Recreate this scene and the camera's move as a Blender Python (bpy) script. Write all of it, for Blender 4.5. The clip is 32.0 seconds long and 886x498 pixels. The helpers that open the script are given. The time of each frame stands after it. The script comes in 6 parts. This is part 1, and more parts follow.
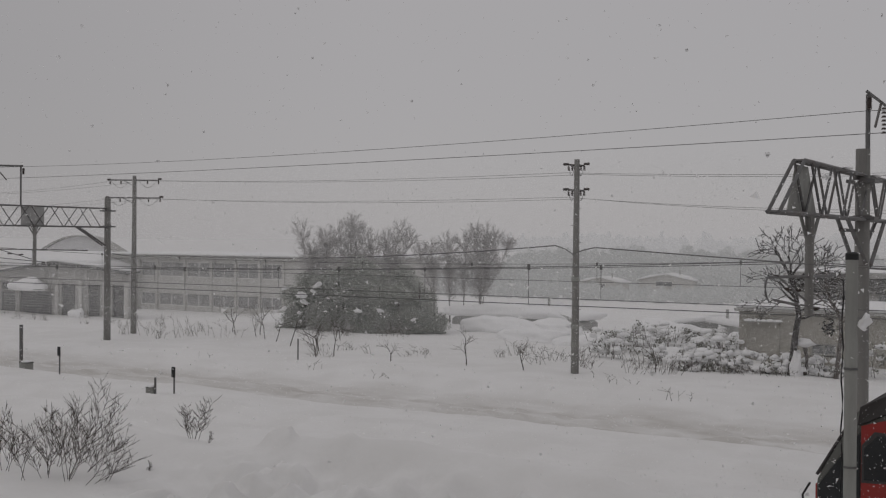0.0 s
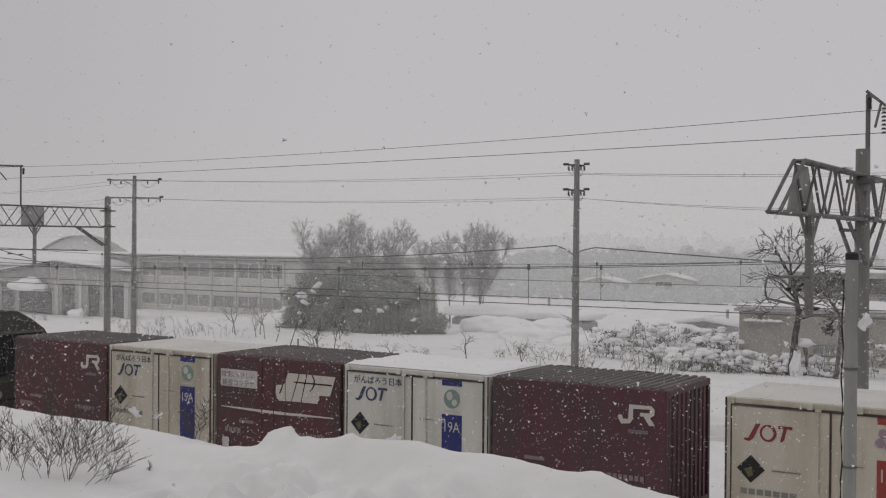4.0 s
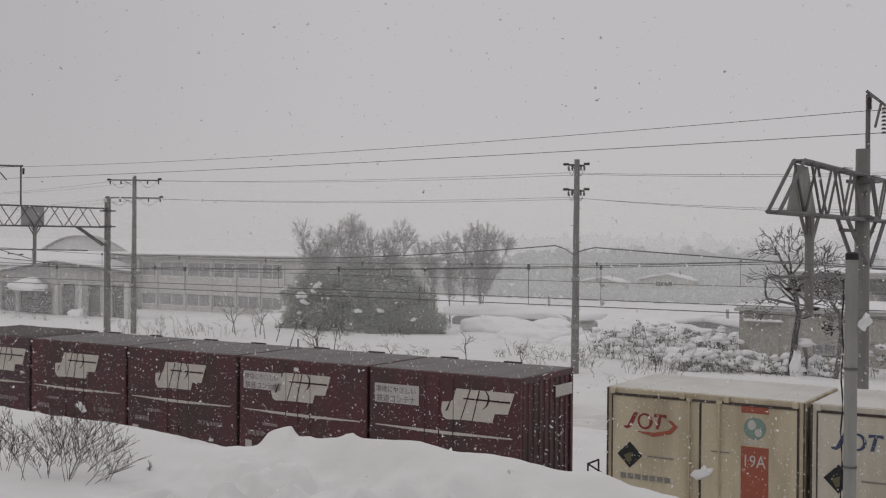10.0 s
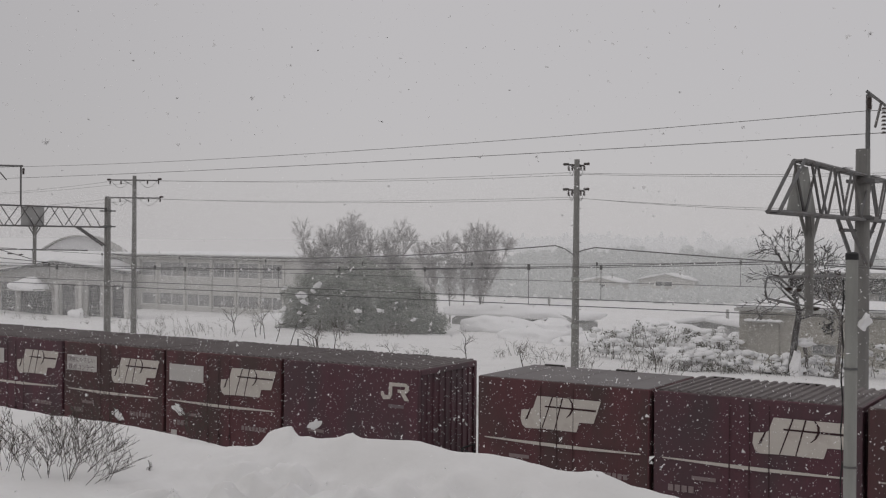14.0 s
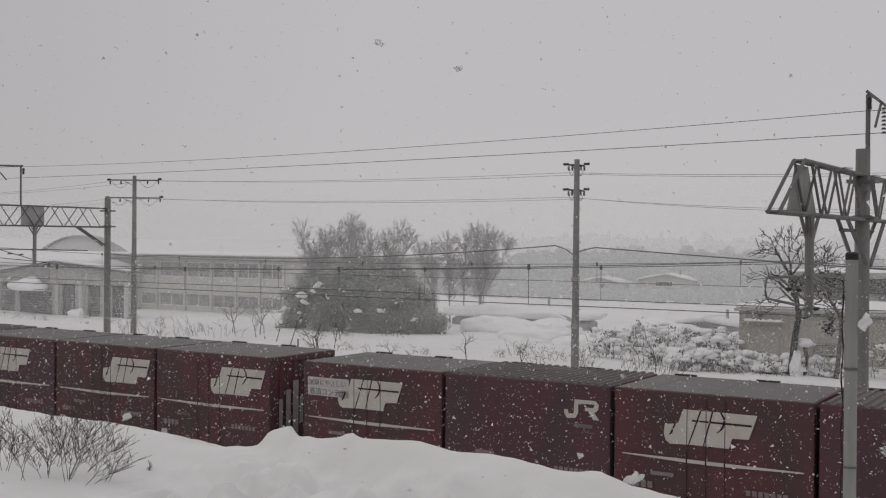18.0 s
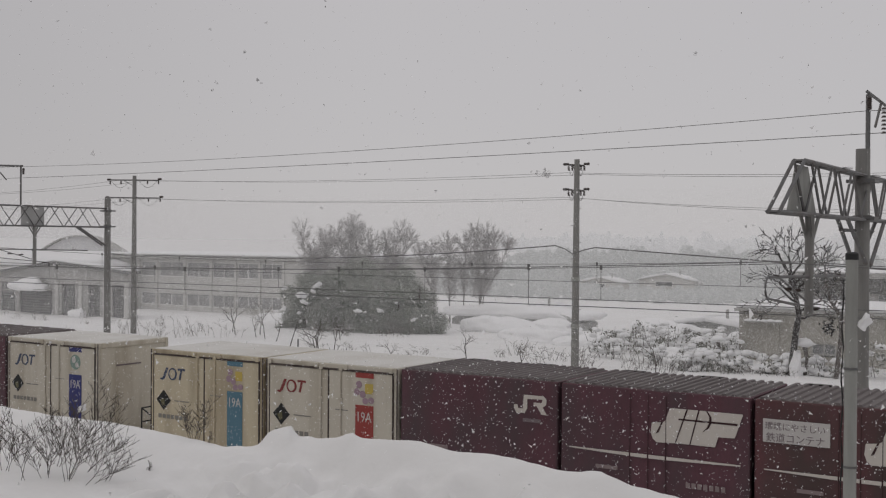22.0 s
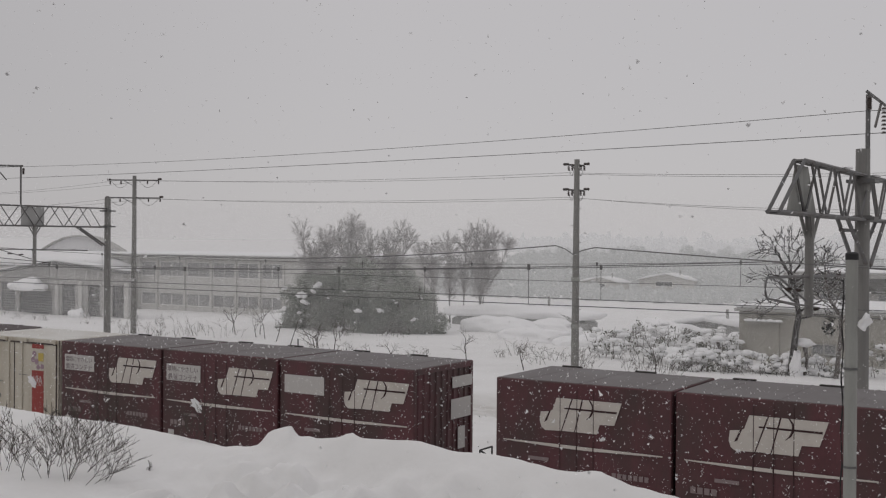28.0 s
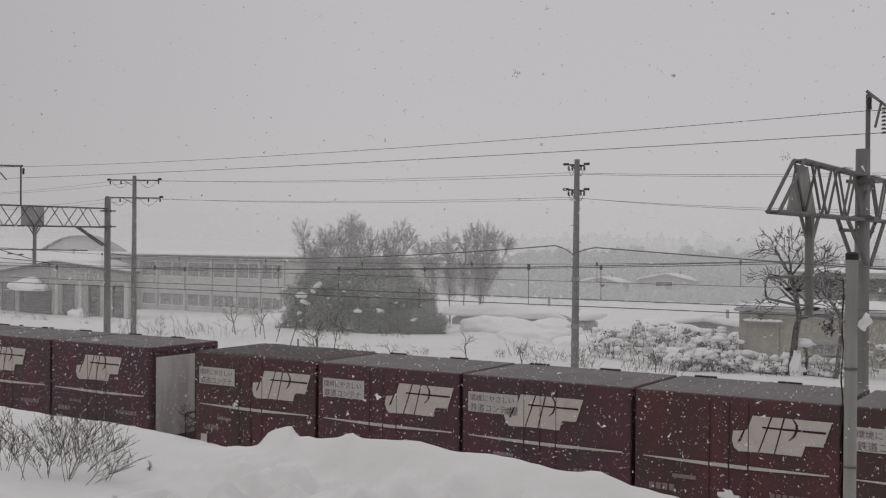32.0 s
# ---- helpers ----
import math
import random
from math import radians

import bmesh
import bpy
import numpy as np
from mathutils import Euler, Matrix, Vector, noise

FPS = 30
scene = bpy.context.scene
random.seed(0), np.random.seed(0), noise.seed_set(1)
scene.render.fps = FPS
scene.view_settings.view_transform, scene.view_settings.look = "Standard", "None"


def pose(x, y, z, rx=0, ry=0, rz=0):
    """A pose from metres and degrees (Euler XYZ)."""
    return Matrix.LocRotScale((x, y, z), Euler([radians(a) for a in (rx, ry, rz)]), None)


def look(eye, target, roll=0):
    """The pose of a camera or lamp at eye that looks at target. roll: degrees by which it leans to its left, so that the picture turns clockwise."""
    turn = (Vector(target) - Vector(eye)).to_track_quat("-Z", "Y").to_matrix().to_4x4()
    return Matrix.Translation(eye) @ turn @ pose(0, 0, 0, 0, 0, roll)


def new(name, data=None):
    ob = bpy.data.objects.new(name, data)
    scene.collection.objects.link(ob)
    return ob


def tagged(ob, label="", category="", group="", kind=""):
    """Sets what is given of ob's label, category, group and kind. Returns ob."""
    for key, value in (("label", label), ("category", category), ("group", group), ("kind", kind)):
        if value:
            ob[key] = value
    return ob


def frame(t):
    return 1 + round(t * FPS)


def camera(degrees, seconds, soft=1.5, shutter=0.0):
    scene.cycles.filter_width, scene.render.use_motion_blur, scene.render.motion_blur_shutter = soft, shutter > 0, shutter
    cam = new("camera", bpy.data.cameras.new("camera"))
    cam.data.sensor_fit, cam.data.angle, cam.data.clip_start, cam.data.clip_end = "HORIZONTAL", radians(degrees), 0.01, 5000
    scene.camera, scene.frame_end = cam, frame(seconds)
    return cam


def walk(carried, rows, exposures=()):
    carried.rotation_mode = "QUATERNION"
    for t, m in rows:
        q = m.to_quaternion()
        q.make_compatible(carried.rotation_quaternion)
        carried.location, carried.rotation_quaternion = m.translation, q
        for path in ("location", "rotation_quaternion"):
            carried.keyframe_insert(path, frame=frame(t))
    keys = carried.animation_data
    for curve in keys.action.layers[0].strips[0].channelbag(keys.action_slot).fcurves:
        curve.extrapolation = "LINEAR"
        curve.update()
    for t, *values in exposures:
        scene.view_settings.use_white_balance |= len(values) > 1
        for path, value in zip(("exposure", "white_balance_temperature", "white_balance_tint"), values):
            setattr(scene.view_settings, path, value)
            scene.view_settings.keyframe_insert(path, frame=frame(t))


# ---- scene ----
# The camera stands still on the plateau beside the line; x runs along the tracks, y away from the camera.
EYE = Vector((0.0, 0.0, 6.283))
YAW, TILT = radians(-32.303), radians(-0.49)
AIM = EYE + Vector((math.sin(YAW) * math.cos(TILT), math.cos(YAW) * math.cos(TILT), math.sin(TILT))) * 10
STAND = look(EYE, AIM, 0.427)
cam = camera(43.57, 32.0, soft=1.2)
walk(cam, [(0.0, STAND), (32.0, STAND)],
     exposures=[(0.0, -0.42, 6500, 10), (0.6, -0.36, 6500, 10), (1.2, -0.18, 6500, 10), (2.0, -0.04, 6500, 10), (3.0, 0.0, 6500, 10), (5.5, 0.0, 6500, 10), (32.0, 0.0, 6500, 10)])

# ---- light: thick snow cloud, brighter towards the zenith, and a very soft sun behind it ----
SKY_LEVEL = 0.505
world = bpy.data.worlds.new("overcast")
scene.world = world
world.use_nodes = True
wn, wl = world.node_tree.nodes, world.node_tree.links
wn.clear()
w_out = wn.new("ShaderNodeOutputWorld")
w_bg = wn.new("ShaderNodeBackground")
w_sky = wn.new("ShaderNodeTexSky")
w_sky.sky_type, w_sky.sun_disc, w_sky.sun_elevation, w_sky.sun_rotation = "NISHITA", False, radians(38), radians(200)
w_mul = wn.new("ShaderNodeVectorMath")
w_mul.operation = "SCALE"
w_mul.inputs["Scale"].default_value = 0.08
w_co = wn.new("ShaderNodeTexCoord")
w_sep = wn.new("ShaderNodeSeparateXYZ")
w_map = wn.new("ShaderNodeMapRange")
w_map.interpolation_type = "SMOOTHSTEP"
for key, value in (("From Min", 0.12), ("From Max", 1.0), ("To Min", 1.0), ("To Max", 1.16)):
    w_map.inputs[key].default_value = value
w_grey = wn.new("ShaderNodeVectorMath")
w_grey.operation = "SCALE"
w_grey.inputs[0].default_value = (SKY_LEVEL * 1.02, SKY_LEVEL * 0.985, SKY_LEVEL * 1.0)
w_mix = wn.new("ShaderNodeMix")
w_mix.data_type = "RGBA"
w_mix.inputs["Factor"].default_value = 0.95
wl.new(w_co.outputs["Generated"], w_sep.inputs[0])
wl.new(w_sep.outputs["Z"], w_map.inputs["Value"])
# Sky dimmed towards the left, standing in for lens vignetting.
w_dot = wn.new("ShaderNodeVectorMath")
w_dot.operation = "DOT_PRODUCT"
w_dot.inputs[1].default_value = (0.845, 0.534, 0.0)
w_side = wn.new("ShaderNodeMapRange")
w_side.interpolation_type = "SMOOTHSTEP"
for key, value in (("From Min", -0.5), ("From Max", -0.02), ("To Min", 0.86), ("To Max", 1.0)):
    w_side.inputs[key].default_value = value
w_both = wn.new("ShaderNodeMath")
w_both.operation = "MULTIPLY"
wl.new(w_co.outputs["Generated"], w_dot.inputs[0])
wl.new(w_dot.outputs["Value"], w_side.inputs["Value"])
wl.new(w_map.outputs["Result"], w_both.inputs[0])
wl.new(w_side.outputs["Result"], w_both.inputs[1])
wl.new(w_both.outputs[0], w_grey.inputs["Scale"])
wl.new(w_sky.outputs["Color"], w_mul.inputs[0])
wl.new(w_mul.outputs[0], w_mix.inputs["A"])
wl.new(w_grey.outputs[0], w_mix.inputs["B"])
wl.new(w_mix.outputs["Result"], w_bg.inputs["Color"])
wl.new(w_bg.outputs[0], w_out.inputs[0])
sun = new("sun", bpy.data.lights.new("sun", "SUN"))
sun.data.energy, sun.data.angle, sun.data.color = 0.36, radians(30), (1.0, 0.97, 0.93)
sun.matrix_world = look((-14, -12, 22), (0, 0, 0))

# ---- materials ----
def material(name, colour, rough=0.6, metal=0.0, vary=0.25, scale=6.0, fine=60.0, bump=0.15, stretch=(1, 1, 1), second=None, amount=0.5, spec=0.5, cut=(0.45, 0.7), emit=0.0):
    """A surface: a base colour that varies at two scales, an optional second colour in stains, and fine relief."""
    m = bpy.data.materials.new(name)
    m.use_nodes = True
    n, l = m.node_tree.nodes, m.node_tree.links
    b = n["Principled BSDF"]
    b.inputs["Roughness"].default_value, b.inputs["Metallic"].default_value = rough, metal
    b.inputs["Specular IOR Level"].default_value = spec
    co, info = n.new("ShaderNodeTexCoord"), n.new("ShaderNodeObjectInfo")
    mp = n.new("ShaderNodeMapping")
    mp.inputs["Scale"].default_value = stretch
    off = n.new("ShaderNodeVectorMath")
    off.operation = "MULTIPLY_ADD"
    off.inputs[1].default_value = (37.0, 19.0, 11.0)
    l.new(info.outputs["Random"], off.inputs[0])
    l.new(co.outputs["Object"], off.inputs[2])
    l.new(off.outputs[0], mp.inputs["Vector"])
    big, small = n.new("ShaderNodeTexNoise"), n.new("ShaderNodeTexNoise")
    big.inputs["Scale"].default_value, small.inputs["Scale"].default_value = scale, fine
    big.inputs["Detail"].default_value, small.inputs["Detail"].default_value = 5.0, 3.0
    l.new(mp.outputs[0], big.inputs["Vector"])
    l.new(mp.outputs[0], small.inputs["Vector"])
    lo, hi = [c * (1 - vary) for c in colour], [min(1.0, c * (1 + vary * 0.6)) for c in colour]
    r1 = n.new("ShaderNodeMix")
    r1.data_type = "RGBA"
    r1.inputs["A"].default_value, r1.inputs["B"].default_value = (*lo, 1), (*hi, 1)
    add = n.new("ShaderNodeMath")
    add.operation = "MULTIPLY_ADD"
    add.inputs[1].default_value, add.inputs[2].default_value = 0.5, 0.0
    l.new(small.outputs["Fac"], add.inputs[0])
    half = n.new("ShaderNodeMath")
    half.operation = "MULTIPLY_ADD"
    half.inputs[1].default_value = 0.5
    l.new(big.outputs["Fac"], half.inputs[0])
    l.new(add.outputs[0], half.inputs[2])
    l.new(half.outputs[0], r1.inputs["Factor"])
    last = r1.outputs["Result"]
    if second:
        st = n.new("ShaderNodeTexNoise")
        st.inputs["Scale"].default_value, st.inputs["Detail"].default_value = scale * 0.6, 8.0
        l.new(mp.outputs[0], st.inputs["Vector"])
        rg = n.new("ShaderNodeMapRange")
        rg.inputs["From Min"].default_value, rg.inputs["From Max"].default_value = cut
        rg.inputs["To Max"].default_value = amount
        l.new(st.outputs["Fac"], rg.inputs["Value"])
        r2 = n.new("ShaderNodeMix")
        r2.data_type = "RGBA"
        r2.inputs["B"].default_value = (*second, 1)
        l.new(rg.outputs[0], r2.inputs["Factor"])
        l.new(last, r2.inputs["A"])
        last = r2.outputs["Result"]
    l.new(last, b.inputs["Base Color"])
    if emit:
        l.new(last, b.inputs["Emission Color"])
        b.inputs["Emission Strength"].default_value = emit
    if bump:
        bp = n.new("ShaderNodeBump")
        bp.inputs["Strength"].default_value, bp.inputs["Distance"].default_value = bump, 0.02
        l.new(half.outputs[0], bp.inputs["Height"])
        l.new(bp.outputs[0], b.inputs["Normal"])
    return m


SNOW = material("snow", (0.85, 0.85, 0.855), 0.75, vary=0.04, scale=0.7, fine=9, bump=0.5, spec=0.2)
WET_FLAKE = material("wet_snow_clump", (0.9, 0.9, 0.905), 0.8, vary=0.08, bump=0, spec=0.1)


def flake_material():
    """Snow crystals scatter light from both sides."""
    m = bpy.data.materials.new("snowflake")
    m.use_nodes = True
    n, l = m.node_tree.nodes, m.node_tree.links
    n.clear()
    out, mix, dif, tra, tex, rng, info = (n.new("ShaderNode" + k) for k in ("OutputMaterial", "MixShader", "BsdfDiffuse", "BsdfTranslucent", "TexNoise", "MapRange", "TexCoord"))
    rng.inputs["To Min"].default_value, rng.inputs["To Max"].default_value = 0.97, 1.0
    tex.inputs["Scale"].default_value = 3.0
    l.new(info.outputs["Object"], tex.inputs["Vector"])
    l.new(tex.outputs["Fac"], rng.inputs["Value"])
    for s in (dif, tra):
        l.new(rng.outputs[0], s.inputs["Color"])
    l.new(dif.outputs[0], mix.inputs[1])
    l.new(tra.outputs[0], mix.inputs[2])
    l.new(mix.outputs[0], out.inputs["Surface"])
    return m


FLAKE = flake_material()
STEEL = material("galvanised_steel", (0.16, 0.16, 0.16), 0.6, 0.3, vary=0.3, scale=4, second=(0.09, 0.06, 0.045), amount=0.5)
CONCRETE = material("concrete_pole", (0.25, 0.247, 0.235), 0.85, vary=0.2, scale=3, fine=40, stretch=(1, 1, 0.2), second=(0.15, 0.145, 0.14), amount=0.7)
PALE_CONCRETE = material("pale_concrete", (0.33, 0.335, 0.315), 0.85, vary=0.18, scale=3, fine=50, stretch=(1, 1, 0.25), second=(0.17, 0.165, 0.155), amount=0.6)
BLACK = material("black_rubber", (0.015, 0.015, 0.016), 0.6, vary=0.3)
INSULATOR = material("brown_porcelain", (0.05, 0.035, 0.03), 0.3, vary=0.2, bump=0)
WIRE = material("weathered_wire", (0.19, 0.188, 0.185), 0.7, 0.2, vary=0.2, bump=0)
MAROON = material("maroon_paint", (0.128, 0.045, 0.052), 0.55, vary=0.6, scale=1.7, fine=22, bump=0.15, stretch=(1.3, 1.3, 0.5), second=(0.068, 0.045, 0.042), amount=0.85, cut=(0.4, 0.65))
PLUM = material("faded_plum_paint", (0.122, 0.047, 0.063), 0.55, vary=0.6, scale=1.7, fine=22, bump=0.15, stretch=(1.3, 1.3, 0.5), second=(0.072, 0.05, 0.056), amount=0.85, cut=(0.4, 0.65))
MAROON_DARK = material("maroon_frame_paint", (0.042, 0.014, 0.016), 0.55, vary=0.3, scale=3)
ROOF_GREY = material("weathered_roof_paint", (0.17, 0.155, 0.155), 0.7, vary=0.25, scale=1.5, fine=22, second=(0.2, 0.19, 0.19), amount=0.6)
ROOF_DUSTED = material("snow_dusted_roof", (0.66, 0.65, 0.62), 0.75, vary=0.12, scale=1.4, fine=18, second=(0.5, 0.47, 0.42), amount=0.5)
ROOF_RIBBED = material("rusty_ribbed_roof", (0.14, 0.12, 0.118), 0.7, vary=0.3, scale=1.5, fine=22, second=(0.2, 0.18, 0.175), amount=0.6)
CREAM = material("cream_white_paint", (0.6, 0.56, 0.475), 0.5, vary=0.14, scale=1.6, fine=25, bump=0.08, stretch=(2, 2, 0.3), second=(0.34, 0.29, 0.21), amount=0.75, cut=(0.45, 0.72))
CREAM_OLD = material("yellowed_cream_paint", (0.6, 0.53, 0.385), 0.55, vary=0.16, scale=1.6, fine=25, bump=0.08, stretch=(2, 2, 0.3), second=(0.3, 0.24, 0.16), amount=0.8, cut=(0.43, 0.7))
WHITE_CLEAN = material("bright_white_paint", (0.68, 0.665, 0.62), 0.45, vary=0.1, scale=1.6, fine=25, bump=0.06, stretch=(2, 2, 0.3), second=(0.42, 0.4, 0.34), amount=0.65, cut=(0.46, 0.72))
DECAL = material("white_lettering", (0.62, 0.58, 0.53), 0.55, vary=0.12, scale=5, bump=0, second=(0.3, 0.22, 0.2), amount=0.35, cut=(0.55, 0.8))
SIGN = material("sign_panel_white", (0.56, 0.54, 0.52), 0.5, vary=0.1, scale=6, bump=0)
INK = material("faded_ink", (0.2, 0.16, 0.17), 0.6, vary=0.2, bump=0)
INK_BLUE = material("blue_lettering", (0.05, 0.07, 0.13), 0.5, vary=0.2, bump=0)
INK_RED = material("red_lettering", (0.24, 0.04, 0.04), 0.5, vary=0.2, bump=0)
BAND_RED = material("red_band", (0.32, 0.05, 0.042), 0.5, vary=0.2, scale=4, bump=0)
BAND_ORANGE = material("faded_orange_band", (0.36, 0.1, 0.06), 0.55, vary=0.25, scale=4, bump=0)
BAND_BLUE = material("navy_band", (0.03, 0.035, 0.17), 0.5, vary=0.2, scale=4, bump=0)
BAND_TEAL = material("teal_band", (0.09, 0.2, 0.27), 0.5, vary=0.2, scale=4, bump=0)
YELLOW = material("yellow_print", (0.55, 0.42, 0.1), 0.5, vary=0.15, bump=0)
PINK = material("mauve_print", (0.36, 0.25, 0.3), 0.5, vary=0.2, bump=0)
SAGE = material("sage_print", (0.22, 0.31, 0.27), 0.5, vary=0.2, bump=0)
GAP = material("rusty_door_seal", (0.055, 0.038, 0.034), 0.7, vary=0.35, scale=3, second=(0.2, 0.17, 0.15), amount=0.35)
LOCO_RED = material("locomotive_red", (0.31, 0.024, 0.02), 0.4, vary=0.16, scale=2, fine=40, bump=0.05, second=(0.22, 0.03, 0.02), amount=0.4)
LOCO_GREY = material("locomotive_grey", (0.086, 0.088, 0.078), 0.55, vary=0.2, scale=2, fine=40, bump=0.08)
LOCO_ROOF = material("sooty_roof", (0.043, 0.039, 0.038), 0.8, vary=0.45, scale=1.2, fine=14, spec=0.25, second=(0.05, 0.046, 0.044), amount=0.6)
LOCO_BAND = material("cantrail_grey", (0.055, 0.05, 0.05), 0.55, vary=0.2, scale=3)
GRILLE = material("dark_grille", (0.03, 0.026, 0.024), 0.6, vary=0.3, bump=0)
DARK_GLASS = material("dark_glass", (0.012, 0.014, 0.016), 0.08, vary=0.1, bump=0)
UNDER = material("underframe_steel", (0.045, 0.038, 0.036), 0.75, vary=0.3, scale=4)
BARK = material("frosted_bark", (0.13, 0.115, 0.105), 0.9, vary=0.3, scale=8, second=(0.4, 0.4, 0.4), amount=0.35)
# Twigs and bark behind the bush: rime, paled further to stand in for haze.
TWIG = material("rimed_twigs", (0.5, 0.485, 0.48), 0.9, vary=0.2, scale=5, second=(0.55, 0.55, 0.55), amount=0.5)
TREE_BARK = material("rimed_bark", (0.36, 0.345, 0.34), 0.9, vary=0.25, scale=6, second=(0.45, 0.45, 0.45), amount=0.5)
STALK = material("dry_stalks", (0.09, 0.076, 0.066), 0.9, vary=0.3, scale=8)

WEED = material("frosted_dry_stalks", (0.15, 0.135, 0.12), 0.9, vary=0.3, scale=6, second=(0.42, 0.41, 0.4), amount=0.6)

# ---- mesh helpers ----
def part(name, bm, mat, parent=None, label=""):
    """Links a bmesh as one mesh object."""
    me = bpy.data.meshes.new(name)
    bm.to_mesh(me)
    bm.free()
    me.materials.append(mat)
    if mat is SNOW:
        me.polygons.foreach_set("use_smooth", [True] * len(me.polygons))
    return shared(name, me, parent, label)


def shared(name, me, parent=None, label=""):
    ob = new(name, me)
    ob.parent = parent
    if label:
        ob["label"] = label
    return ob


def mesh_of(name, bm, mat):
    me = bpy.data.meshes.new(name)
    bm.to_mesh(me)
    bm.free()
    me.materials.append(mat)
    return me


def empty(name, m=None):
    ob = new(name)
    ob.empty_display_size = 0.2
    if m is not None:
        ob.matrix_basis = m
    return ob


def box(bm, x0, x1, y0, y1, z0, z1, bevel=0.0):
    """A box with softened edges."""
    vs = [bm.verts.new((x, y, z)) for x in (x0, x1) for y in (y0, y1) for z in (z0, z1)]
    fs = [bm.faces.new([vs[i] for i in q]) for q in ((0, 1, 3, 2), (4, 6, 7, 5), (0, 4, 5, 1), (2, 3, 7, 6), (0, 2, 6, 4), (1, 5, 7, 3))]
    if bevel:
        edges = list({e for f in fs for e in f.edges})
        bmesh.ops.bevel(bm, geom=edges, offset=bevel, segments=1, affect="EDGES")
    return bm


def slab(bm, outline, y0, y1):
    """An outline in x and z, from y0 (front) back to y1."""
    a = [bm.verts.new((x, y0, z)) for x, z in outline]
    b = [bm.verts.new((x, y1, z)) for x, z in outline]
    bm.faces.new(a)
    bm.faces.new(b[::-1])
    k = len(a)
    for i in range(k):
        bm.faces.new((a[(i + 1) % k], a[i], b[i], b[(i + 1) % k]))
    bmesh.ops.recalc_face_normals(bm, faces=bm.faces[:])
    return bm


def rod(bm, p, q, r0, r1=None, sides=8):
    """A round bar from p to q."""
    p, q = Vector(p), Vector(q)
    d = q - p
    turn = d.to_track_quat("Z", "Y").to_matrix()
    r1 = r0 if r1 is None else r1
    rings = []
    for c, r in ((p, r0), (q, r1)):
        rings.append([bm.verts.new(c + turn @ Vector((r * math.cos(2 * math.pi * i / sides), r * math.sin(2 * math.pi * i / sides), 0))) for i in range(sides)])
    for i in range(sides):
        bm.faces.new((rings[0][i], rings[0][(i + 1) % sides], rings[1][(i + 1) % sides], rings[1][i]))
    bm.faces.new(rings[0][::-1])
    bm.faces.new(rings[1])
    return bm


def chain(bm, points, r, sides=6):
    """A tube through the points."""
    pts = [Vector(p) for p in points]
    rings = []
    for i, p in enumerate(pts):
        d = pts[min(i + 1, len(pts) - 1)] - pts[max(i - 1, 0)]
        turn = d.to_track_quat("Z", "Y").to_matrix()
        rings.append([bm.verts.new(p + turn @ Vector((r * math.cos(2 * math.pi * k / sides), r * math.sin(2 * math.pi * k / sides), 0))) for k in range(sides)])
    for a, b in zip(rings, rings[1:]):
        for k in range(sides):
            bm.faces.new((a[k], a[(k + 1) % sides], b[(k + 1) % sides], b[k]))
    bm.faces.new(rings[0][::-1])
    bm.faces.new(rings[-1])
    return bm


def angle_bar(bm, p, q, w):
    """A square steel section from p to q."""
    return rod(bm, p, q, w * 0.7, w * 0.7, 4)


def B():
    return bmesh.new()


def blob(bm, c, rx, ry, rz, seed=0, flat=0.35):
    """A rounded lump of snow with a flattened underside."""
    res = bmesh.ops.create_icosphere(bm, subdivisions=2, radius=1.0)
    for v in res["verts"]:
        k = 1 + 0.4 * noise.noise(v.co * 1.5 + Vector((seed * 3.1, seed, 0))) + 0.22 * noise.noise(v.co * 3.7 + Vector((seed, seed * 2.3, 5)))
        z = v.co.z * k
        v.co = Vector((c[0] + v.co.x * k * rx, c[1] + v.co.y * k * ry, c[2] + (z if z > 0 else z * flat) * rz))
    return bm


def comb(n, pitch, crest, low, high, start, end):
    """The zigzag of a pressed sheet: (along, out) pairs from start to end with n crests."""
    out = [(start, low)]
    for k in range(n):
        c = start + pitch * (k + 0.5)
        out += [(c - crest * 0.7, low), (c - crest * 0.45, high), (c + crest * 0.45, high), (c + crest * 0.7, low)]
    return out + [(end, low)]


def heap(bm, w, d, h, seed):
    """One rounded, uneven mass of snow."""
    res = bmesh.ops.create_icosphere(bm, subdivisions=4, radius=1.0)
    off = Vector((seed * 5.3, seed * 1.7, seed))
    for v in res["verts"]:
        k = 1 + 0.35 * noise.noise(v.co * 1.4 + off) + 0.12 * noise.noise(v.co * 4.0 + off)
        z = max(v.co.z, -0.1)
        v.co = Vector((v.co.x * k * w / 2, v.co.y * k * d / 2, z * k * h))
    return bm


class Sticks:
    """Many thin tapered bars gathered into one mesh."""
    def __init__(self):
        self.v, self.f, self.least = [], [], 0.0

    def bar(self, p, q, r0, r1, sides=4):
        d = (q - p)
        r0, r1 = max(r0, self.least), max(r1, self.least)
        if d.length < 1e-5:
            return
        turn = d.to_track_quat("Z", "Y").to_matrix()
        k = len(self.v)
        for c, r in ((p, r0), (q, r1)):
            for i in range(sides):
                a = 2 * math.pi * i / sides
                self.v.append(tuple(c + turn @ Vector((r * math.cos(a), r * math.sin(a), 0))))
        for i in range(sides):
            j = (i + 1) % sides
            self.f.append((k + i, k + j, k + sides + j, k + sides + i))

    def mesh(self, name, mat):
        me = bpy.data.meshes.new(name)
        me.from_pydata(self.v, [], self.f)
        me.materials.append(mat)
        return me


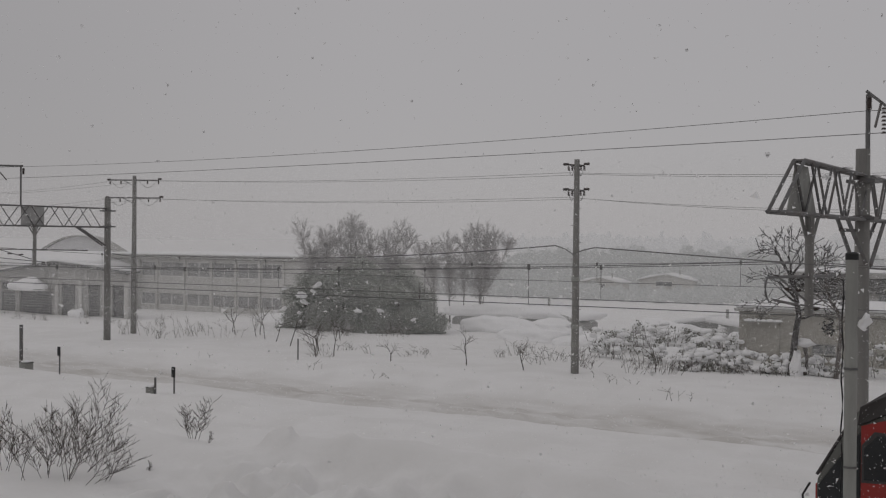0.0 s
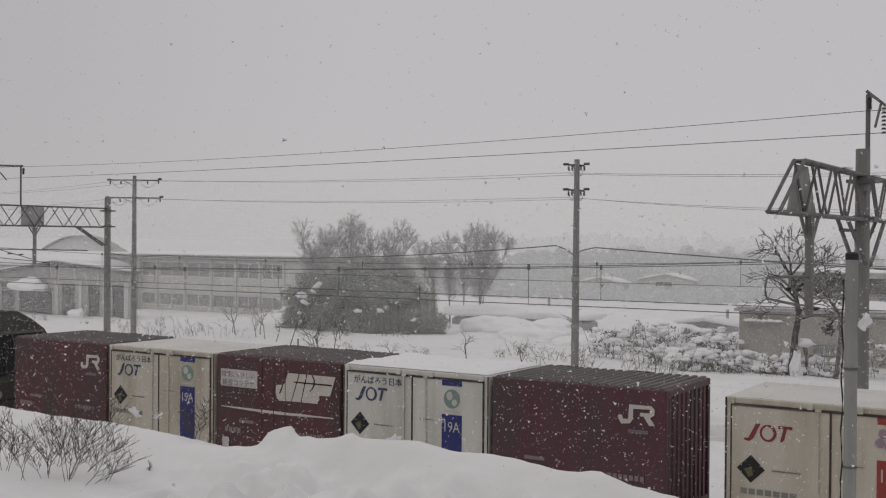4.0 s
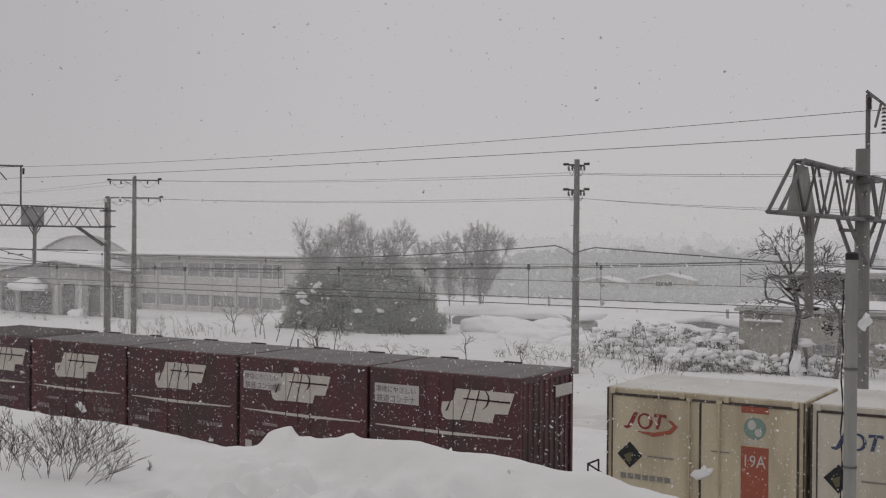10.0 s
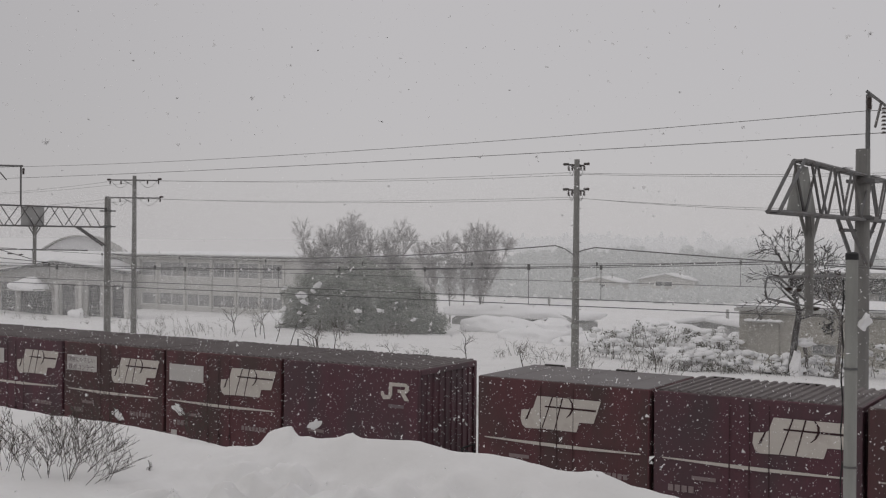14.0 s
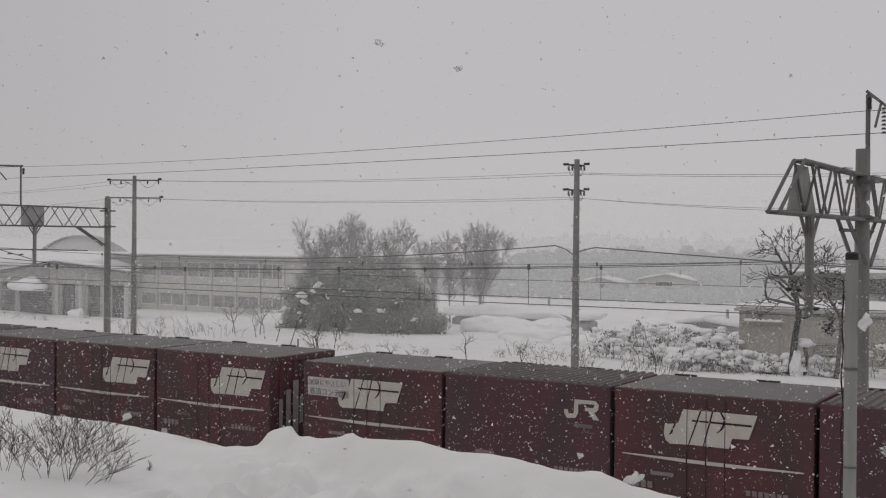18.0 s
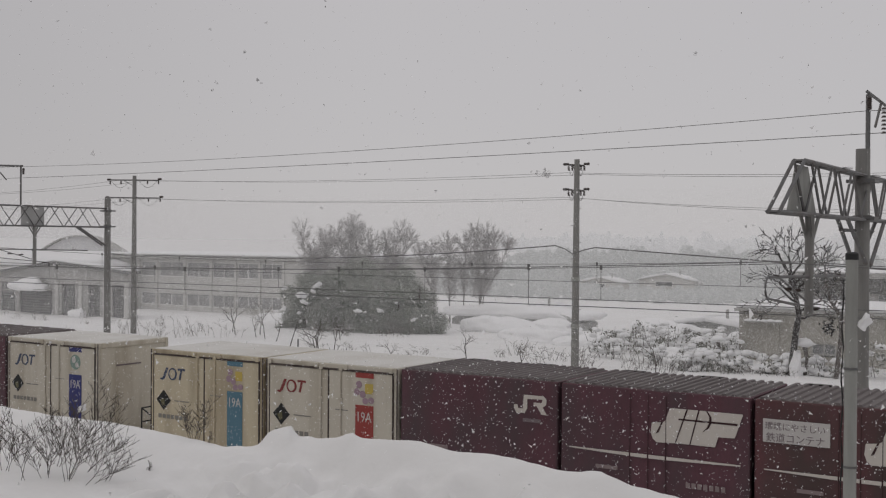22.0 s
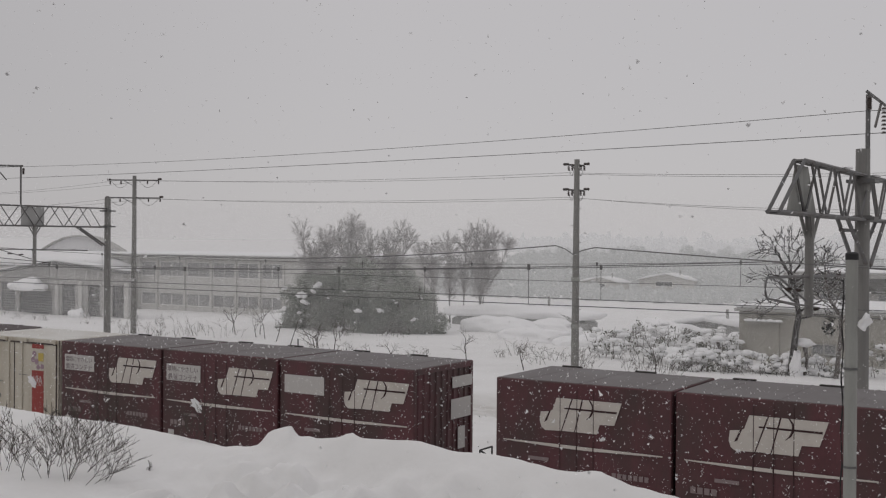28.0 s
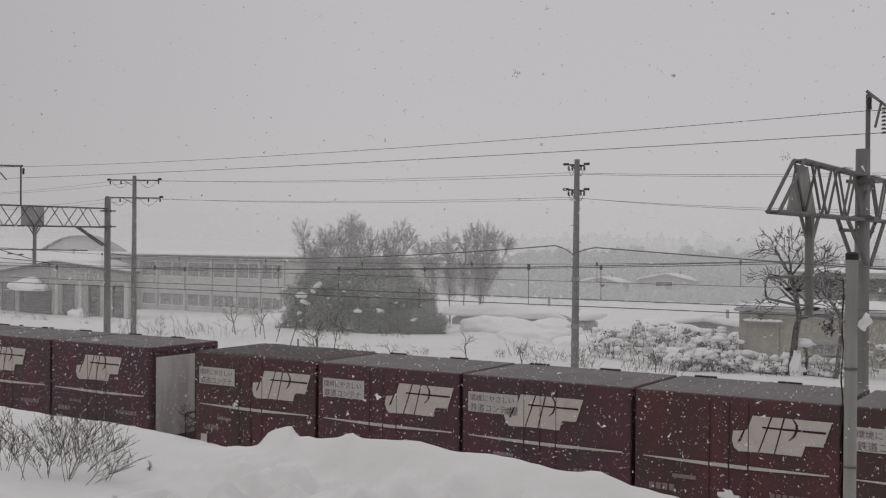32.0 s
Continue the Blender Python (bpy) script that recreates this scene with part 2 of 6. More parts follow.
def grow(st, tw, rng, p, d, length, r, level, levels, split, spread, lift):
    """A limb that bends, thins and forks; the last two levels go to the twigs."""
    steps = 3
    for i in range(steps):
        d = (d + Vector((rng.gauss(0, 0.16), rng.gauss(0, 0.16), rng.gauss(0, 0.1) + lift))).normalized()
        q = p + d * (length / steps)
        r1 = r * 0.86
        (st if level < levels - 1 else tw).bar(p, q, r, r1, 6 if level < 2 else 3)
        if level < levels and i > 0:
            for _ in range(split if i == steps - 1 else max(1, split - 1)):
                side = d.orthogonal()
                side.rotate(Matrix.Rotation(rng.uniform(0, 2 * math.pi), 3, d))
                nd = (d * (1 - spread * 0.5) + side * spread * rng.uniform(0.7, 1.3)).normalized()
                grow(st, tw, rng, q, nd, length * rng.uniform(0.55, 0.78), r1 * 0.6, level + 1, levels, split, spread, lift)
        p, r = q, r1


def bare_tree(name, x, y, z, stems, height, r, levels, split, spread, seed, label, lift=0.06, bark=None, twig=None):
    """A leafless tree: trunk with limbs, and a crown of twigs."""
    rng = random.Random(seed)
    st, tw = Sticks(), Sticks()
    for k in range(stems):
        a = rng.uniform(0, 2 * math.pi)
        lean = 0.0 if stems == 1 else rng.uniform(0.12, 0.4)
        d = Vector((math.cos(a) * lean, math.sin(a) * lean, 1)).normalized()
        grow(st, tw, rng, Vector((0.12 * k * math.cos(a), 0.12 * k * math.sin(a), -0.15)), d, height * rng.uniform(0.42, 0.52), r * rng.uniform(0.75, 1.0), 0, levels, split, spread, lift)
    top = tagged(empty(name, pose(x, y, z)), label, "tree" if height > 2.5 else "shrub")
    shared("trunk", st.mesh("trunk", bark or BARK), top)
    shared("crown", tw.mesh("crown", twig or TWIG), top, "fine bare twigs rimed with frost")
    return top


def crown_tree(x, y, stems, heads, seed, label, r=0.06):
    """A leafless tree of several stems whose limbs end in rounded, brushy heads; heads: across, height above the sea of snow, radius."""
    rng = random.Random(seed)
    st, tw = Sticks(), Sticks()
    st.least, tw.least = 0.014, 0.0085
    g = on_ground(x, y)
    for hx, hz, hr in heads:
        c = Vector((hx, rng.uniform(-0.8, 0.8), hz - g))
        foot = min(stems, key=lambda v: abs(v - hx))
        base = Vector((foot + rng.gauss(0, 0.06), 0, -0.2))
        fork = Vector((foot + (hx - foot) * 0.12, c.y * 0.2, c.z * rng.uniform(0.28, 0.4)))
        mid = fork.lerp(c, 0.55) + Vector(((hx - foot) * 0.1, 0, -0.12 * hr))
        st.bar(base, fork, r, r * 0.72, 6)
        st.bar(fork, mid, r * 0.7, r * 0.45, 5)
        st.bar(mid, c, r * 0.42, r * 0.2, 4)
        for k in range(int(44 + 30 * hr)):
            d = Vector((rng.gauss(0, 1), rng.gauss(0, 1), rng.gauss(0.15, 0.85))).normalized()
            low = rng.uniform(0.0, 1.0) < 0.4
            a = fork.lerp(mid, rng.uniform(0.3, 1.0)) if low else mid.lerp(c, rng.uniform(0.0, 1.0) ** 0.6)
            q = (a.lerp(c, 0.35) if low else c) + d * hr * rng.uniform(0.55, 0.98)
            b = a.lerp(q, 0.55) + Vector((rng.gauss(0, 0.05), 0, -0.05))
            tw.bar(a, b, 0.019, 0.014, 3)
            tw.bar(b, q, 0.014, 0.01, 3)
            for i in range(11):
                e = (d * 0.6 + Vector((rng.gauss(0, 0.6), rng.gauss(0, 0.6), rng.gauss(0.3, 0.5)))) * rng.uniform(0.1, 0.26)
                f = b.lerp(q, rng.uniform(0.0, 1.0))
                tw.bar(f, f + e, 0.01, 0.008, 3)
    top = tagged(empty("bare_tree", pose(x, y, g)), label, "tree", "bare trees behind the evergreen")
    tagged(shared("trunk", st.mesh("trunk", TREE_BARK), top, "several slender rimed stems"), kind="stuff")
    tagged(shared("crown", tw.mesh("crown", TWIG), top, "rounded crown of fine rimed twigs"), kind="stuff")
    return top


def shaped_tree(name, x, y, trunk, limbs, r, seed, label, bark, twig, levels=3):
    """A tree with a drawn trunk and limbs that fork on their own; limbs: height on the trunk, direction, length."""
    rng = random.Random(seed)
    st, tw = Sticks(), Sticks()
    st.least = tw.least = 0.016
    pts = [Vector(p) for p in trunk]
    for i, (p, q) in enumerate(zip(pts, pts[1:])):
        st.bar(p, q, r * (1 - 0.6 * i / len(pts)), r * (1 - 0.6 * (i + 1) / len(pts)), 8)
    for f, d, length in limbs:
        i = min(int(f), len(pts) - 2)
        grow(st, tw, rng, pts[i].lerp(pts[i + 1], f - i), Vector(d).normalized(), length, r * 0.36, 1, levels, 2, 0.5, 0.03)
    top = tagged(empty(name, pose(x, y, on_ground(x, y))), label, "tree", "bare garden trees")
    shared("trunk", st.mesh("trunk", bark), top)
    shared("crown", tw.mesh("crown", twig), top, "spreading bare twigs")
    return top

# ---- ground: one sheet of snow from the plateau by the camera over the tracks to the horizon ----
CREST = [(-60, 2.5), (-30, 2.6), (-20.7, 2.62), (-18.9, 2.58), (-17.2, 2.6), (-15.6, 2.54), (-14.15, 2.44), (-13.45, 2.52), (-13.3, 2.62), (-13.15, 2.8), (-13.0, 2.88), (-12.75, 2.93), (-12.58, 2.97),
         (-12.5, 2.84), (-12.42, 2.8), (-12.2, 2.84), (-12.0, 2.82), (-11.5, 2.89), (-11.4, 2.95), (-11.25, 3.0), (-11.12, 2.93), (-10.9, 2.93), (-9.9, 2.99), (-9.75, 2.97), (-9.3, 2.9), (-8.46, 2.93), (-7.3, 2.81), (-6.7, 2.87), (-6.2, 2.73), (-5.5, 2.63), (-3, 2.5), (8, 2.5), (60, 2.5)]
CREST_X, CREST_Z = np.array([c[0] for c in CREST]), np.array([c[1] for c in CREST])
BROAD_X = np.arange(-60, 60, 0.25)
BROAD_Z = np.convolve(np.interp(np.arange(-63, 63, 0.25), CREST_X, CREST_Z), np.ones(25) / 25, "same")[12:-12]


def smooth(a, b, v):
    k = np.clip((v - a) / (b - a), 0, 1)
    return k * k * (3 - 2 * k)


def wave(x, y, s, seed):
    """Cheap smooth noise from a few sines."""
    r = np.random.RandomState(seed)
    out = np.zeros_like(x)
    for i in range(7):
        a, ph, k = r.uniform(0, 2 * np.pi), r.uniform(0, 2 * np.pi), s * r.uniform(0.5, 2.0)
        out += np.sin((x * np.cos(a) + y * np.sin(a)) * k + ph) / 7 * 2
    return out


def rough(x, y, s, octaves, seed):
    """Fractal value noise between about -1 and 1."""
    out, amp, total = np.zeros(np.broadcast(x, y).shape), 1.0, 0.0
    for o in range(octaves):
        u, v = x * s + 17.3 * o + seed, y * s + 9.1 * o - seed
        iu, iv = np.floor(u), np.floor(v)
        fu, fv = u - iu, v - iv
        fu, fv = fu * fu * (3 - 2 * fu), fv * fv * (3 - 2 * fv)
        def at(a, b):
            h = np.sin(a * 127.1 + b * 311.7 + seed * 13.7) * 43758.5453
            return (h - np.floor(h)) * 2 - 1
        out += amp * ((at(iu, iv) * (1 - fu) + at(iu + 1, iv) * fu) * (1 - fv) + (at(iu, iv + 1) * (1 - fu) + at(iu + 1, iv + 1) * fu) * fv)
        total += amp
        amp, s = amp * 0.55, s * 2.1
    return out / total


def height(x, y):
    x, y = np.asarray(x, float), np.asarray(y, float)
    lumps = wave(x, y, 2.3, 3) * 0.05 + wave(x, y, 5.5, 4) * 0.022 + wave(x, y, 0.8, 5) * 0.08
    chunks = 0.8 * (0.26 - np.abs(rough(x, y, 0.75, 3, 2.0))) + 0.38 * rough(x, y, 2.0, 2, 5.0) - 0.1 * np.abs(rough(x, y, 4.5, 2, 7.0))
    ploughed = smooth(-14.6, -12.6, x) * smooth(9.5, 11.0, y) * smooth(14.7, 13.7, y)
    plateau = 2.22 + 0.5 * lumps
    slant = x * 15.0 / np.maximum(y, 9.0)
    broad = np.interp(slant, BROAD_X, BROAD_Z) - 0.06
    detail = np.interp(slant, CREST_X, CREST_Z) - broad + 0.012 * wave(x, y, 9.0, 23)
    crest = broad
    width = np.where(y < 15, 1.15 + 0.45 * wave(x, y * 0.3, 0.8, 9), 1.0)
    mound = plateau + (crest - plateau) * np.exp(-((y - 15.0) / width) ** 2) + chunks * ploughed + detail * np.exp(-((y - 15.0) / 0.3) ** 2)
    near = np.where(y < 15.0, mound, (crest + detail) * (1 - smooth(15.0, 18.2, y)))
    mid = 0.12 + wave(x * 0.35, y, 1.1, 6) * 0.06 + 0.05 * np.sin(y * 1.7) + 0.015 * wave(x, y, 4, 8)
    mid = mid + 0.11 * np.exp(-((y - 29.6 + 0.3 * wave(x, y * 0, 0.5, 31)) / 0.5) ** 2) - 0.13 * np.exp(-((y - 28.5 + 0.3 * wave(x, y * 0, 0.5, 31)) / 0.45) ** 2) + 0.05 * rough(x * 0.5, y, 1.3, 3, 3.0)
    mid = mid * smooth(21.8, 23.6, y)
    trough = -0.1 + 0.05 * np.cos((y - 35.5) * 2.4) + 0.05 * wave(x, y, 3.2, 7) + 0.13 * rough(x * 0.6, y, 2.2, 3, 11.0)
    bank = 0.42 + wave(x, y, 0.35, 10) * 0.12 + wave(x, y, 1.6, 11) * 0.035 + 0.2 * np.exp(-((y - 41) / 2.0) ** 2) - 0.13
    bank = bank - 1.1 * smooth(-56, -72, x) * smooth(46, 62, y)
    far = -1.3 + wave(x, y, 0.03, 12) * 0.35
    z = np.where(y < 18.2, near, mid)
    w1 = smooth(33.3, 33.5, y + 0.12 * wave(x, y, 0.7, 13))
    z = z * (1 - w1) + trough * w1
    w2 = smooth(36.6, 39.2, y + 0.35 * wave(x, y, 0.8, 14))
    z = z * (1 - w2) + bank * w2
    w3 = smooth(60, 100, y)
    return z * (1 - w3) + far * w3


def outward(mid, reach, ratio=1.25):
    """Carries the steps of a row of places on, ever wider, to the horizon."""
    a, b, s = [], [], mid[-1] - mid[-2]
    p, q = mid[0], mid[-1]
    while q < reach:
        s *= ratio
        p, q = p - s, q + s
        a.append(p)
        b.append(q)
    return np.concatenate([a[::-1], mid, b])


def ground_sheet():
    xs = outward(np.concatenate([np.arange(-66, -24, 0.35), np.arange(-24, -14.5, 0.09), np.arange(-14.5, -10.5, 0.05), np.arange(-10.5, 1, 0.09), np.arange(1, 14, 0.6)]), 4000)
    ys = outward(np.concatenate([np.arange(6, 11.5, 0.4), np.arange(11.5, 18.4, 0.11), np.arange(18.4, 32.5, 0.4), np.arange(32.5, 40, 0.14), np.arange(40, 58, 0.4)]), 4000)
    gx, gy = np.meshgrid(xs, ys)
    gz = height(gx, gy)
    nx, ny = len(xs), len(ys)
    me = bpy.data.meshes.new("ground")
    i = np.arange(nx * ny).reshape(ny, nx)
    quads = np.stack([i[:-1, :-1], i[:-1, 1:], i[1:, 1:], i[1:, :-1]], -1).reshape(-1, 4)
    me.from_pydata(np.stack([gx, gy, gz], -1).reshape(-1, 3).tolist(), [], quads.tolist())
    me.materials.append(GROUND)
    me.polygons.foreach_set("use_smooth", [True] * len(me.polygons))
    return tagged(new("ground", me), "deep fresh snow with ploughed track bed", "ground", kind="structure")


def ground_material():
    """Snow, with brownish slush in the ploughed track bed."""
    m = material("snow_field", (0.815, 0.812, 0.808), 0.75, vary=0.06, scale=0.9, fine=9, bump=0.7, spec=0.2, second=(0.74, 0.735, 0.725), amount=0.6, cut=(0.42, 0.62))
    n, l = m.node_tree.nodes, m.node_tree.links
    b = n["Principled BSDF"]
    base = b.inputs["Base Color"].links[0].from_socket
    co = n.new("ShaderNodeTexCoord")
    sep = n.new("ShaderNodeSeparateXYZ")
    l.new(co.outputs["Object"], sep.inputs[0])
    up, down = n.new("ShaderNodeMapRange"), n.new("ShaderNodeMapRange")
    for node, a, c in ((up, 33.2, 34.0), (down, 38.6, 36.8)):
        node.inputs["From Min"].default_value, node.inputs["From Max"].default_value = a, c
        l.new(sep.outputs["Y"], node.inputs["Value"])
    band = n.new("ShaderNodeMath")
    band.operation = "MULTIPLY"
    l.new(up.outputs[0], band.inputs[0])
    l.new(down.outputs[0], band.inputs[1])
    tex = n.new("ShaderNodeTexNoise")
    tex.inputs["Scale"].default_value, tex.inputs["Detail"].default_value = 0.9, 9.0
    mp = n.new("ShaderNodeMapping")
    mp.inputs["Scale"].default_value = (0.35, 1.6, 1)
    l.new(co.outputs["Object"], mp.inputs[0])
    l.new(mp.outputs[0], tex.inputs["Vector"])
    rg = n.new("ShaderNodeMapRange")
    rg.inputs["From Min"].default_value, rg.inputs["From Max"].default_value, rg.inputs["To Min"].default_value, rg.inputs["To Max"].default_value = 0.3, 0.75, 0.12, 0.85
    l.new(tex.outputs["Fac"], rg.inputs["Value"])
    fac = n.new("ShaderNodeMath")
    fac.operation = "MULTIPLY"
    l.new(band.outputs[0], fac.inputs[0])
    l.new(rg.outputs[0], fac.inputs[1])
    mix = n.new("ShaderNodeMix")
    mix.data_type = "RGBA"
    mix.inputs["B"].default_value = (0.48, 0.46, 0.43, 1)
    l.new(fac.outputs[0], mix.inputs["Factor"])
    l.new(base, mix.inputs["A"])
    l.new(mix.outputs["Result"], b.inputs["Base Color"])
    return m


GROUND = ground_material()
ground_sheet()


def on_ground(x, y):
    return float(height(np.array([x]), np.array([y]))[0])


# Paler grey for the far portal's plate: haze put into its colour.
PLATE_HAZED = material("pale_steel_plate", (0.4, 0.4, 0.395), 0.6, vary=0.15, scale=3, second=(0.3, 0.29, 0.28), amount=0.4)

# ---- overhead line: two lattice portals over the tracks, poles and wires ----
def portal(x, arm_way):
    """A lattice portal across the tracks, built at its own foot; y is measured from the camera's line."""
    top = tagged(empty("catenary_portal", pose(x, 0, 0)), "grey lattice steel catenary portal on concrete poles", "catenary portal", "catenary portals over the tracks")
    for y, h in ((29.0, 8.62), (44.45, 8.6)):
        bm = B()
        g = on_ground(x, y) - 0.1
        rod(bm, (0, y, g), (0, y, h), 0.2, 0.175, 16)
        post = part("post", bm, CONCRETE, top, "round grey concrete post")
        for z in (7.82, 6.9):
            bm = B()
            rod(bm, (0, y, z - 0.06), (0, y, z + 0.06), 0.235, 0.235, 16)
            box(bm, -0.34, 0.34, y - 0.3, y + 0.3, z - 0.05, z + 0.03)
            part("clamp", bm, STEEL, post)
    hz, lz, e = 7.95, 6.86, 0.11
    for s in (-e, e):
        bm = B()
        angle_bar(bm, (s, 22.95, hz), (s, 44.3, hz), 0.06)
        part("top_chord", bm, STEEL, top)
        bm = B()
        angle_bar(bm, (s, 21.1, lz), (s, 44.3, lz), 0.065)
        part("bottom_chord", bm, STEEL, top)
        bm = B()
        angle_bar(bm, (s, 22.95, hz), (s, 21.15, lz), 0.06)
        part("end_strut", bm, STEEL, top)
        for k in range(11):
            a = 23.0 + k * 1.95 + (0.5 if s > 0 else 0.0)
            for p, q in ((a, a + 0.85), (a + 1.8, a + 0.9)):
                if max(p, q) < 44.3:
                    part("diagonal", angle_bar(B(), (s, p, hz), (s, q, lz), 0.042), STEEL, top)
    for k in range(13):
        y = 21.2 + k * 1.9
        bm = angle_bar(B(), (-e, y, lz), (e, y + (0.6 if k % 2 else 0), lz), 0.05)
        part("cross_tie", bm, STEEL, top)
        if y > 22.5:
            part("cross_tie", angle_bar(B(), (-e, y, hz), (e, y, hz), 0.05), STEEL, top)
    for y, s, zz in ((29.0, -1, 5.75), (29.0, 1, 5.7), (44.45, -1, 5.78)):
        bm = B()
        angle_bar(bm, (-e, y + s * 2.2, lz), (-0.15, y + s * 0.25, zz), 0.075)
        angle_bar(bm, (e, y + s * 2.2, lz), (0.15, y + s * 0.25, zz), 0.075)
        if arm_way > 0:
            angle_bar(bm, (-e, y + s * 1.9, lz - 0.28), (-e, y + s * 0.2, lz - 0.28), 0.06)
        part("knee_brace", bm, STEEL, top)
    # drop arms with their bearer plates and brackets
    for y in (23.85, 39.4):
        bm = B()
        rod(bm, (0, y, 4.75), (0, y, 6.9), 0.095, 0.1, 12)
        for s in (-e, e):
            angle_bar(bm, (s, y - 0.32, lz), (s * 0.55, y, 6.35), 0.06)
            angle_bar(bm, (s, y + 0.32, lz), (s * 0.55, y, 6.35), 0.06)
        arm = part("drop_arm", bm, CONCRETE, top, "hanging tubular drop arm")
        bm = B()
        wide = 0.5 if arm_way > 0 else 0.75
        outline = [(y + (-wide * 1.0 if arm_way > 0 else -wide), hz - 0.05), (y + wide * 1.0, hz - 0.05), (y + (1.3 if arm_way > 0 else wide), lz - 0.04), (y - (1.2 if arm_way > 0 else wide), lz - 0.04)]
        slab(bm, outline, e + 0.06, e + 0.075)
        bm.transform(Matrix.Rotation(radians(90), 4, "Z"))
        plate = part("bearer_plate", bm, PALE_CONCRETE if arm_way > 0 else PLATE_HAZED, arm, "grey steel bearer plate")
        for k in range(3):
            f = (k + 0.5) / 3
            top_y, low_y = outline[0][0] + (outline[1][0] - outline[0][0]) * f, outline[3][0] + (outline[2][0] - outline[3][0]) * f
            part("stiffener", angle_bar(B(), (-e - 0.09, low_y, lz), (-e - 0.09, top_y, hz - 0.08), 0.025), STEEL, plate)
        bm = B()
        rod(bm, (0, y - 3.0, 5.62), (0, y + 3.6, 5.5), 0.032, 0.032, 10)
        pts = [(0, y - 3.0 - 0.2 * math.sin(a), 5.42 + 0.2 * math.cos(a)) for a in np.linspace(0, 3.0, 9)] + [(0, y - 1.6, 5.08), (0, y + 0.9, 4.85)]
        chain(bm, pts, 0.021)
        rod(bm, (0, y - 2.3, 5.6), (0, y - 0.2, 5.05), 0.022, 0.022, 6)
        part("bracket", bm, STEEL, arm, "curved tubular registration bracket")
        for yy, zz in ((y - 2.6, 5.62), (y - 1.0, 5.3), (y + 0.5, 4.85), (y + 2.5, 5.53), (y - 1.7, 5.35)):
            bm = B()
            for k in range(5):
                rod(bm, (0, yy + k * 0.06, zz), (0, yy + k * 0.06 + 0.03, zz), 0.036, 0.024, 8)
            part("insulator", bm, INSULATOR, arm, "ribbed brown insulator")
    # feeder masts
    for y in (29.55, 38.5):
        bm = B()
        angle_bar(bm, (0, y, 7.9), (0, y, 10.05), 0.085)
        angle_bar(bm, (0, y - 0.12 * arm_way, 10.1), (0, y + 2.2 * arm_way, 10.0), 0.075)
        angle_bar(bm, (0, y + 0.9 * arm_way, 9.3), (0, y + 1.6 * arm_way, 9.98), 0.05)
        mast = part("feeder_mast", bm, STEEL, top)
        for yy, z0, z1 in ((y - 0.12 * arm_way, 9.65, 9.98), (y + 1.75 * arm_way, 9.2, 9.95)):
            bm = B()
            n = 7
            for k in range(n):
                z = z0 + (z1 - z0) * k / n
                rod(bm, (0.05, yy, z), (0.05, yy, z + 0.05), 0.075, 0.045, 8)
            part("insulator", bm, INSULATOR, mast, "string of brown disc insulators")
    # snow caps on the flat top faces
    rng = random.Random(int(abs(x) * 10))
    for k in range(7):
        bm = blob(B(), (rng.uniform(-0.2, 0.2), 24.5 + k * 2.6 + rng.uniform(-0.6, 0.6), hz + 0.04), 0.1, 0.35, 0.05, k)
        part("snow_cap", bm, SNOW, top, "thin cap of snow on a chord")
    return top


portal(-5.95, 1)
portal(-51.4, -1)


def sagging(p, q, sag, n=14):
    p, q = Vector(p), Vector(q)
    return [p.lerp(q, i / n) - Vector((0, 0, sag * 4 * (i / n) * (1 - i / n))) for i in range(n + 1)]


def joined(*spans):
    out = []
    for s in spans:
        out += list(s)[1 if out else 0:]
    return out


def wire_thing(name, points, r, label, group=""):
    bm = B()
    chain(bm, points, r, 5)
    return tagged(part(name, bm, WIRE), label, "wire", group)


# contact and messenger wires of the three tracks, with droppers
for y, zc in ((20.8, 4.93), (24.5, 4.86), (35.4, 4.84)):
    posts = [-142.3, -96.9, -51.4, -5.95, 39.5]
    line = tagged(empty("catenary_wires", pose(0, y, 0)), "contact wire hung from a messenger wire", "catenary wire", "catenaries over the tracks")
    bm = B()
    chain(bm, [(x, 0, zc) for x in posts], 0.0105, 6)
    part("contact_wire", bm, WIRE, line)
    bm = B()
    chain(bm, joined(*[sagging((a, 0, zc + 0.98), (b, 0, zc + 0.98), 0.5, 18) for a, b in zip(posts, posts[1:])]), 0.01, 6)
    part("messenger_wire", bm, WIRE, line)
    for a, b in zip(posts, posts[1:]):
        for k in range(1, 9):
            f = k / 9
            z = zc + 0.98 - 2.0 * f * (1 - f)
            x = a + (b - a) * f
            bm = B()
            rod(bm, (x, 0, zc), (x, 0, z), 0.008, 0.008, 4)
            rod(bm, (x, 0, z - 0.06), (x, 0, z + 0.06), 0.036, 0.036, 6)
            part("dropper", bm, WIRE, line)
# feeders on the masts
wire_thing("feeder_wire", joined(sagging((-97, 39, 10), (-51.4, 37.6, 9.98), 0.4), sagging((-51.4, 37.6, 9.98), (-5.95, 29.45, 9.62), 0.25), sagging((-5.95, 29.45, 9.62), (39, 29.5, 9.9), 0.4)), 0.009, "thin grey feeder wire between the masts", "feeder wires")
wire_thing("feeder_wire", joined(sagging((-97, 39, 9.4), (-51.4, 37.9, 9.4), 0.4), sagging((-51.4, 37.9, 9.4), (-5.95, 31.3, 9.22), 0.1), sagging((-5.95, 31.3, 9.22), (39, 31.3, 9.3), 0.4)), 0.011, "dark feeder wire between the masts", "feeder wires")


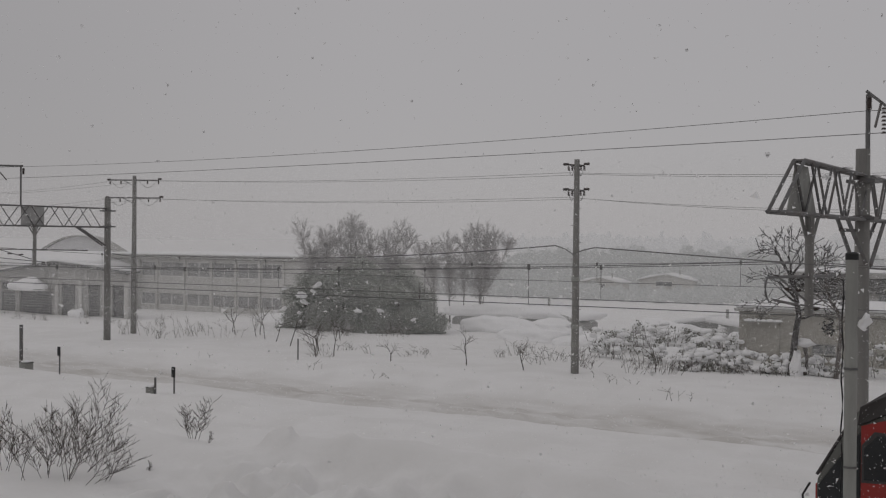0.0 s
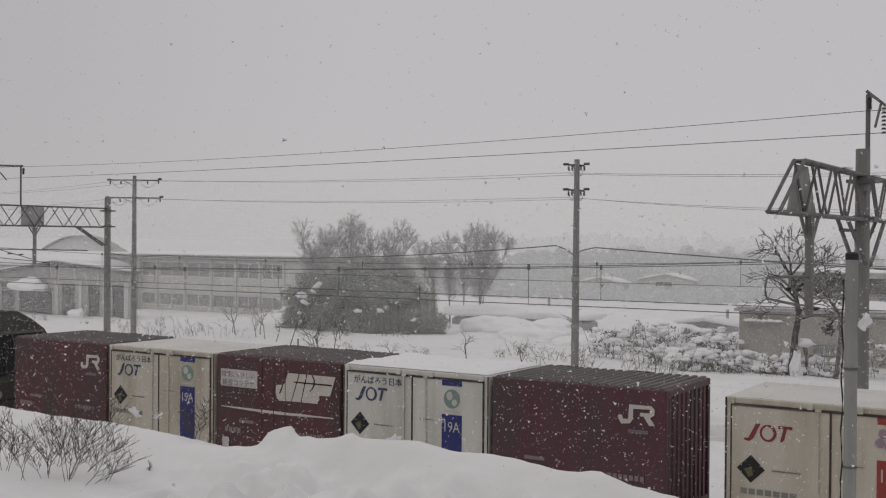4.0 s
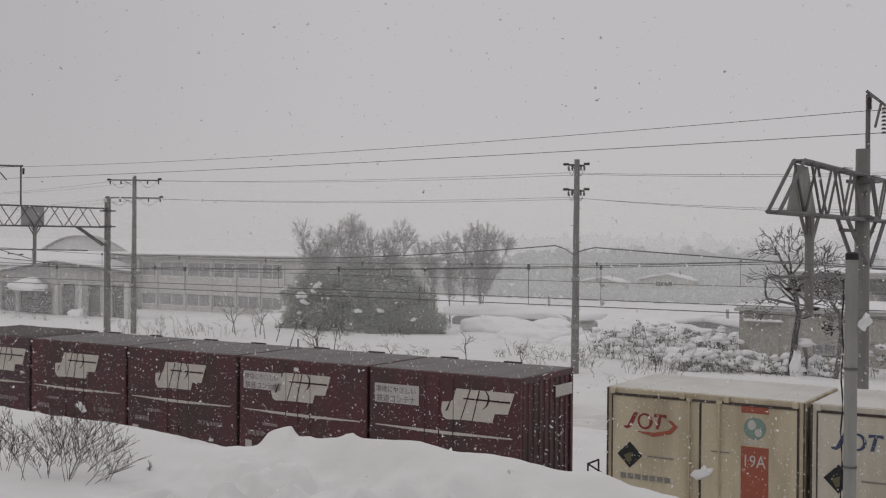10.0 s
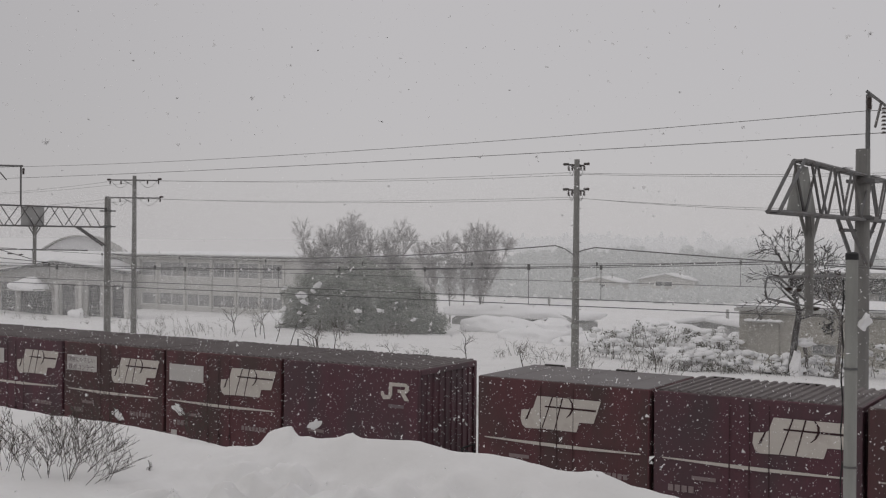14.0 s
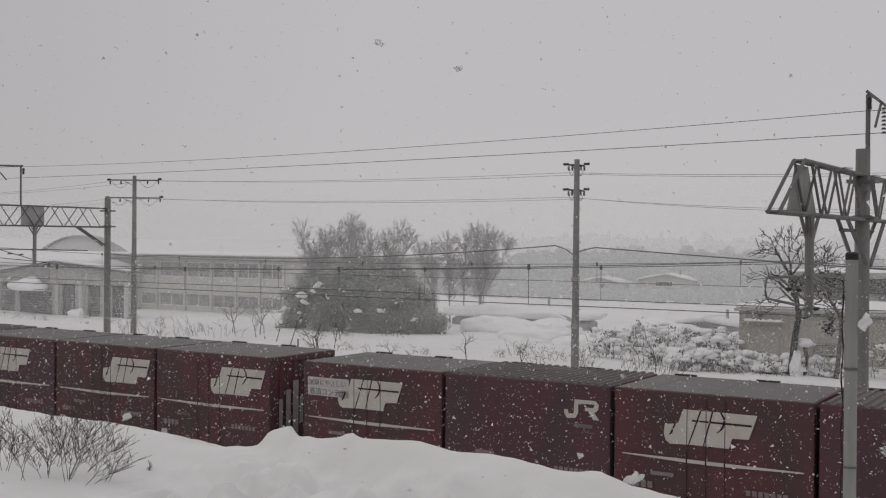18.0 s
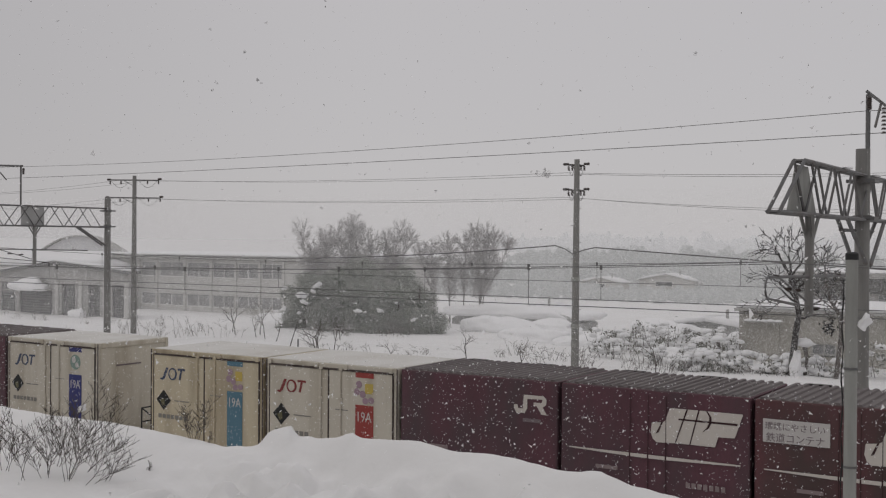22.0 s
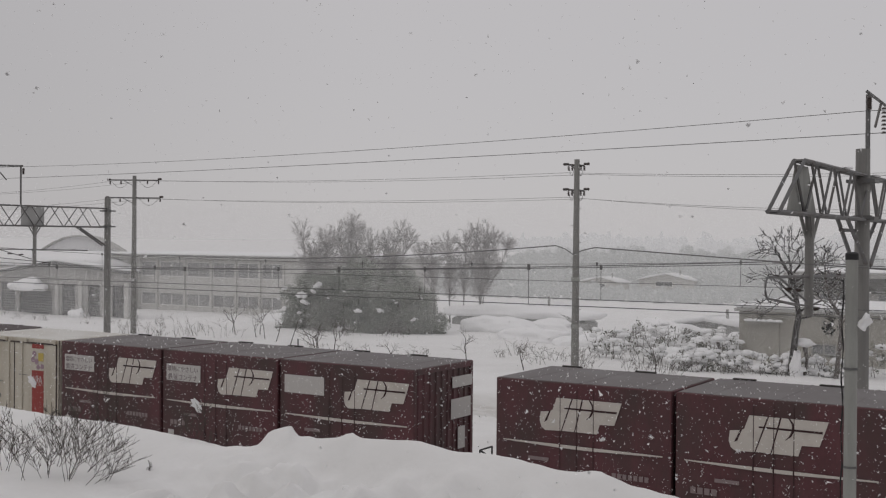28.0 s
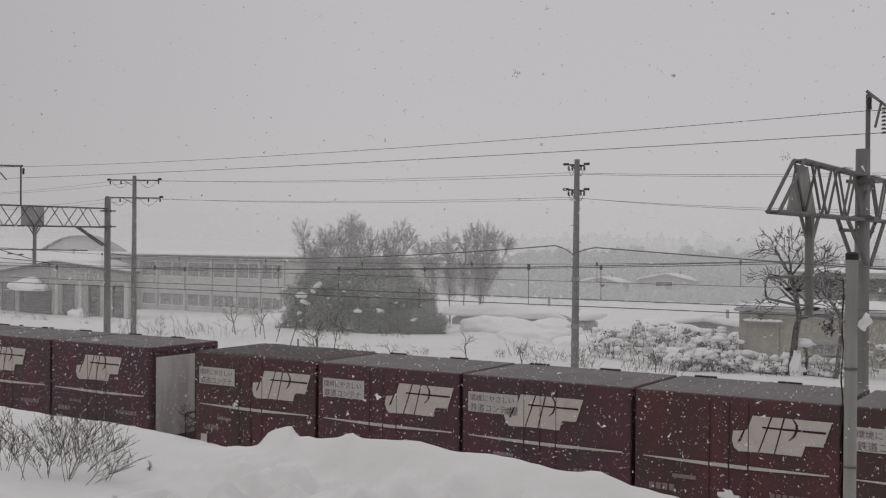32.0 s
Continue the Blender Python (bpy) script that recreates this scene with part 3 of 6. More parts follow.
def power_pole(x, y, h, arms, label):
    """A concrete distribution pole with two cross-arms."""
    g = on_ground(x, y)
    top = tagged(empty("utility_pole", pose(x, y, g - 0.1)), label, "utility pole", "utility poles beyond the tracks")
    bm = B()
    rod(bm, (0, 0, 0), (0.03, 0, h), 0.185, 0.12, 14)
    part("shaft", bm, CONCRETE, top)
    for z, dx, dy in arms:
        bm = B()
        angle_bar(bm, (-dx, -dy, z), (dx, dy, z - 0.05), 0.06)
        angle_bar(bm, (-dx * 0.5, -dy * 0.5, z), (0, 0, z - 0.4), 0.03)
        arm = part("cross_arm", bm, STEEL, top)
        for s in (-1, -0.55, 0.55, 1):
            bm = B()
            for k in range(3):
                rod(bm, (dx * s, dy * s, z - 0.12 - k * 0.07), (dx * s + 0.02, dy * s, z - 0.07 - k * 0.07), 0.06, 0.035, 8)
            part("insulator", bm, INSULATOR, arm)
        for s in (-1, 1):
            bm = B()
            for k in range(4):
                rod(bm, (dx * s + s * k * 0.07, dy * s, z + 0.02), (dx * s + s * (k * 0.07 + 0.04), dy * s, z + 0.02), 0.07, 0.045, 8)
            part("strain_insulator", bm, INSULATOR, arm)
            bm = chain(B(), [(dx * s * (0.95 - 0.75 * k / 8), dy * s * (0.95 - 0.75 * k / 8), z - 0.08 - 0.42 * math.sin(math.pi * k / 8)) for k in range(9)], 0.012, 5)
            part("jumper", bm, WIRE, arm, "slack loop of wire under the cross-arm")
    bm = B()
    for k in range(9):
        z = 2.2 + k * 0.75
        s = 1 if k % 2 else -1
        rod(bm, (0, 0, z), (0.26 * s, 0.0, z), 0.012, 0.012, 5)
    part("step_bolt", bm, STEEL, top)
    for z in (1.3, 2.1, 4.2):
        bm = rod(B(), (0, 0, z), (0, 0, z + 0.2), 0.187, 0.184, 14)
        part("band", bm, PALE_CONCRETE, top, "pale painted band")
    return top


power_pole(-21.44, 45.0, 9.65, ((9.42, 0.34, 0.1), (8.3, 0.34, 0.1)), "weathered concrete utility pole with two short cross-arms")
power_pole(-53.1, 48.0, 9.9, ((9.65, 1.6, 0.5), (8.55, 1.75, 0.5)), "weathered concrete utility pole with two wide cross-arms")
for zl, zm, o, sl, sr in ((9.85, 9.32, -0.5, 0.2, 0.45), (9.8, 9.22, 0.5, 0.22, 0.45), (8.75, 8.22, -0.5, 0.2, 0.75), (8.68, 8.14, 0.5, 0.22, 0.8)):
    wire_thing("power_line", joined(sagging((-92, 51.5, zl + 0.1), (-53.1 + o * 3, 48, zl), 0.6), sagging((-53.1 + o * 3, 48, zl), (-21.44 + o, 45, zm), sl), sagging((-21.44 + o, 45, zm), (12, 41.8, zm), sr)), 0.008, "thin power line strung between the utility poles", "power lines")
wire_thing("power_cable", joined([(-56, 48.2, 5.3), (-53.1, 47.8, 5.1), (-50, 47.7, 5.2)], sagging((-50, 47.7, 5.2), (-22.4, 44.9, 6.05), 0.35), [(-22.4, 44.9, 6.05), (-21.9, 44.85, 5.9), (-21.5, 44.8, 5.68), (-21.0, 44.8, 5.85), (-20.4, 44.8, 5.98)], sagging((-20.4, 44.8, 5.98), (12, 41.6, 4.4), 0.1)), 0.028, "heavy black cable clamped to the utility poles")


def near_post():
    x, y = -3.2, 15.0
    g = on_ground(x, y)
    top = tagged(empty("steel_post", pose(x, y, g - 0.2)), "pale grey round post with a black cap in snow", "post")
    h = 6.06 - g + 0.2
    bm = B()
    rod(bm, (0, 0, 0), (0, 0, h), 0.083, 0.078, 20)
    part("shaft", bm, PALE_CONCRETE, top)
    bm = B()
    rod(bm, (0, 0, h), (0, 0, h + 0.08), 0.084, 0.084, 20)
    rod(bm, (0, 0, h + 0.08), (0, 0, h + 0.1), 0.084, 0.055, 20)
    part("cap", bm, BLACK, top, "black plastic cap")
    bm = B()
    chain(bm, [(-0.1 + 0.012 * math.sin(k * 1.9), -0.04, h * 0.93 - k * h * 0.93 / 16) for k in range(17)], 0.011)
    part("cable", bm, BLACK, top, "black cable down the post")
    for z in (h * 0.62, h * 0.28):
        part("strap", rod(B(), (0, 0, z), (0, 0, z + 0.03), 0.09, 0.09, 20), STEEL, top)
    bm = B()
    heap(bm, 0.14, 0.13, 0.17, 11)
    for v in bm.verts:
        v.co *= 1 + 0.3 * noise.noise(v.co * 16)
    bm.transform(Matrix.Translation((0.12, 0.03, h * 0.77)) @ Matrix.Rotation(radians(35), 4, "Y"))
    part("snow_clump", bm, SNOW, top, "clump of snow stuck to the post")


near_post()


# ---- lineside markers ----
def marker(x, y, h, head, label):
    g = on_ground(x, y)
    top = tagged(empty("track_marker", pose(x, y, g - 0.1)), label, "track marker", "lineside markers")
    bm = B()
    rod(bm, (0, 0, 0), (0, 0, h), 0.035, 0.035, 8)
    part("stake", bm, STEEL, top)
    if head:
        bm = B()
        box(bm, -0.1, 0.1, -0.06, -0.03, h - head, h + 0.05, 0.008)
        part("plate", bm, BLACK, top, "small dark marker plate")
    return top


marker(-32.3, 31.3, 1.1, 0.36, "dark rectangular marker plate on a stake in snow")
marker(-41.4, 33.1, 1.3, 0.36, "dark rectangular marker plate on a stake in snow")
marker(-34.4, 41.4, 1.1, 0, "thin dark stake leaning in snow")


def cable_box(x, y, s, post, label):
    g = on_ground(x, y)
    top = tagged(empty("trackside_box", pose(x, y, g - 0.1)), label, "equipment box", "trackside boxes")
    bm = B()
    box(bm, -0.3 * s, 0.3 * s, -0.25 * s, 0.25 * s, 0.0, 0.62 * s, 0.02)
    part("cabinet", bm, PALE_CONCRETE, top)
    bm = B()
    box(bm, -0.32 * s, 0.32 * s, -0.27 * s, 0.27 * s, 0.62 * s, 0.67 * s, 0.015)
    part("lid", bm, STEEL, top)
    bm = B()
    blob(bm, (0, 0, 0.67 * s), 0.3 * s, 0.25 * s, 0.1, 2)
    part("snow_cap", bm, SNOW, top)
    bm = B()
    rod(bm, (post[0], 0, 0), (post[0], 0, post[1]), post[2], post[2], 8)
    part("pole", bm, STEEL, top)


cable_box(-32.85, 30.6, 0.55, (0.24, 0.75, 0.045), "grey trackside equipment box with a short pole")
cable_box(-44.4, 33.6, 0.85, (-0.38, 2.3, 0.085), "small trackside box beside a dark post")

# ---- buildings beyond the line ----
WALL_SHED = material("grey_block_wall", (0.44, 0.435, 0.42), 0.85, vary=0.12, scale=0.8, fine=20, stretch=(1, 1, 0.4), second=(0.34, 0.335, 0.325), amount=0.5)
WALL_DARK = material("dark_grey_cladding", (0.1, 0.1, 0.095), 0.8, vary=0.2, scale=1.2, fine=18, stretch=(1, 1, 0.3), second=(0.2, 0.2, 0.19), amount=0.5)
# Far walls: render colour paled to stand in for distance haze.
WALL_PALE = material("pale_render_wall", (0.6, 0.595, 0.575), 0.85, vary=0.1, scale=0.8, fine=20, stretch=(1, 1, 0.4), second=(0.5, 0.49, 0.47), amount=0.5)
WALL_BEIGE = material("beige_render_wall", (0.37, 0.355, 0.315), 0.85, vary=0.12, scale=0.9, fine=20, stretch=(1, 1, 0.4), second=(0.29, 0.275, 0.245), amount=0.5)
WALL_GREY = material("grey_cladding", (0.42, 0.42, 0.41), 0.8, vary=0.15, scale=1.2, fine=18, stretch=(1, 1, 0.3))
SHUTTER = material("grey_shutter", (0.17, 0.17, 0.167), 0.6, vary=0.12, scale=1.5)
# Far window glass, lightened by the same painted haze.
FAR_GLASS = material("frosted_window", (0.36, 0.36, 0.36), 0.3, vary=0.12, scale=0.6, bump=0)
FAR_GLASS_DARK = material("murky_window", (0.27, 0.275, 0.275), 0.25, vary=0.2, scale=1.2, bump=0)
FRAME_PALE = material("pale_window_frame", (0.78, 0.78, 0.76), 0.6, vary=0.1)
# Hall behind the roofs: grey metal with haze mixed into its colour.
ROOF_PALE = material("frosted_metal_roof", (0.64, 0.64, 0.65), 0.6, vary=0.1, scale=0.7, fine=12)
EAVES = material("eaves_board", (0.4, 0.395, 0.38), 0.7, vary=0.15)


def window(name, x0, x1, z0, z1, y, parent, glass, panes=2, frame_mat=None):
    """A window set in front of a wall at y: frame, sill and panes."""
    bm = B()
    t = 0.07
    for a, b, c, d in ((x0, x1, z1 - t, z1), (x0, x1, z0, z0 + t), (x0, x0 + t, z0 + t, z1 - t), (x1 - t, x1, z0 + t, z1 - t)):
        box(bm, a, b, y - 0.05, y + 0.06, c, d)
    for k in range(1, panes):
        x = x0 + (x1 - x0) * k / panes
        box(bm, x - 0.03, x + 0.03, y - 0.03, y + 0.06, z0 + t, z1 - t)
    win = part(name, bm, frame_mat or FRAME_PALE, parent)
    for k in range(panes):
        a, b = x0 + (x1 - x0) * k / panes, x0 + (x1 - x0) * (k + 1) / panes
        bm = B()
        box(bm, a + 0.03, b - 0.03, y + 0.012, y + 0.03, z0 + t, z1 - t)
        part("pane", bm, glass, win)
    bm = B()
    box(bm, x0 - 0.05, x1 + 0.05, y - 0.1, y + 0.02, z0 - 0.06, z0 - 0.004)
    part("sill", bm, FRAME_PALE, win)
    return win


def holed_wall(bm, x0, x1, z0, z1, y0, y1, holes):
    """A wall between y0 and y1 with openings, as piers, sills and lintels."""
    holes = sorted(holes)
    cur = x0
    for a, b, c, d in holes:
        if a > cur:
            box(bm, cur, a, y0, y1, z0, z1)
        box(bm, a, b, y0, y1, z0, c)
        box(bm, a, b, y0, y1, d, z1)
        cur = b
    if cur < x1:
        box(bm, cur, x1, y0, y1, z0, z1)
    bmesh.ops.remove_doubles(bm, verts=bm.verts[:], dist=0.001)
    return bm


def warehouse():
    Y = 81.0
    top = tagged(empty("warehouse", pose(-77.6, Y, -1.6)), "long pale two-storey building with snow on its flat roof", "building")
    X = lambda x: x + 77.6
    Z = lambda z: z + 1.6
    upper = [(-88.5, -86.4), (-85.85, -82.35), (-81.95, -78.65), (-78.35, -75.4), (-75.05, -72.3), (-71.95, -69.3)]
    floors = ((Z(2.3), Z(3.82)), (Z(-0.65), Z(0.62)))
    x0, x1 = X(-93.0), X(-60.5)
    bm = B()
    for (z0, z1), (lo, hi) in zip(floors, ((Z(1.6), Z(4.1)), (Z(-1.9), Z(1.6)))):
        holed_wall(bm, x0, x1, lo, hi, 0, 0.3, [(X(a), X(b), z0, z1) for a, b in upper])
    part("wall", bm, WALL_PALE, top)
    for lo, hi in floors:
        for a, b in upper:
            window("window", X(a), X(b), lo, hi, 0.12, top, FAR_GLASS, 1 if b - a < 2.5 else 2)
    for a, b in zip([-88.95] + [u[1] for u in upper], [u[0] for u in upper] + [-68.9]):
        bm = B()
        box(bm, X((a + b) / 2) - 0.16, X((a + b) / 2) + 0.16, -0.12, -0.003, Z(-1.9), Z(4.05), 0.02)
        part("pilaster", bm, WALL_PALE, top)
    bm = B()
    box(bm, x0 + 0.3, x1 - 0.3, 0.3, 14, 0, Z(4.05))
    part("core", bm, WALL_PALE, top)
    bm = B()
    box(bm, x0 - 0.4, x1 + 0.4, -0.5, 14.5, Z(4.1), Z(4.42), 0.04)
    roof = part("roof", bm, EAVES, top, "flat roof with a dark eaves board")
    bm = B()
    box(bm, x0 - 0.35, x1 + 0.35, -0.42, 14.4, Z(4.424), Z(4.72), 0.14)
    part("snow_layer", bm, SNOW, roof, "smooth layer of snow on the roof")


def gable_house():
    """A low gable-fronted shed with columns, open bays and a snow-laden canopy."""
    Y = 67.0
    top = tagged(empty("shed_building", pose(-84.3, Y, -1.2)), "low grey gable-fronted building with open bays and snow", "building")
    X = lambda x: x + 84.3
    Z = lambda z: z + 1.2
    x0, x1 = X(-96.5), X(-74.8)
    holes = [(X(-95.5), X(-93.3), 0.1, Z(1.95)), (X(-92.4), X(-90.2), 0.1, Z(1.95)), (X(-89.6), X(-84.9), 0.1, Z(1.25)), (X(-83.58), X(-81.73), 0.1, Z(2.0)), (X(-80.06), X(-78.42), 0.1, Z(2.0)), (X(-76.88), X(-75.36), 0.1, Z(2.05))]
    bm = B()
    holed_wall(bm, x0, x1, -0.3, Z(2.4), 0, 0.3, holes)
    slab(bm, [(x0, Z(2.4)), (x1, Z(2.4)), (x1, Z(3.0)), (0.0, Z(3.75)), (x0, Z(2.42))], 0, 0.3)
    part("wall", bm, WALL_SHED, top)
    for k, (a, b, c, d) in enumerate(holes):
        bm = B()
        n = max(6, int((d - c) / 0.22))
        line = [(0.2 - out, z) for z, out in comb(n, (d - c) / n, 0.12, 0.0, 0.03, c, d)] + [(0.24, d), (0.24, c)]
        ends = [[bm.verts.new((x, y, z)) for y, z in line] for x in (a, b)]
        for i in range(len(line)):
            j = (i + 1) % len(line)
            bm.faces.new((ends[0][i], ends[0][j], ends[1][j], ends[1][i]))
        bm.faces.new(ends[0])
        bm.faces.new(ends[1][::-1])
        bmesh.ops.recalc_face_normals(bm, faces=bm.faces[:])
        part("shutter", bm, SHUTTER, top, "closed grey slatted shutter")
    for x in (-93.0, -84.15, -80.9, -77.65, -74.95):
        bm = B()
        box(bm, X(x) - 0.22, X(x) + 0.22, -0.16, -0.003, -0.2, Z(2.3), 0.03)
        part("column", bm, WALL_PALE, top)
    for xe, ze in ((x0 - 0.5, 2.45), (x1 + 0.3, 3.28)):
        bm = B()
        slab(bm, [(0, Z(4.06)), (xe, Z(ze)), (xe, Z(ze - 0.2)), (0, Z(3.82))], -0.5, 1.2)
        roof = part("roof", bm, SHUTTER, top, "shallow roof slope with a dark fascia")
        bm = B()
        slab(bm, [(0.0, Z(4.16)), (xe * 0.5, Z(2.03 + ze / 2 + 0.13)), (xe * 0.985, Z(ze + 0.12)), (xe * 0.985, Z(ze + 0.03)), (0.0, Z(4.066))], -0.3, 1.15)
        part("snow_layer", bm, SNOW, roof)
    for k in range(5):
        xk = X(-81.8 + k * 1.55)
        part("gable_batten", box(B(), xk - 0.08, xk + 0.08, -0.05, -0.003, Z(2.25), Z(3.3 - 0.09 * k), 0.01), WALL_PALE, top)
    bm = B()
    slab(bm, [(X(-90.2), Z(1.32)), (X(-84.7), Z(1.5)), (X(-84.7), Z(1.42)), (X(-90.2), Z(1.22))], -1.6, -0.003)
    canopy = part("canopy", bm, EAVES, top, "sloping canopy under a thick pillow of snow")
    bm = heap(B(), 4.9, 1.9, 1.0, 8)
    bm.transform(Matrix.Translation((X(-87.3), -0.85, Z(1.42))))
    part("snow_pillow", bm, SNOW, canopy)
    bm = B()
    box(bm, x0 + 0.2, x1 - 0.2, 0.32, 1.1, 0, Z(2.35))
    part("core", bm, SHUTTER, top)


def arched_hall():
    """A big hall with a barrel roof; a snowy slope of roof before it."""
    Y = 95.0
    top = tagged(empty("arched_hall", pose(-115.2, Y, -1.6)), "large hall with a grey barrel roof behind other roofs", "building")
    pts = [(-8.6 + 17.2 * k / 20, 5.2 + 2.7 * math.sin(math.pi * k / 20)) for k in range(21)]
    bm = B()
    slab(bm, [(-8.6, 0), (8.6, 0)] + pts[::-1], 0, 1.4)
    part("gable_wall", bm, ROOF_PALE, top)
    bm = B()
    slab(bm, [(x * 1.02, z + 0.18) for x, z in pts] + [(x * 1.02, z + 0.02) for x, z in pts[::-1]], -0.4, 1.6)
    part("roof", bm, EAVES, top, "thin curved roof edge")
    ann = tagged(empty("annex_building", pose(-98.0, 80.0, -1.4)), "low building under a broad snowy hipped roof", "building")
    bm = B()
    box(bm, -14, 9.0, 0.0, 3.4, 0, 4.3, 0.05)
    part("wall", bm, WALL_PALE, ann)
    bm = B()
    vs = [bm.verts.new(p) for p in ((-15, -0.6, 4.32), (10, -0.6, 4.32), (10, 4.0, 4.32), (-15, 4.0, 4.32), (-9, 1.8, 6.15), (2.5, 1.8, 6.15))]
    for f in ((0, 1, 5, 4), (1, 2, 5), (2, 3, 4, 5), (3, 0, 4), (0, 3, 2, 1)):
        bm.faces.new([vs[i] for i in f])
    part("roof", bm, SNOW, ann, "hipped roof under smooth snow")


def beige_house():
    Y = 56.0
    g = 0.1
    top = tagged(empty("beige_house", pose(-14.0, Y, g)), "low beige house with snow on roof and canopies", "house")
    X = lambda x: x + 14.0
    holes = [(X(-16.52), X(-15.43), 0.5, 1.12), (X(-13.86), X(-12.64), 0.62, 1.2), (X(-9.5), X(-8.0), 0.6, 1.3)]
    bm = B()
    holed_wall(bm, X(-17.45), X(-6.0), -0.1, 2.66, 0, 0.25, holes)
    part("wall", bm, WALL_BEIGE, top)
    for a, b, c, d in holes:
        window("window", a, b, c, d, 0.1, top, FAR_GLASS_DARK, 2, EAVES)
    bm = B()
    box(bm, X(-17.0), X(-15.4), -0.06, -0.003, 0.42, 2.12, 0.015)
    bay = part("bay_panel", bm, WALL_BEIGE, top)
    bm = B()
    box(bm, X(-17.05), X(-15.3), -0.34, -0.064, 2.12, 2.18, 0.01)
    part("canopy", bm, EAVES, bay, "small canopy")
    bm = B()
    for k in range(5):
        blob(bm, (X(-16.9 + k * 0.37), -0.2, 2.18), 0.27, 0.17, 0.12, k, 0.1)
    part("snow_cap", bm, SNOW, bay)
    bm = B()
    box(bm, X(-17.35), X(-6.1), 0.26, 7, 0, 2.6)
    part("core", bm, WALL_BEIGE, top)
    bm = B()
    box(bm, X(-17.65), X(-5.8), -0.25, 7.3, 2.664, 2.8, 0.02)
    roof = part("roof", bm, EAVES, top)
    bm = B()
    box(bm, X(-17.62), X(-5.9), -0.22, 7.2, 2.804, 3.02, 0.09)
    part("snow_layer", bm, SNOW, roof)
    # the taller dark building behind it
    bk = tagged(empty("grey_building", pose(-14.0, 74.0, -0.9)), "taller grey building behind the beige house", "building")
    bm = B()
    box(bm, -5.6, 12, 0, 9, 0, 4.9, 0.03)
    part("wall", bm, WALL_SHED, bk)
    bm = B()
    box(bm, -5.75, 12.1, -0.3, -0.003, 3.95, 4.9, 0.03)
    part("fascia", bm, WALL_DARK, bk, "deep dark fascia under the roof")
    bm = B()
    box(bm, -6.0, 12.4, -0.5, 9.4, 4.904, 5.2, 0.03)
    roof = part("roof", bm, EAVES, bk)
    bm = B()
    box(bm, -5.9, 12.3, -0.42, 9.3, 5.204, 5.36, 0.07)
    part("snow_layer", bm, SNOW, roof)
    for k in range(4):
        window("window", -3.8 + k * 3.6, -2.0 + k * 3.6, 2.6, 3.9, -0.08, bk, FAR_GLASS_DARK, 2, EAVES)


def shade_wall():
    """Unseen wall closing the place behind the camera, added to shade the foreground snow."""
    bm = B()
    box(bm, -45, 40, -4.4, -4.0, 1.5, 15.5, 0.05)
    tagged(part("wall_behind", bm, WALL_SHED), "plain unseen wall added behind the camera for shade", "wall", kind="structure")


def small_house(x, y, w, d, h, rise, label, roof_mat=None):
    g = on_ground(x, y) - 0.1
    top = tagged(empty("small_house", pose(x, y, g)), label, "house", "small snow-covered houses")
    bm = B()
    box(bm, -w / 2, w / 2, 0, d, 0, h, 0.02)
    slab(bm, [(-w / 2, h), (w / 2, h), (0, h + rise)], 0, d)
    part("wall", bm, WALL_PALE if y > 85 else WALL_GREY, top)
    for s in (-1, 1):
        bm = B()
        slab(bm, [(0, h + rise + 0.22), (s * w * 0.3, h + rise * 0.42 + 0.28), (s * (w / 2 + 0.3), h - rise * 0.22 + 0.18), (s * (w / 2 + 0.3), h - rise * 0.22 + 0.02), (0, h + rise + 0.02)], -0.35, d + 0.3)
        part("roof", bm, SNOW, top, "roof slope under thick snow")
    window("window", -w * 0.2, w * 0.12, h * 0.4, h * 0.85, -0.08, top, FAR_GLASS_DARK, 2)
    bm = B()
    rod(bm, (w * 0.2, d * 0.4, h), (w * 0.2, d * 0.4, h + rise + 0.7), 0.1, 0.1, 8)
    part("flue", bm, EAVES, top)
    return top


def long_shed():
    """A low tunnel greenhouse buried in snow."""
    top = tagged(empty("greenhouse", pose(-38.2, 70.0, on_ground(-38.2, 70) - 0.2)), "long low greenhouse buried under a pillow of snow", "greenhouse")
    bm = B()
    pts = [(-5.2 + 10.4 * k / 12, 0.6 + 0.95 * math.sin(math.pi * k / 12) ** 0.5) for k in range(13)]
    slab(bm, [(-5.2, 0.0), (5.2, 0.0)] + pts[::-1], 0, 3.0)
    part("cover", bm, WALL_GREY, top)
    bm = B()
    heap(bm, 11.6, 4.2, 0.85, 5)
    bm.transform(Matrix.Translation((0, 1.3, 0.95)))
    part("snow_pillow", bm, SNOW, top)


shade_wall()
warehouse()
gable_house()
arched_hall()
beige_house()
long_shed()
small_house(-37.0, 70.5, 2.8, 4, 1.0, 0.55, "small grey gabled hut under snow")
small_house(-71, 158, 7, 3, 1.5, 0.7, "distant house with a snowy roof")
small_house(-63, 165, 9, 3, 1.9, 0.8, "distant house with a snowy roof")
small_house(-22.6, 66, 4.6, 3, 0.95, 0.28, "low outbuilding half buried in snow")

# ---- plants ----
# Evergreen leaf colour is lightened to hold the haze before the bush.
NEEDLE = material("frosted_evergreen_leaves", (0.32, 0.338, 0.3), 0.8, vary=0.16, scale=0.8, fine=6, bump=0, spec=0.05, second=(0.4, 0.415, 0.385), amount=0.6, cut=(0.4, 0.65))
SHRUB_LEAF = material("dull_shrub_leaves", (0.21, 0.21, 0.18), 0.85, vary=0.35, scale=3, bump=0, second=(0.26, 0.26, 0.25), amount=0.5)
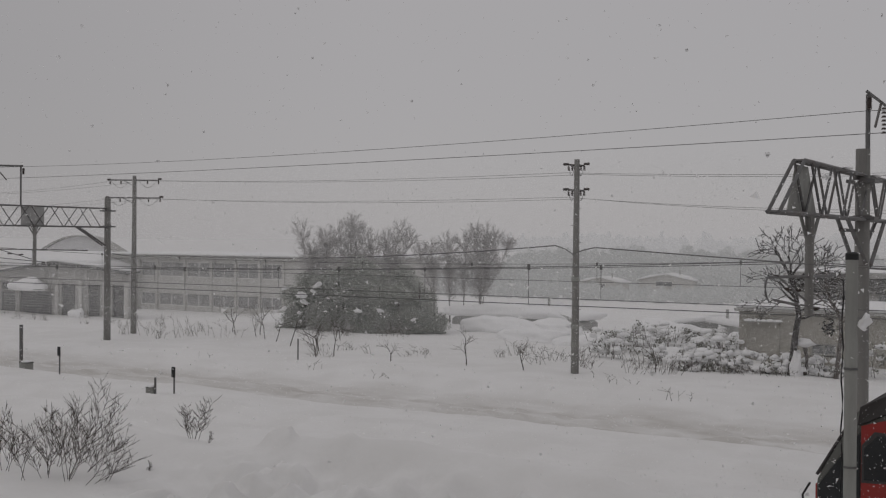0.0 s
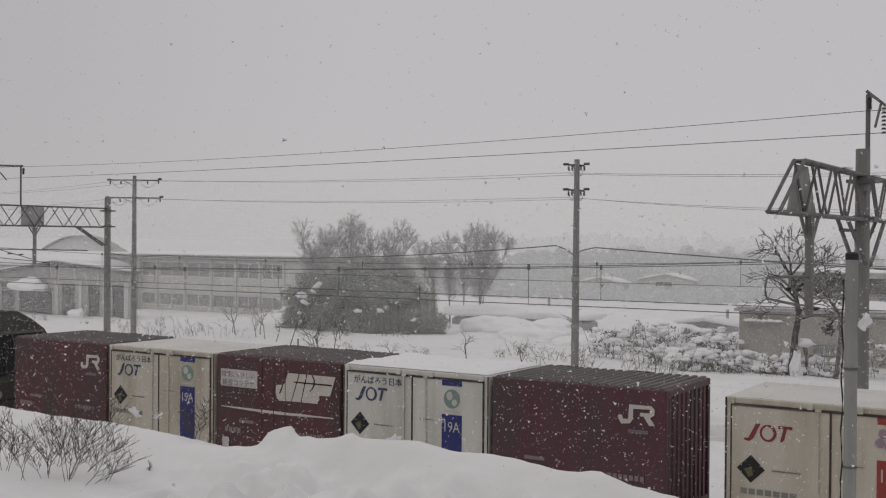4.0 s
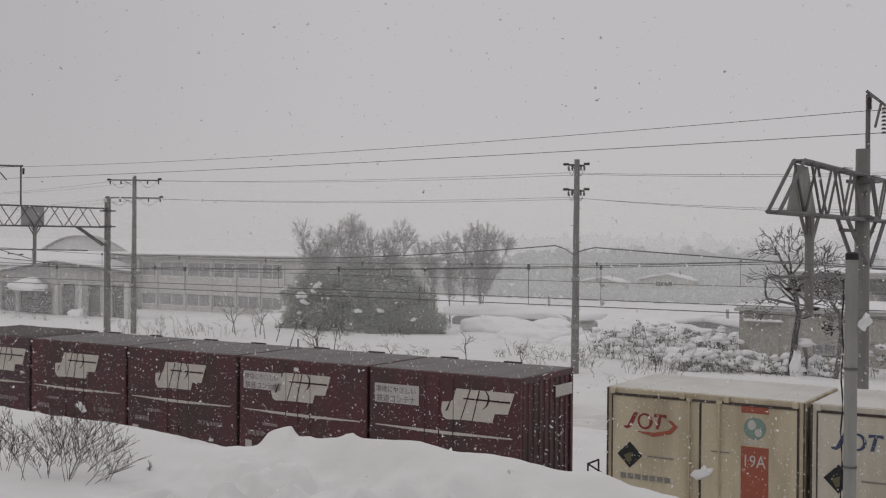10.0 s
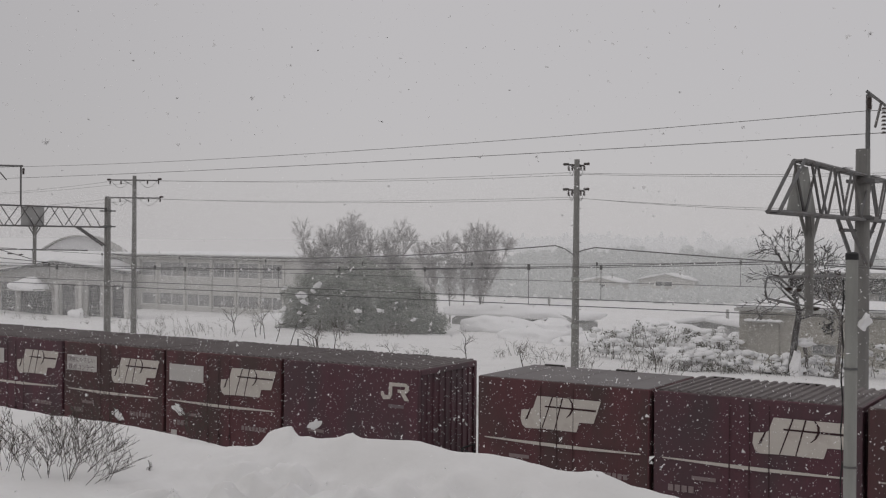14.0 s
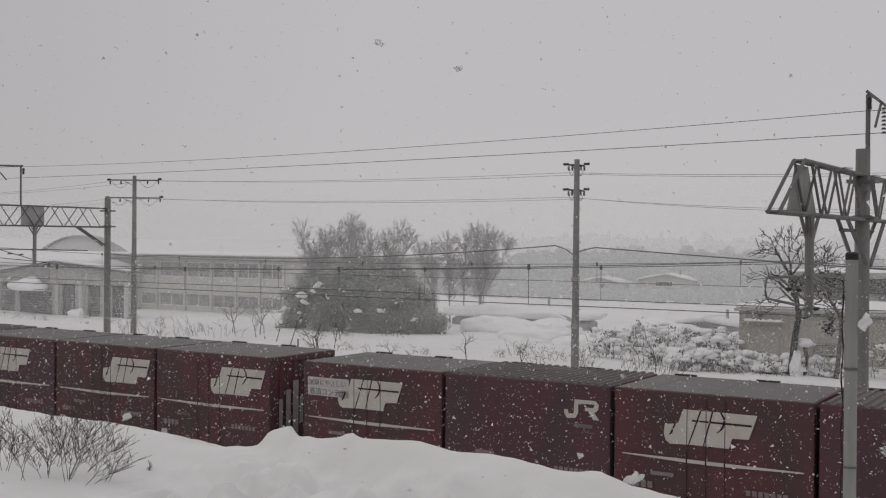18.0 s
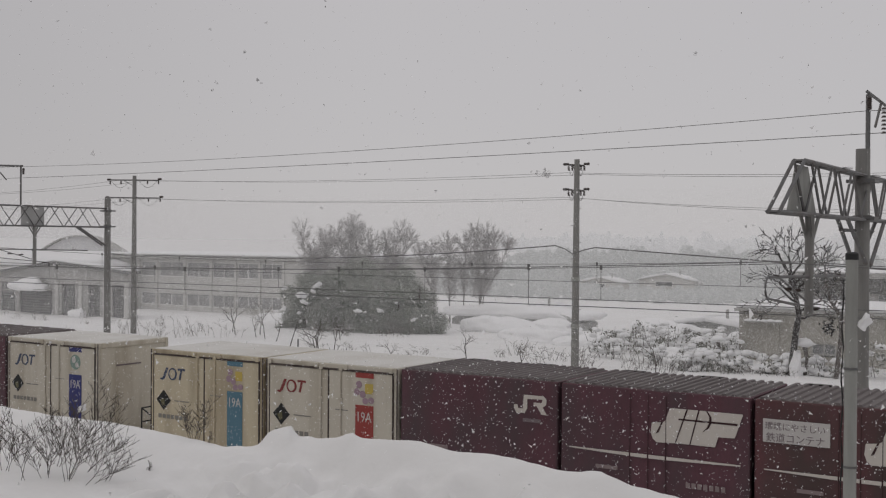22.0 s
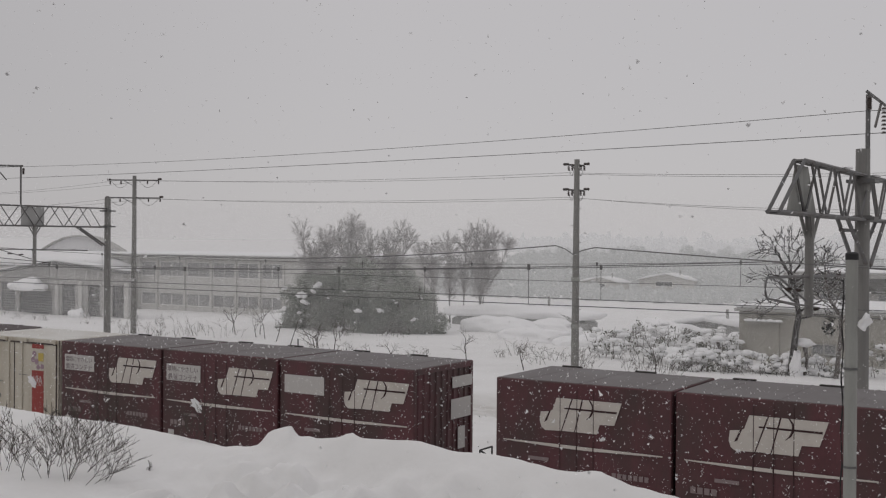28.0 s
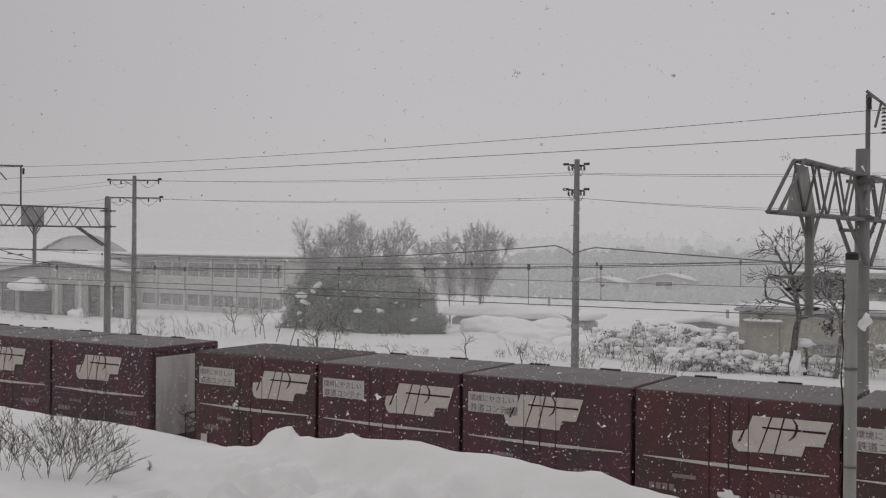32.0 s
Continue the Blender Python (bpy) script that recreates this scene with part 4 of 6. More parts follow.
# Haze on the far woods is a pale colour plus a faint glow.
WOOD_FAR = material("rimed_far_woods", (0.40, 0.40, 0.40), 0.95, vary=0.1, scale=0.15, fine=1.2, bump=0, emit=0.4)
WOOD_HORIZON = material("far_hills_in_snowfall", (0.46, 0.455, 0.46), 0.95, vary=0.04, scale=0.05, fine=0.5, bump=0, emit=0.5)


def leaf_mesh(name, pos, size, mat, seed, tri=False):
    """Small leaves at the given places, each turned its own way."""
    r = np.random.RandomState(seed)
    n = len(pos)
    u = r.normal(size=(n, 3))
    u /= np.linalg.norm(u, axis=1)[:, None]
    w = np.cross(u, r.normal(size=(n, 3)))
    w /= np.linalg.norm(w, axis=1)[:, None] + 1e-9
    s = size * r.uniform(0.6, 1.4, (n, 1))
    corners = [pos - u * s, pos + w * s * 0.6, pos + u * s] + ([] if tri else [pos - w * s * 0.6])
    k = len(corners)
    v = np.stack(corners, 1).reshape(-1, 3)
    me = bpy.data.meshes.new(name)
    me.vertices.add(n * k)
    me.loops.add(n * k)
    me.polygons.add(n)
    me.vertices.foreach_set("co", v.astype(np.float32).ravel())
    me.loops.foreach_set("vertex_index", np.arange(n * k, dtype=np.int32))
    me.polygons.foreach_set("loop_start", np.arange(0, n * k, k, dtype=np.int32))
    me.update(calc_edges=True)
    me.materials.append(mat)
    return me


def in_clumps(r, clumps, per):
    """Places in and on uneven ellipsoids."""
    out = []
    for cx, cy, cz, rx, ry, rz in clumps:
        d = r.normal(size=(per, 3))
        d /= np.linalg.norm(d, axis=1)[:, None]
        d *= r.uniform(0.35, 1.0, (per, 1)) ** 0.5
        out.append(np.array([cx, cy, cz]) + d * np.array([rx, ry, rz]))
    return np.concatenate(out)


def evergreen(x, y, w, h, seed, label):
    """A broad evergreen: short trunks, thousands of leaves and lumps of snow lodged in the crown."""
    r = np.random.RandomState(seed)
    g = on_ground(x, y)
    top = tagged(empty("evergreen_bush", pose(x, y, g)), label, "evergreen bush")
    bm = B()
    for k in range(7):
        px = (k - 3) * w / 8
        rod(bm, (px, 0, -0.1), (px + r.uniform(-0.3, 0.3), 0.2, h * 0.6), 0.12, 0.05, 7)
    part("trunk", bm, BARK, top)
    clumps = []
    for k in range(210):
        fx = r.uniform(-1, 1)
        roof = float(np.interp(fx, (-1, -0.65, -0.2, 0.15, 0.45, 0.7, 0.9, 1), (0.6, 0.84, 0.92, 1.0, 0.9, 0.7, 0.42, 0.25))) * h * (0.95 + 0.06 * math.sin(fx * 11 + 1))
        z = r.uniform(0.06, 1) * roof
        clumps.append((fx * w * 0.5 * (0.97 if z < roof * 0.75 else 0.93) - (0.5 * (1 - z / h) if fx > 0.5 else 0.0), r.uniform(-1.6, 1.6), z - 0.35, 0.85, 0.7, 0.55))
    leaves = in_clumps(r, clumps, 620)
    leaves[:, 2] = np.maximum(leaves[:, 2], 0.05)
    shared("crown", leaf_mesh("crown", leaves, 0.066, NEEDLE, seed, True), top, "dense dull green foliage paled for haze")
    for dx, dz, s in ((-3.2, 2.3, 0.46), (-2.95, 1.85, 0.32), (-1.9, 3.0, 0.38), (-2.25, 2.6, 0.24), (-4.65, 2.75, 0.26), (-5.4, 1.15, 0.26), (-4.75, 1.35, 0.28), (-3.3, 0.6, 0.2), (-0.4, 0.2, 0.25), (1.4, 1.45, 0.28), (3.2, 1.55, 0.28),
                      (-3.4, 1.15, 0.22), (5.7, 1.1, 0.22), (-1.0, 2.2, 0.14), (0.3, 2.7, 0.13), (-5.2, 2.0, 0.16), (4.4, 2.1, 0.14)):
        bm = B()
        bmesh.ops.create_icosphere(bm, subdivisions=3, radius=1.0)
        off = Vector((dx * 3, dz * 5, s * 7))
        for v in bm.verts:
            k = 0.75 + 0.7 * noise.noise(v.co * 1.6 + off) + 0.4 * noise.noise(v.co * 4.2 + off)
            v.co = Vector((dx + v.co.x * k * s * 1.05, -2.15 + v.co.y * k * s * 0.5, dz + (v.co.z + 0.45 * v.co.x * math.sin(dx * 9)) * k * s * 0.55))
        part("snow_clump", bm, SNOW, top, "ragged lump of snow lodged in the foliage")


evergreen(-43.75, 59.0, 12.5, 5.05, 21, "broad dense evergreen bush with lumps of snow")
crown_tree(-48.0, 63.0, (-2.4, 0.3, 3.2), ((-3.7, 6.88, 1.06), (-2.33, 6.51, 1.03), (0.37, 7.41, 1.09), (-0.13, 6.6, 1.3), (1.37, 6.81, 1.08), (4.18, 6.89, 1.04), (4.94, 6.39, 0.75), (-1.14, 5.99, 1.12), (2.36, 6.02, 1.21), (3.33, 6.22, 0.95), (-2.79, 5.57, 0.94),
           (-1.9, 5.0, 1.1), (0.6, 5.2, 1.2), (3.9, 5.3, 1.0), (-3.2, 4.7, 0.9), (2.2, 5.0, 1.0)), 1, "tall bare tree rimed with frost behind the bush")
crown_tree(-44.0, 72.0, (-2.2, -0.9, 0.4, 1.8), ((-1.48, 6.16, 1.02), (-2.25, 5.72, 0.83), (-3.29, 5.45, 0.73), (1.29, 6.82, 1.09), (2.38, 6.74, 1.07), (3.25, 6.49, 0.87), (0.3, 6.26, 1.1), (3.88, 6.16, 0.58), (1.8, 5.63, 1.22), (-0.7, 5.39, 1.11), (2.88, 5.31, 0.96),
           (-2.6, 4.4, 0.9), (0.4, 4.5, 1.1), (2.4, 4.3, 1.0), (-1.0, 3.8, 0.8), (1.4, 3.6, 0.8)), 6,
           "broad bare tree pale with frost and painted haze", 0.06)


# the crooked garden trees by the beige house
GARDEN_TWIG = material("dark_garden_twigs", (0.055, 0.05, 0.048), 0.9, vary=0.25, scale=5, second=(0.4, 0.4, 0.4), amount=0.15)
shaped_tree("garden_tree", -13.25, 50.0, [(0, 0, -0.2), (0.12, 0, 1.0), (0.2, 0.05, 1.9), (0.32, 0.1, 2.7), (0.2, 0.1, 3.4), (0.1, 0.05, 4.1), (-0.1, 0, 4.6)],
            [(4.0, (-1.0, 0, 0.75), 1.2), (4.4, (-0.6, 0.3, 1.1), 1.35), (3.6, (-1.2, -0.2, 0.3), 1.1), (5.2, (-0.35, 0.2, 1.2), 1.15), (4.6, (0.9, 0, 0.7), 1.15), (5.6, (0.4, -0.3, 1.0), 0.95), (3.2, (1.1, 0.2, 0.6), 1.1), (5.9, (-0.8, 0.1, 0.9), 1.1), (3.8, (-0.9, 0.5, 0.1), 0.9), (5.0, (0.9, 0.2, 0.9), 1.3), (2.8, (0.9, 0.0, 0.15), 0.8)],
            0.17, 71, "crooked bare garden tree with spreading branches", GARDEN_TWIG, GARDEN_TWIG, 4)
shaped_tree("garden_tree", -11.35, 50.2, [(0, 0, -0.2), (0.12, 0, 1.0), (0.22, 0, 2.0), (0.15, 0, 2.8), (-0.25, 0, 3.4), (-0.45, 0, 4.2)],
            [(2.4, (0.7, 0, 1.0), 0.8), (3.2, (-0.9, 0, 0.6), 0.8), (3.6, (0.5, 0.2, 1.0), 0.8), (4.2, (-0.5, -0.2, 1.0), 0.75), (4.6, (0.7, 0, 0.8), 0.75), (2.8, (-0.8, 0.2, 0.9), 0.7), (4.8, (-0.1, 0.0, 1.0), 0.8)],
            0.11, 73, "small bare garden tree with crooked limbs", BARK, GARDEN_TWIG, 4)


# a few dark leaves still hang on the small one
leaves = np.random.RandomState(4).normal(size=(60, 3)) * np.array([0.16, 0.14, 0.2]) + np.array([-11.55, 49.8, 2.55])
tagged(new("dead_leaves", leaf_mesh("dead_leaves", leaves, 0.09, BLACK, 5)), "few dark dead leaves hanging on a twig", "leaves", kind="stuff")


def snowy_shrub(x, y, w, h, seed, leafy=0.5, label="leafy garden shrub laden with snow"):
    """Stems and leaves showing between pillows of snow."""
    r = np.random.RandomState(seed)
    rng = random.Random(seed)
    g = on_ground(x, y)
    top = tagged(empty("shrub", pose(x, y, g - 0.05)), label, "shrub", "snow-laden shrubs by the houses")
    st = Sticks()
    for k in range(int(4 + w * 2.5)):
        p = Vector((rng.uniform(-w / 2, w / 2), rng.uniform(-0.5, 0.5), 0))
        q = p + Vector((rng.gauss(0, 0.22), rng.gauss(0, 0.15), h * rng.uniform(0.5, 1.1)))
        m = p.lerp(q, 0.55) + Vector((rng.gauss(0, 0.06), 0, 0))
        st.bar(p, m, 0.022, 0.016, 3)
        st.bar(m, q, 0.016, 0.006, 3)
    tagged(shared("branchwork", st.mesh("branchwork", WEED), top), kind="stuff")
    n = int(w * h * 80 * leafy) + 8
    tufts = np.stack([r.uniform(-w / 2, w / 2, 7), r.uniform(-0.6, 0.2, 7), r.uniform(0.15, 1, 7) * h * 0.9], -1)
    c = tufts[r.randint(0, 7, n)] + r.normal(size=(n, 3)) * np.array([0.13, 0.12, 0.08])
    tagged(shared("foliage", leaf_mesh("foliage", c, 0.075, SHRUB_LEAF, seed), top), kind="stuff")
    for k in range(int(6 + w * 7)):
        s = rng.uniform(0.08, 0.24)
        bm = blob(B(), (rng.uniform(-w / 2, w / 2), rng.uniform(-0.35, 0.5), h * rng.uniform(0.15, 0.92)), s * 1.25, s, s * 0.75, k + seed, 0.6)
        part("snow_pillow", bm, SNOW, top)


rs = random.Random(9)
for k in range(12):
    x = -18.6 + k * 0.68
    snowy_shrub(x, 50.6 + rs.uniform(-0.3, 0.4), 1.0, rs.uniform(0.6, 1.0), 100 + k, rs.choice((0.15, 0.3, 0.7)), "low hedge shrub half buried in snow")
for k in range(26):
    x, y = rs.uniform(-25.5, -17.5), rs.uniform(52, 62)
    snowy_shrub(x, y, rs.uniform(0.9, 1.8), rs.uniform(0.8, 1.55), 140 + k, rs.choice((0.3, 0.6, 1.2)))
for k in range(5):
    snowy_shrub(-10.2 + k * 1.6, 52 + rs.uniform(0, 2), 1.4, rs.uniform(1.0, 1.8), 190 + k, 0.5)


def snow_heap(x, y, w, d, h, seed, label):
    g = on_ground(x, y)
    bm = heap(B(), w, d, h, seed)
    top = part("snowdrift", bm, SNOW)
    top.matrix_basis = pose(x, y, g)
    tagged(top, label, "snowdrift", "drifts of snow")
    for p in top.data.polygons:
        p.use_smooth = True


for k, (x, y, w, d, h) in enumerate(((-31, 60, 5, 2.5, 0.8), (-36, 64, 6, 3, 0.9), (-27, 58, 4, 2, 0.7), (-22, 62, 4, 2.5, 0.7), (-18.5, 60.5, 3, 2, 0.9), (-20.6, 55.5, 1.8, 1.2, 0.5), (-33.5, 66, 5, 2, 0.8), (-79.5, 65.5, 2, 1.2, 0.7), (-13.0, 50.0, 0.6, 0.6, 1.15), (-24.5, 64, 5, 3, 1.3), (-52.5, 62, 6, 3, 0.7))):
    snow_heap(x, y, w, d, h, k + 2, "rounded heap of fresh snow")


# a garden bench-height stump with a cap of snow
def capped_stump(x, y, h, w):
    g = on_ground(x, y)
    top = tagged(empty("snow_capped_stump", pose(x, y, g - 0.1)), "dark stump under a mushroom cap of snow", "stump", "snow-capped stumps")
    bm = B()
    rod(bm, (0, 0, 0), (0.12, 0, h * 0.5), w * 0.13, w * 0.1, 7)
    rod(bm, (0.12, 0, h * 0.5), (0.0, 0, h), w * 0.1, w * 0.2, 7)
    part("trunk", bm, BARK, top)
    bm = B()
    blob(bm, (0, 0, h), w * 0.75, w * 0.7, w * 0.42, 4, 0.5)
    part("snow_cap", bm, SNOW, top)


capped_stump(-12.75, 50.4, 1.5, 0.62)
capped_stump(-17.4, 52.5, 1.4, 0.5)
capped_stump(-17.9, 51.8, 0.9, 0.5)


# ---- weeds on the far bank ----
def weeds(x0, x1, y0, y1, tufts, h0, h1, seed, label, per=9):
    """Tangled tufts of dry stalks, uneven in size and spacing."""
    rng = random.Random(seed)
    st = Sticks()
    for k in range(tufts):
        cx, cy, big = rng.uniform(x0, x1), rng.uniform(y0, y1), rng.uniform(0.45, 1.0)
        way = rng.gauss(0, 0.3)
        for i in range(int(rng.uniform(0.3, 1.3) * per)):
            x, y = cx + rng.gauss(0, 0.3), cy + rng.gauss(0, 0.25)
            h = rng.uniform(h0, h1) * big
            d = Vector((rng.gauss(way, 0.42), rng.gauss(0, 0.3), 1)).normalized()
            p = Vector((x, y, on_ground(x, y) - 0.05))
            m = p + d * h * 0.55
            q = m + (d + Vector((rng.gauss(0, 0.35), rng.gauss(0, 0.2), 0))).normalized() * h * 0.45
            st.bar(p, m, 0.011, 0.009, 3)
            st.bar(m, q, 0.009, 0.006, 3)
            for j in range(rng.randint(0, 4)):
                a = m.lerp(q, rng.uniform(0.0, 0.95))
                st.bar(a, a + Vector((rng.gauss(0, 0.2), rng.gauss(0, 0.1), rng.uniform(0.02, 0.25))), 0.007, 0.005, 3)
    return tagged(shared("dry_weeds", st.mesh("dry_weeds", WEED)), label, "weeds", kind="stuff")


weeds(-58, -46, 47, 52, 16, 0.5, 1.5, 1, "dry weed stalks standing out of the snow")
weeds(-40, -31, 44, 48, 7, 0.3, 0.9, 2, "dry weed stalks standing out of the snow")
weeds(-28, -18, 46.5, 53, 20, 0.4, 1.3, 3, "dry weed stalks standing out of the snow")
weeds(-22, -10.5, 49.0, 50.4, 16, 0.3, 0.8, 4, "dry stalks along the hedge in the snow", 7)
weeds(-90, -70, 60, 66, 12, 0.3, 0.9, 5, "dry weed stalks before the shed in the snow")
weeds(-46, -36.5, 54.0, 57, 15, 0.6, 1.6, 6, "dark stems standing before the evergreen bush")
weeds(-40, -14, 36.8, 44, 8, 0.15, 0.6, 8, "few short stalks on the snowy bank", 4)
for k, (x, y, h) in enumerate(((-34.4, 44.2, 2.1), (-35.6, 44.4, 1.5), (-34.9, 43.4, 1.6), (-40.5, 48, 2.3), (-37.2, 46.5, 1.2), (-26.8, 44.5, 1.5), (-23.5, 44.0, 1.2), (-46.9, 50.5, 1.9), (-48.5, 52, 1.6), (-44.8, 50, 1.3), (-19.0, 48.5, 1.9), (-43.6, 49.5, 2.2), (-42.6, 49.2, 1.7), (-45.8, 51.5, 1.8), (-39.6, 51.5, 1.6), (-30.4, 43.5, 1.1))):
    bare_tree("sapling", x, y, on_ground(x, y), 1, h * 1.45, 0.036, 2, 3, 0.6, 300 + k, "leafless sapling standing in the snow", bark=STALK, twig=STALK)


# ---- shrubs on the plateau, before the passing train ----
def plateau_shrub(x, y, h, stems, way, seed, label):
    """A fan of a few slender stems with finer shoots along them, airy enough to see through."""
    rng = random.Random(seed)
    st, tw = Sticks(), Sticks()
    g = on_ground(x, y)
    for k in range(stems):
        lean = way + rng.uniform(-0.8, 0.8) if stems > 1 else way
        d = Vector((lean, rng.gauss(0, 0.25), 1)).normalized()
        p, r, n = Vector((rng.gauss(0, 0.04), rng.gauss(0, 0.04), -0.1)), 0.0058, 10
        length = h * rng.uniform(0.75, 1.1)
        for i in range(n):
            d = (d + Vector((rng.gauss(0, 0.11), rng.gauss(0, 0.08), 0.01))).normalized()
            q = p + d * length / n
            st.bar(p, q, r, r * 0.91, 5)
            r *= 0.91
            if i > 1:
                for s in rng.sample((-1, 1), rng.choice((1, 2, 2))):
                    e = (d + Vector((s * rng.uniform(0.55, 1.3), rng.gauss(0, 0.4), 0))).normalized()
                    sl = length * rng.uniform(0.18, 0.42) * (1.1 - 0.4 * i / n)
                    m = q + e * sl * 0.5
                    e2 = (e + Vector((rng.gauss(0, 0.12), 0, 0.22))).normalized()
                    tw.bar(q, m, 0.0033, 0.0028, 3)
                    tw.bar(m, m + e2 * sl * 0.5, 0.0031, 0.0025, 3)
                    for j in range(rng.randint(2, 5)):
                        f = q.lerp(m, rng.uniform(0.3, 1.0))
                        tw.bar(f, f + (e2 + Vector((rng.gauss(0, 0.45), rng.gauss(0, 0.3), 0.1))).normalized() * sl * rng.uniform(0.2, 0.45), 0.0028, 0.0023, 3)
            p = q
    top = tagged(empty("bare_shrub", pose(x, y, g)), label, "shrub", "leafless shrubs on the plateau")
    tagged(shared("branchwork", st.mesh("branchwork", STALK), top), kind="stuff")
    tagged(shared("twig_spray", tw.mesh("twig_spray", STALK), top), kind="stuff")


shrub_label = "leafless shrub standing out of deep snow"
for x, y, h, n, way, s in ((-16.85, 12.3, 1.3, 3, 0.1, 1), (-16.3, 12.9, 1.4, 3, 0.0, 2), (-15.55, 12.2, 1.2, 2, -0.5, 3), (-15.2, 12.3, 1.4, 2, -0.05, 4), (-15.3, 12.4, 1.45, 3, 0.3, 5), (-15.45, 12.9, 1.35, 3, 0.85, 6), (-17.3, 12.8, 1.2, 3, 0.2, 11), (-15.9, 12.5, 1.35, 3, 0.35, 12), (-16.0, 13.3, 1.4, 4, 0.5, 13), (-15.1, 12.2, 1.5, 2, 0.75, 14), (-14.75, 12.2, 1.35, 2, 0.95, 15), (-14.6, 12.6, 1.0, 2, 1.0, 16), (-15.75, 11.9, 1.2, 2, -0.2, 17)):
    plateau_shrub(x, y, h, n, way, s, shrub_label)
for x, y, h, n, way, s in ((-15.15, 15.2, 0.95, 6, 0.2, 7),):
    plateau_shrub(x, y, h, n, way, s, "small leafless shrub on the snow ridge")
for x, y, h, n, way, s in ((-14.4, 13.4, 0.25, 2, 0.0, 9), (-14.6, 15.1, 0.3, 1, 0.0, 10)):
    plateau_shrub(x, y, h, n, way, s, "few short twigs sticking out of the snow")


# ---- far woods ----
def far_woods(x0, x1, y, hmin, hmax, n, seed, label, mat=None):
    """A belt of haze-coloured trees: uneven cones and crowns of many small leaves."""
    r = np.random.RandomState(seed)
    pos = []
    for k in range(n):
        x, yy, h = r.uniform(x0, x1), y + r.uniform(-8, 8), r.uniform(hmin, hmax) * (1.35 if r.uniform() < 0.12 else 1)
        m = 300
        t = r.uniform(0, 1, m)
        cone = r.uniform() < 0.5
        rad = (1.05 - t) * h * 0.27 if cone else np.sqrt(np.clip(1 - (2 * t - 1.0) ** 2, 0, 1)) * h * 0.36 + 0.1
        a = r.uniform(0, 2 * np.pi, m)
        q = np.sqrt(r.uniform(0, 1, m))
        pos.append(np.stack([x + np.cos(a) * rad * q, yy + np.sin(a) * rad * q, on_ground(x, yy) + t * h], -1))
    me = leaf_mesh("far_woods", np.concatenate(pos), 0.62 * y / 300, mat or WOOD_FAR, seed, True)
    return tagged(new("far_woods", me), label, "woods", kind="stuff")


far_woods(-158, -50, 292, 2.6, 4.4, 240, 1, "distant belt of trees with haze painted in")
far_woods(-112, -36, 205, 1.6, 3.0, 260, 2, "distant trees and thickets with haze painted in")
far_woods(-108, -44, 174, 2.0, 3.6, 230, 5, "belt of trees in painted haze behind the far houses")
far_woods(-92, -36, 138, 0.8, 1.7, 340, 3, "scattered far thickets paled by painted haze")
far_woods(-345, -100, 620, 6.5, 9.5, 220, 4, "hills of woodland nearly lost in painted haze", WOOD_HORIZON)


def far_tree(x, y, top_z, half, seed):
    """One distant rounded crown, its haze given by a pale, glowing colour."""
    r = np.random.RandomState(seed)
    g = on_ground(x, y)
    h = top_z - g
    clumps = [(r.uniform(-0.75, 0.75) * half, r.uniform(-1, 1), h * r.uniform(0.35, 0.8) * (1 - 0.25 * abs(r.uniform(-1, 1))), half * 0.42, 1.2, h * 0.22) for _ in range(14)] + [(0, 0, h * 0.8, half * 0.5, 1.2, h * 0.2), (0, 0, h * 0.35, half * 0.9, 1.2, h * 0.35)]
    tree = tagged(empty("distant_tree", pose(x, y, g)), "distant tree paled by painted haze", "tree", "distant trees")
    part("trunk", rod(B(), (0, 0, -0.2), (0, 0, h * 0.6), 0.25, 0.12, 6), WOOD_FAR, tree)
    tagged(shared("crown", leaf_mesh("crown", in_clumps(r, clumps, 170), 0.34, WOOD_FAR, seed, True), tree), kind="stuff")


for k, (x, z, half) in enumerate(((-150.9, 2.9, 6.9), (-132.1, 3.0, 4.3), (-118.6, 5.2, 3.5), (-103.2, 5.4, 2.6), (-99.3, 4.3, 3.1), (-91.7, 5.1, 3.0), (-140.9, 1.4, 5.3), (-111.2, 3.2, 4.0), (-85.8, 4.6, 3.6), (-125.2, 2.6, 3.4))):
    far_tree(x, 285.0, z, half, 60 + k)

# ---- the train ----
# Each vehicle's place in the train: metres from the first container's front corner, and where that corner is, second by second.
TRACK_Y = 20.806
PITCH, LONG, DECK = 3.805, 3.715, 1.0
STARTS = [0.0, 20.04, 39.97, 60.32, 81.14, 101.63, 122.04, 142.58, 162.52, 183.02, 203.9, 224.34, 244.26, 264.58, 285.52, 305.51, 326.05]
TRAVEL = [15.71, 5.06, -5.47, -15.94, -26.38, -36.82, -47.29, -57.81, -68.39, -79.04, -89.78, -100.59, -111.49, -122.47, -133.54, -144.69, -155.92, -167.23, -178.62,
          -190.08, -201.62, -213.24, -224.92, -236.69, -248.53, -260.44, -272.42, -284.47, -296.59, -308.77, -320.99, -333.25, -345.53]
MOVERS = []
HW = 1.225


def text_mesh(name, body, size, mat, depth=0.002, squeeze=1.0):
    """Writing as a mesh that stands upright and faces the camera's side."""
    cu = bpy.data.curves.new(name, "FONT")
    cu.body, cu.size, cu.extrude, cu.resolution_u = body, size, depth, 2
    ob = bpy.data.objects.new(name, cu)
    me = bpy.data.meshes.new_from_object(ob)
    bpy.data.objects.remove(ob)
    me.transform(Matrix.Rotation(radians(90), 4, "X") @ Matrix.Diagonal((squeeze, 1, 1, 1)))
    me.materials.clear()
    me.materials.append(mat)
    return me


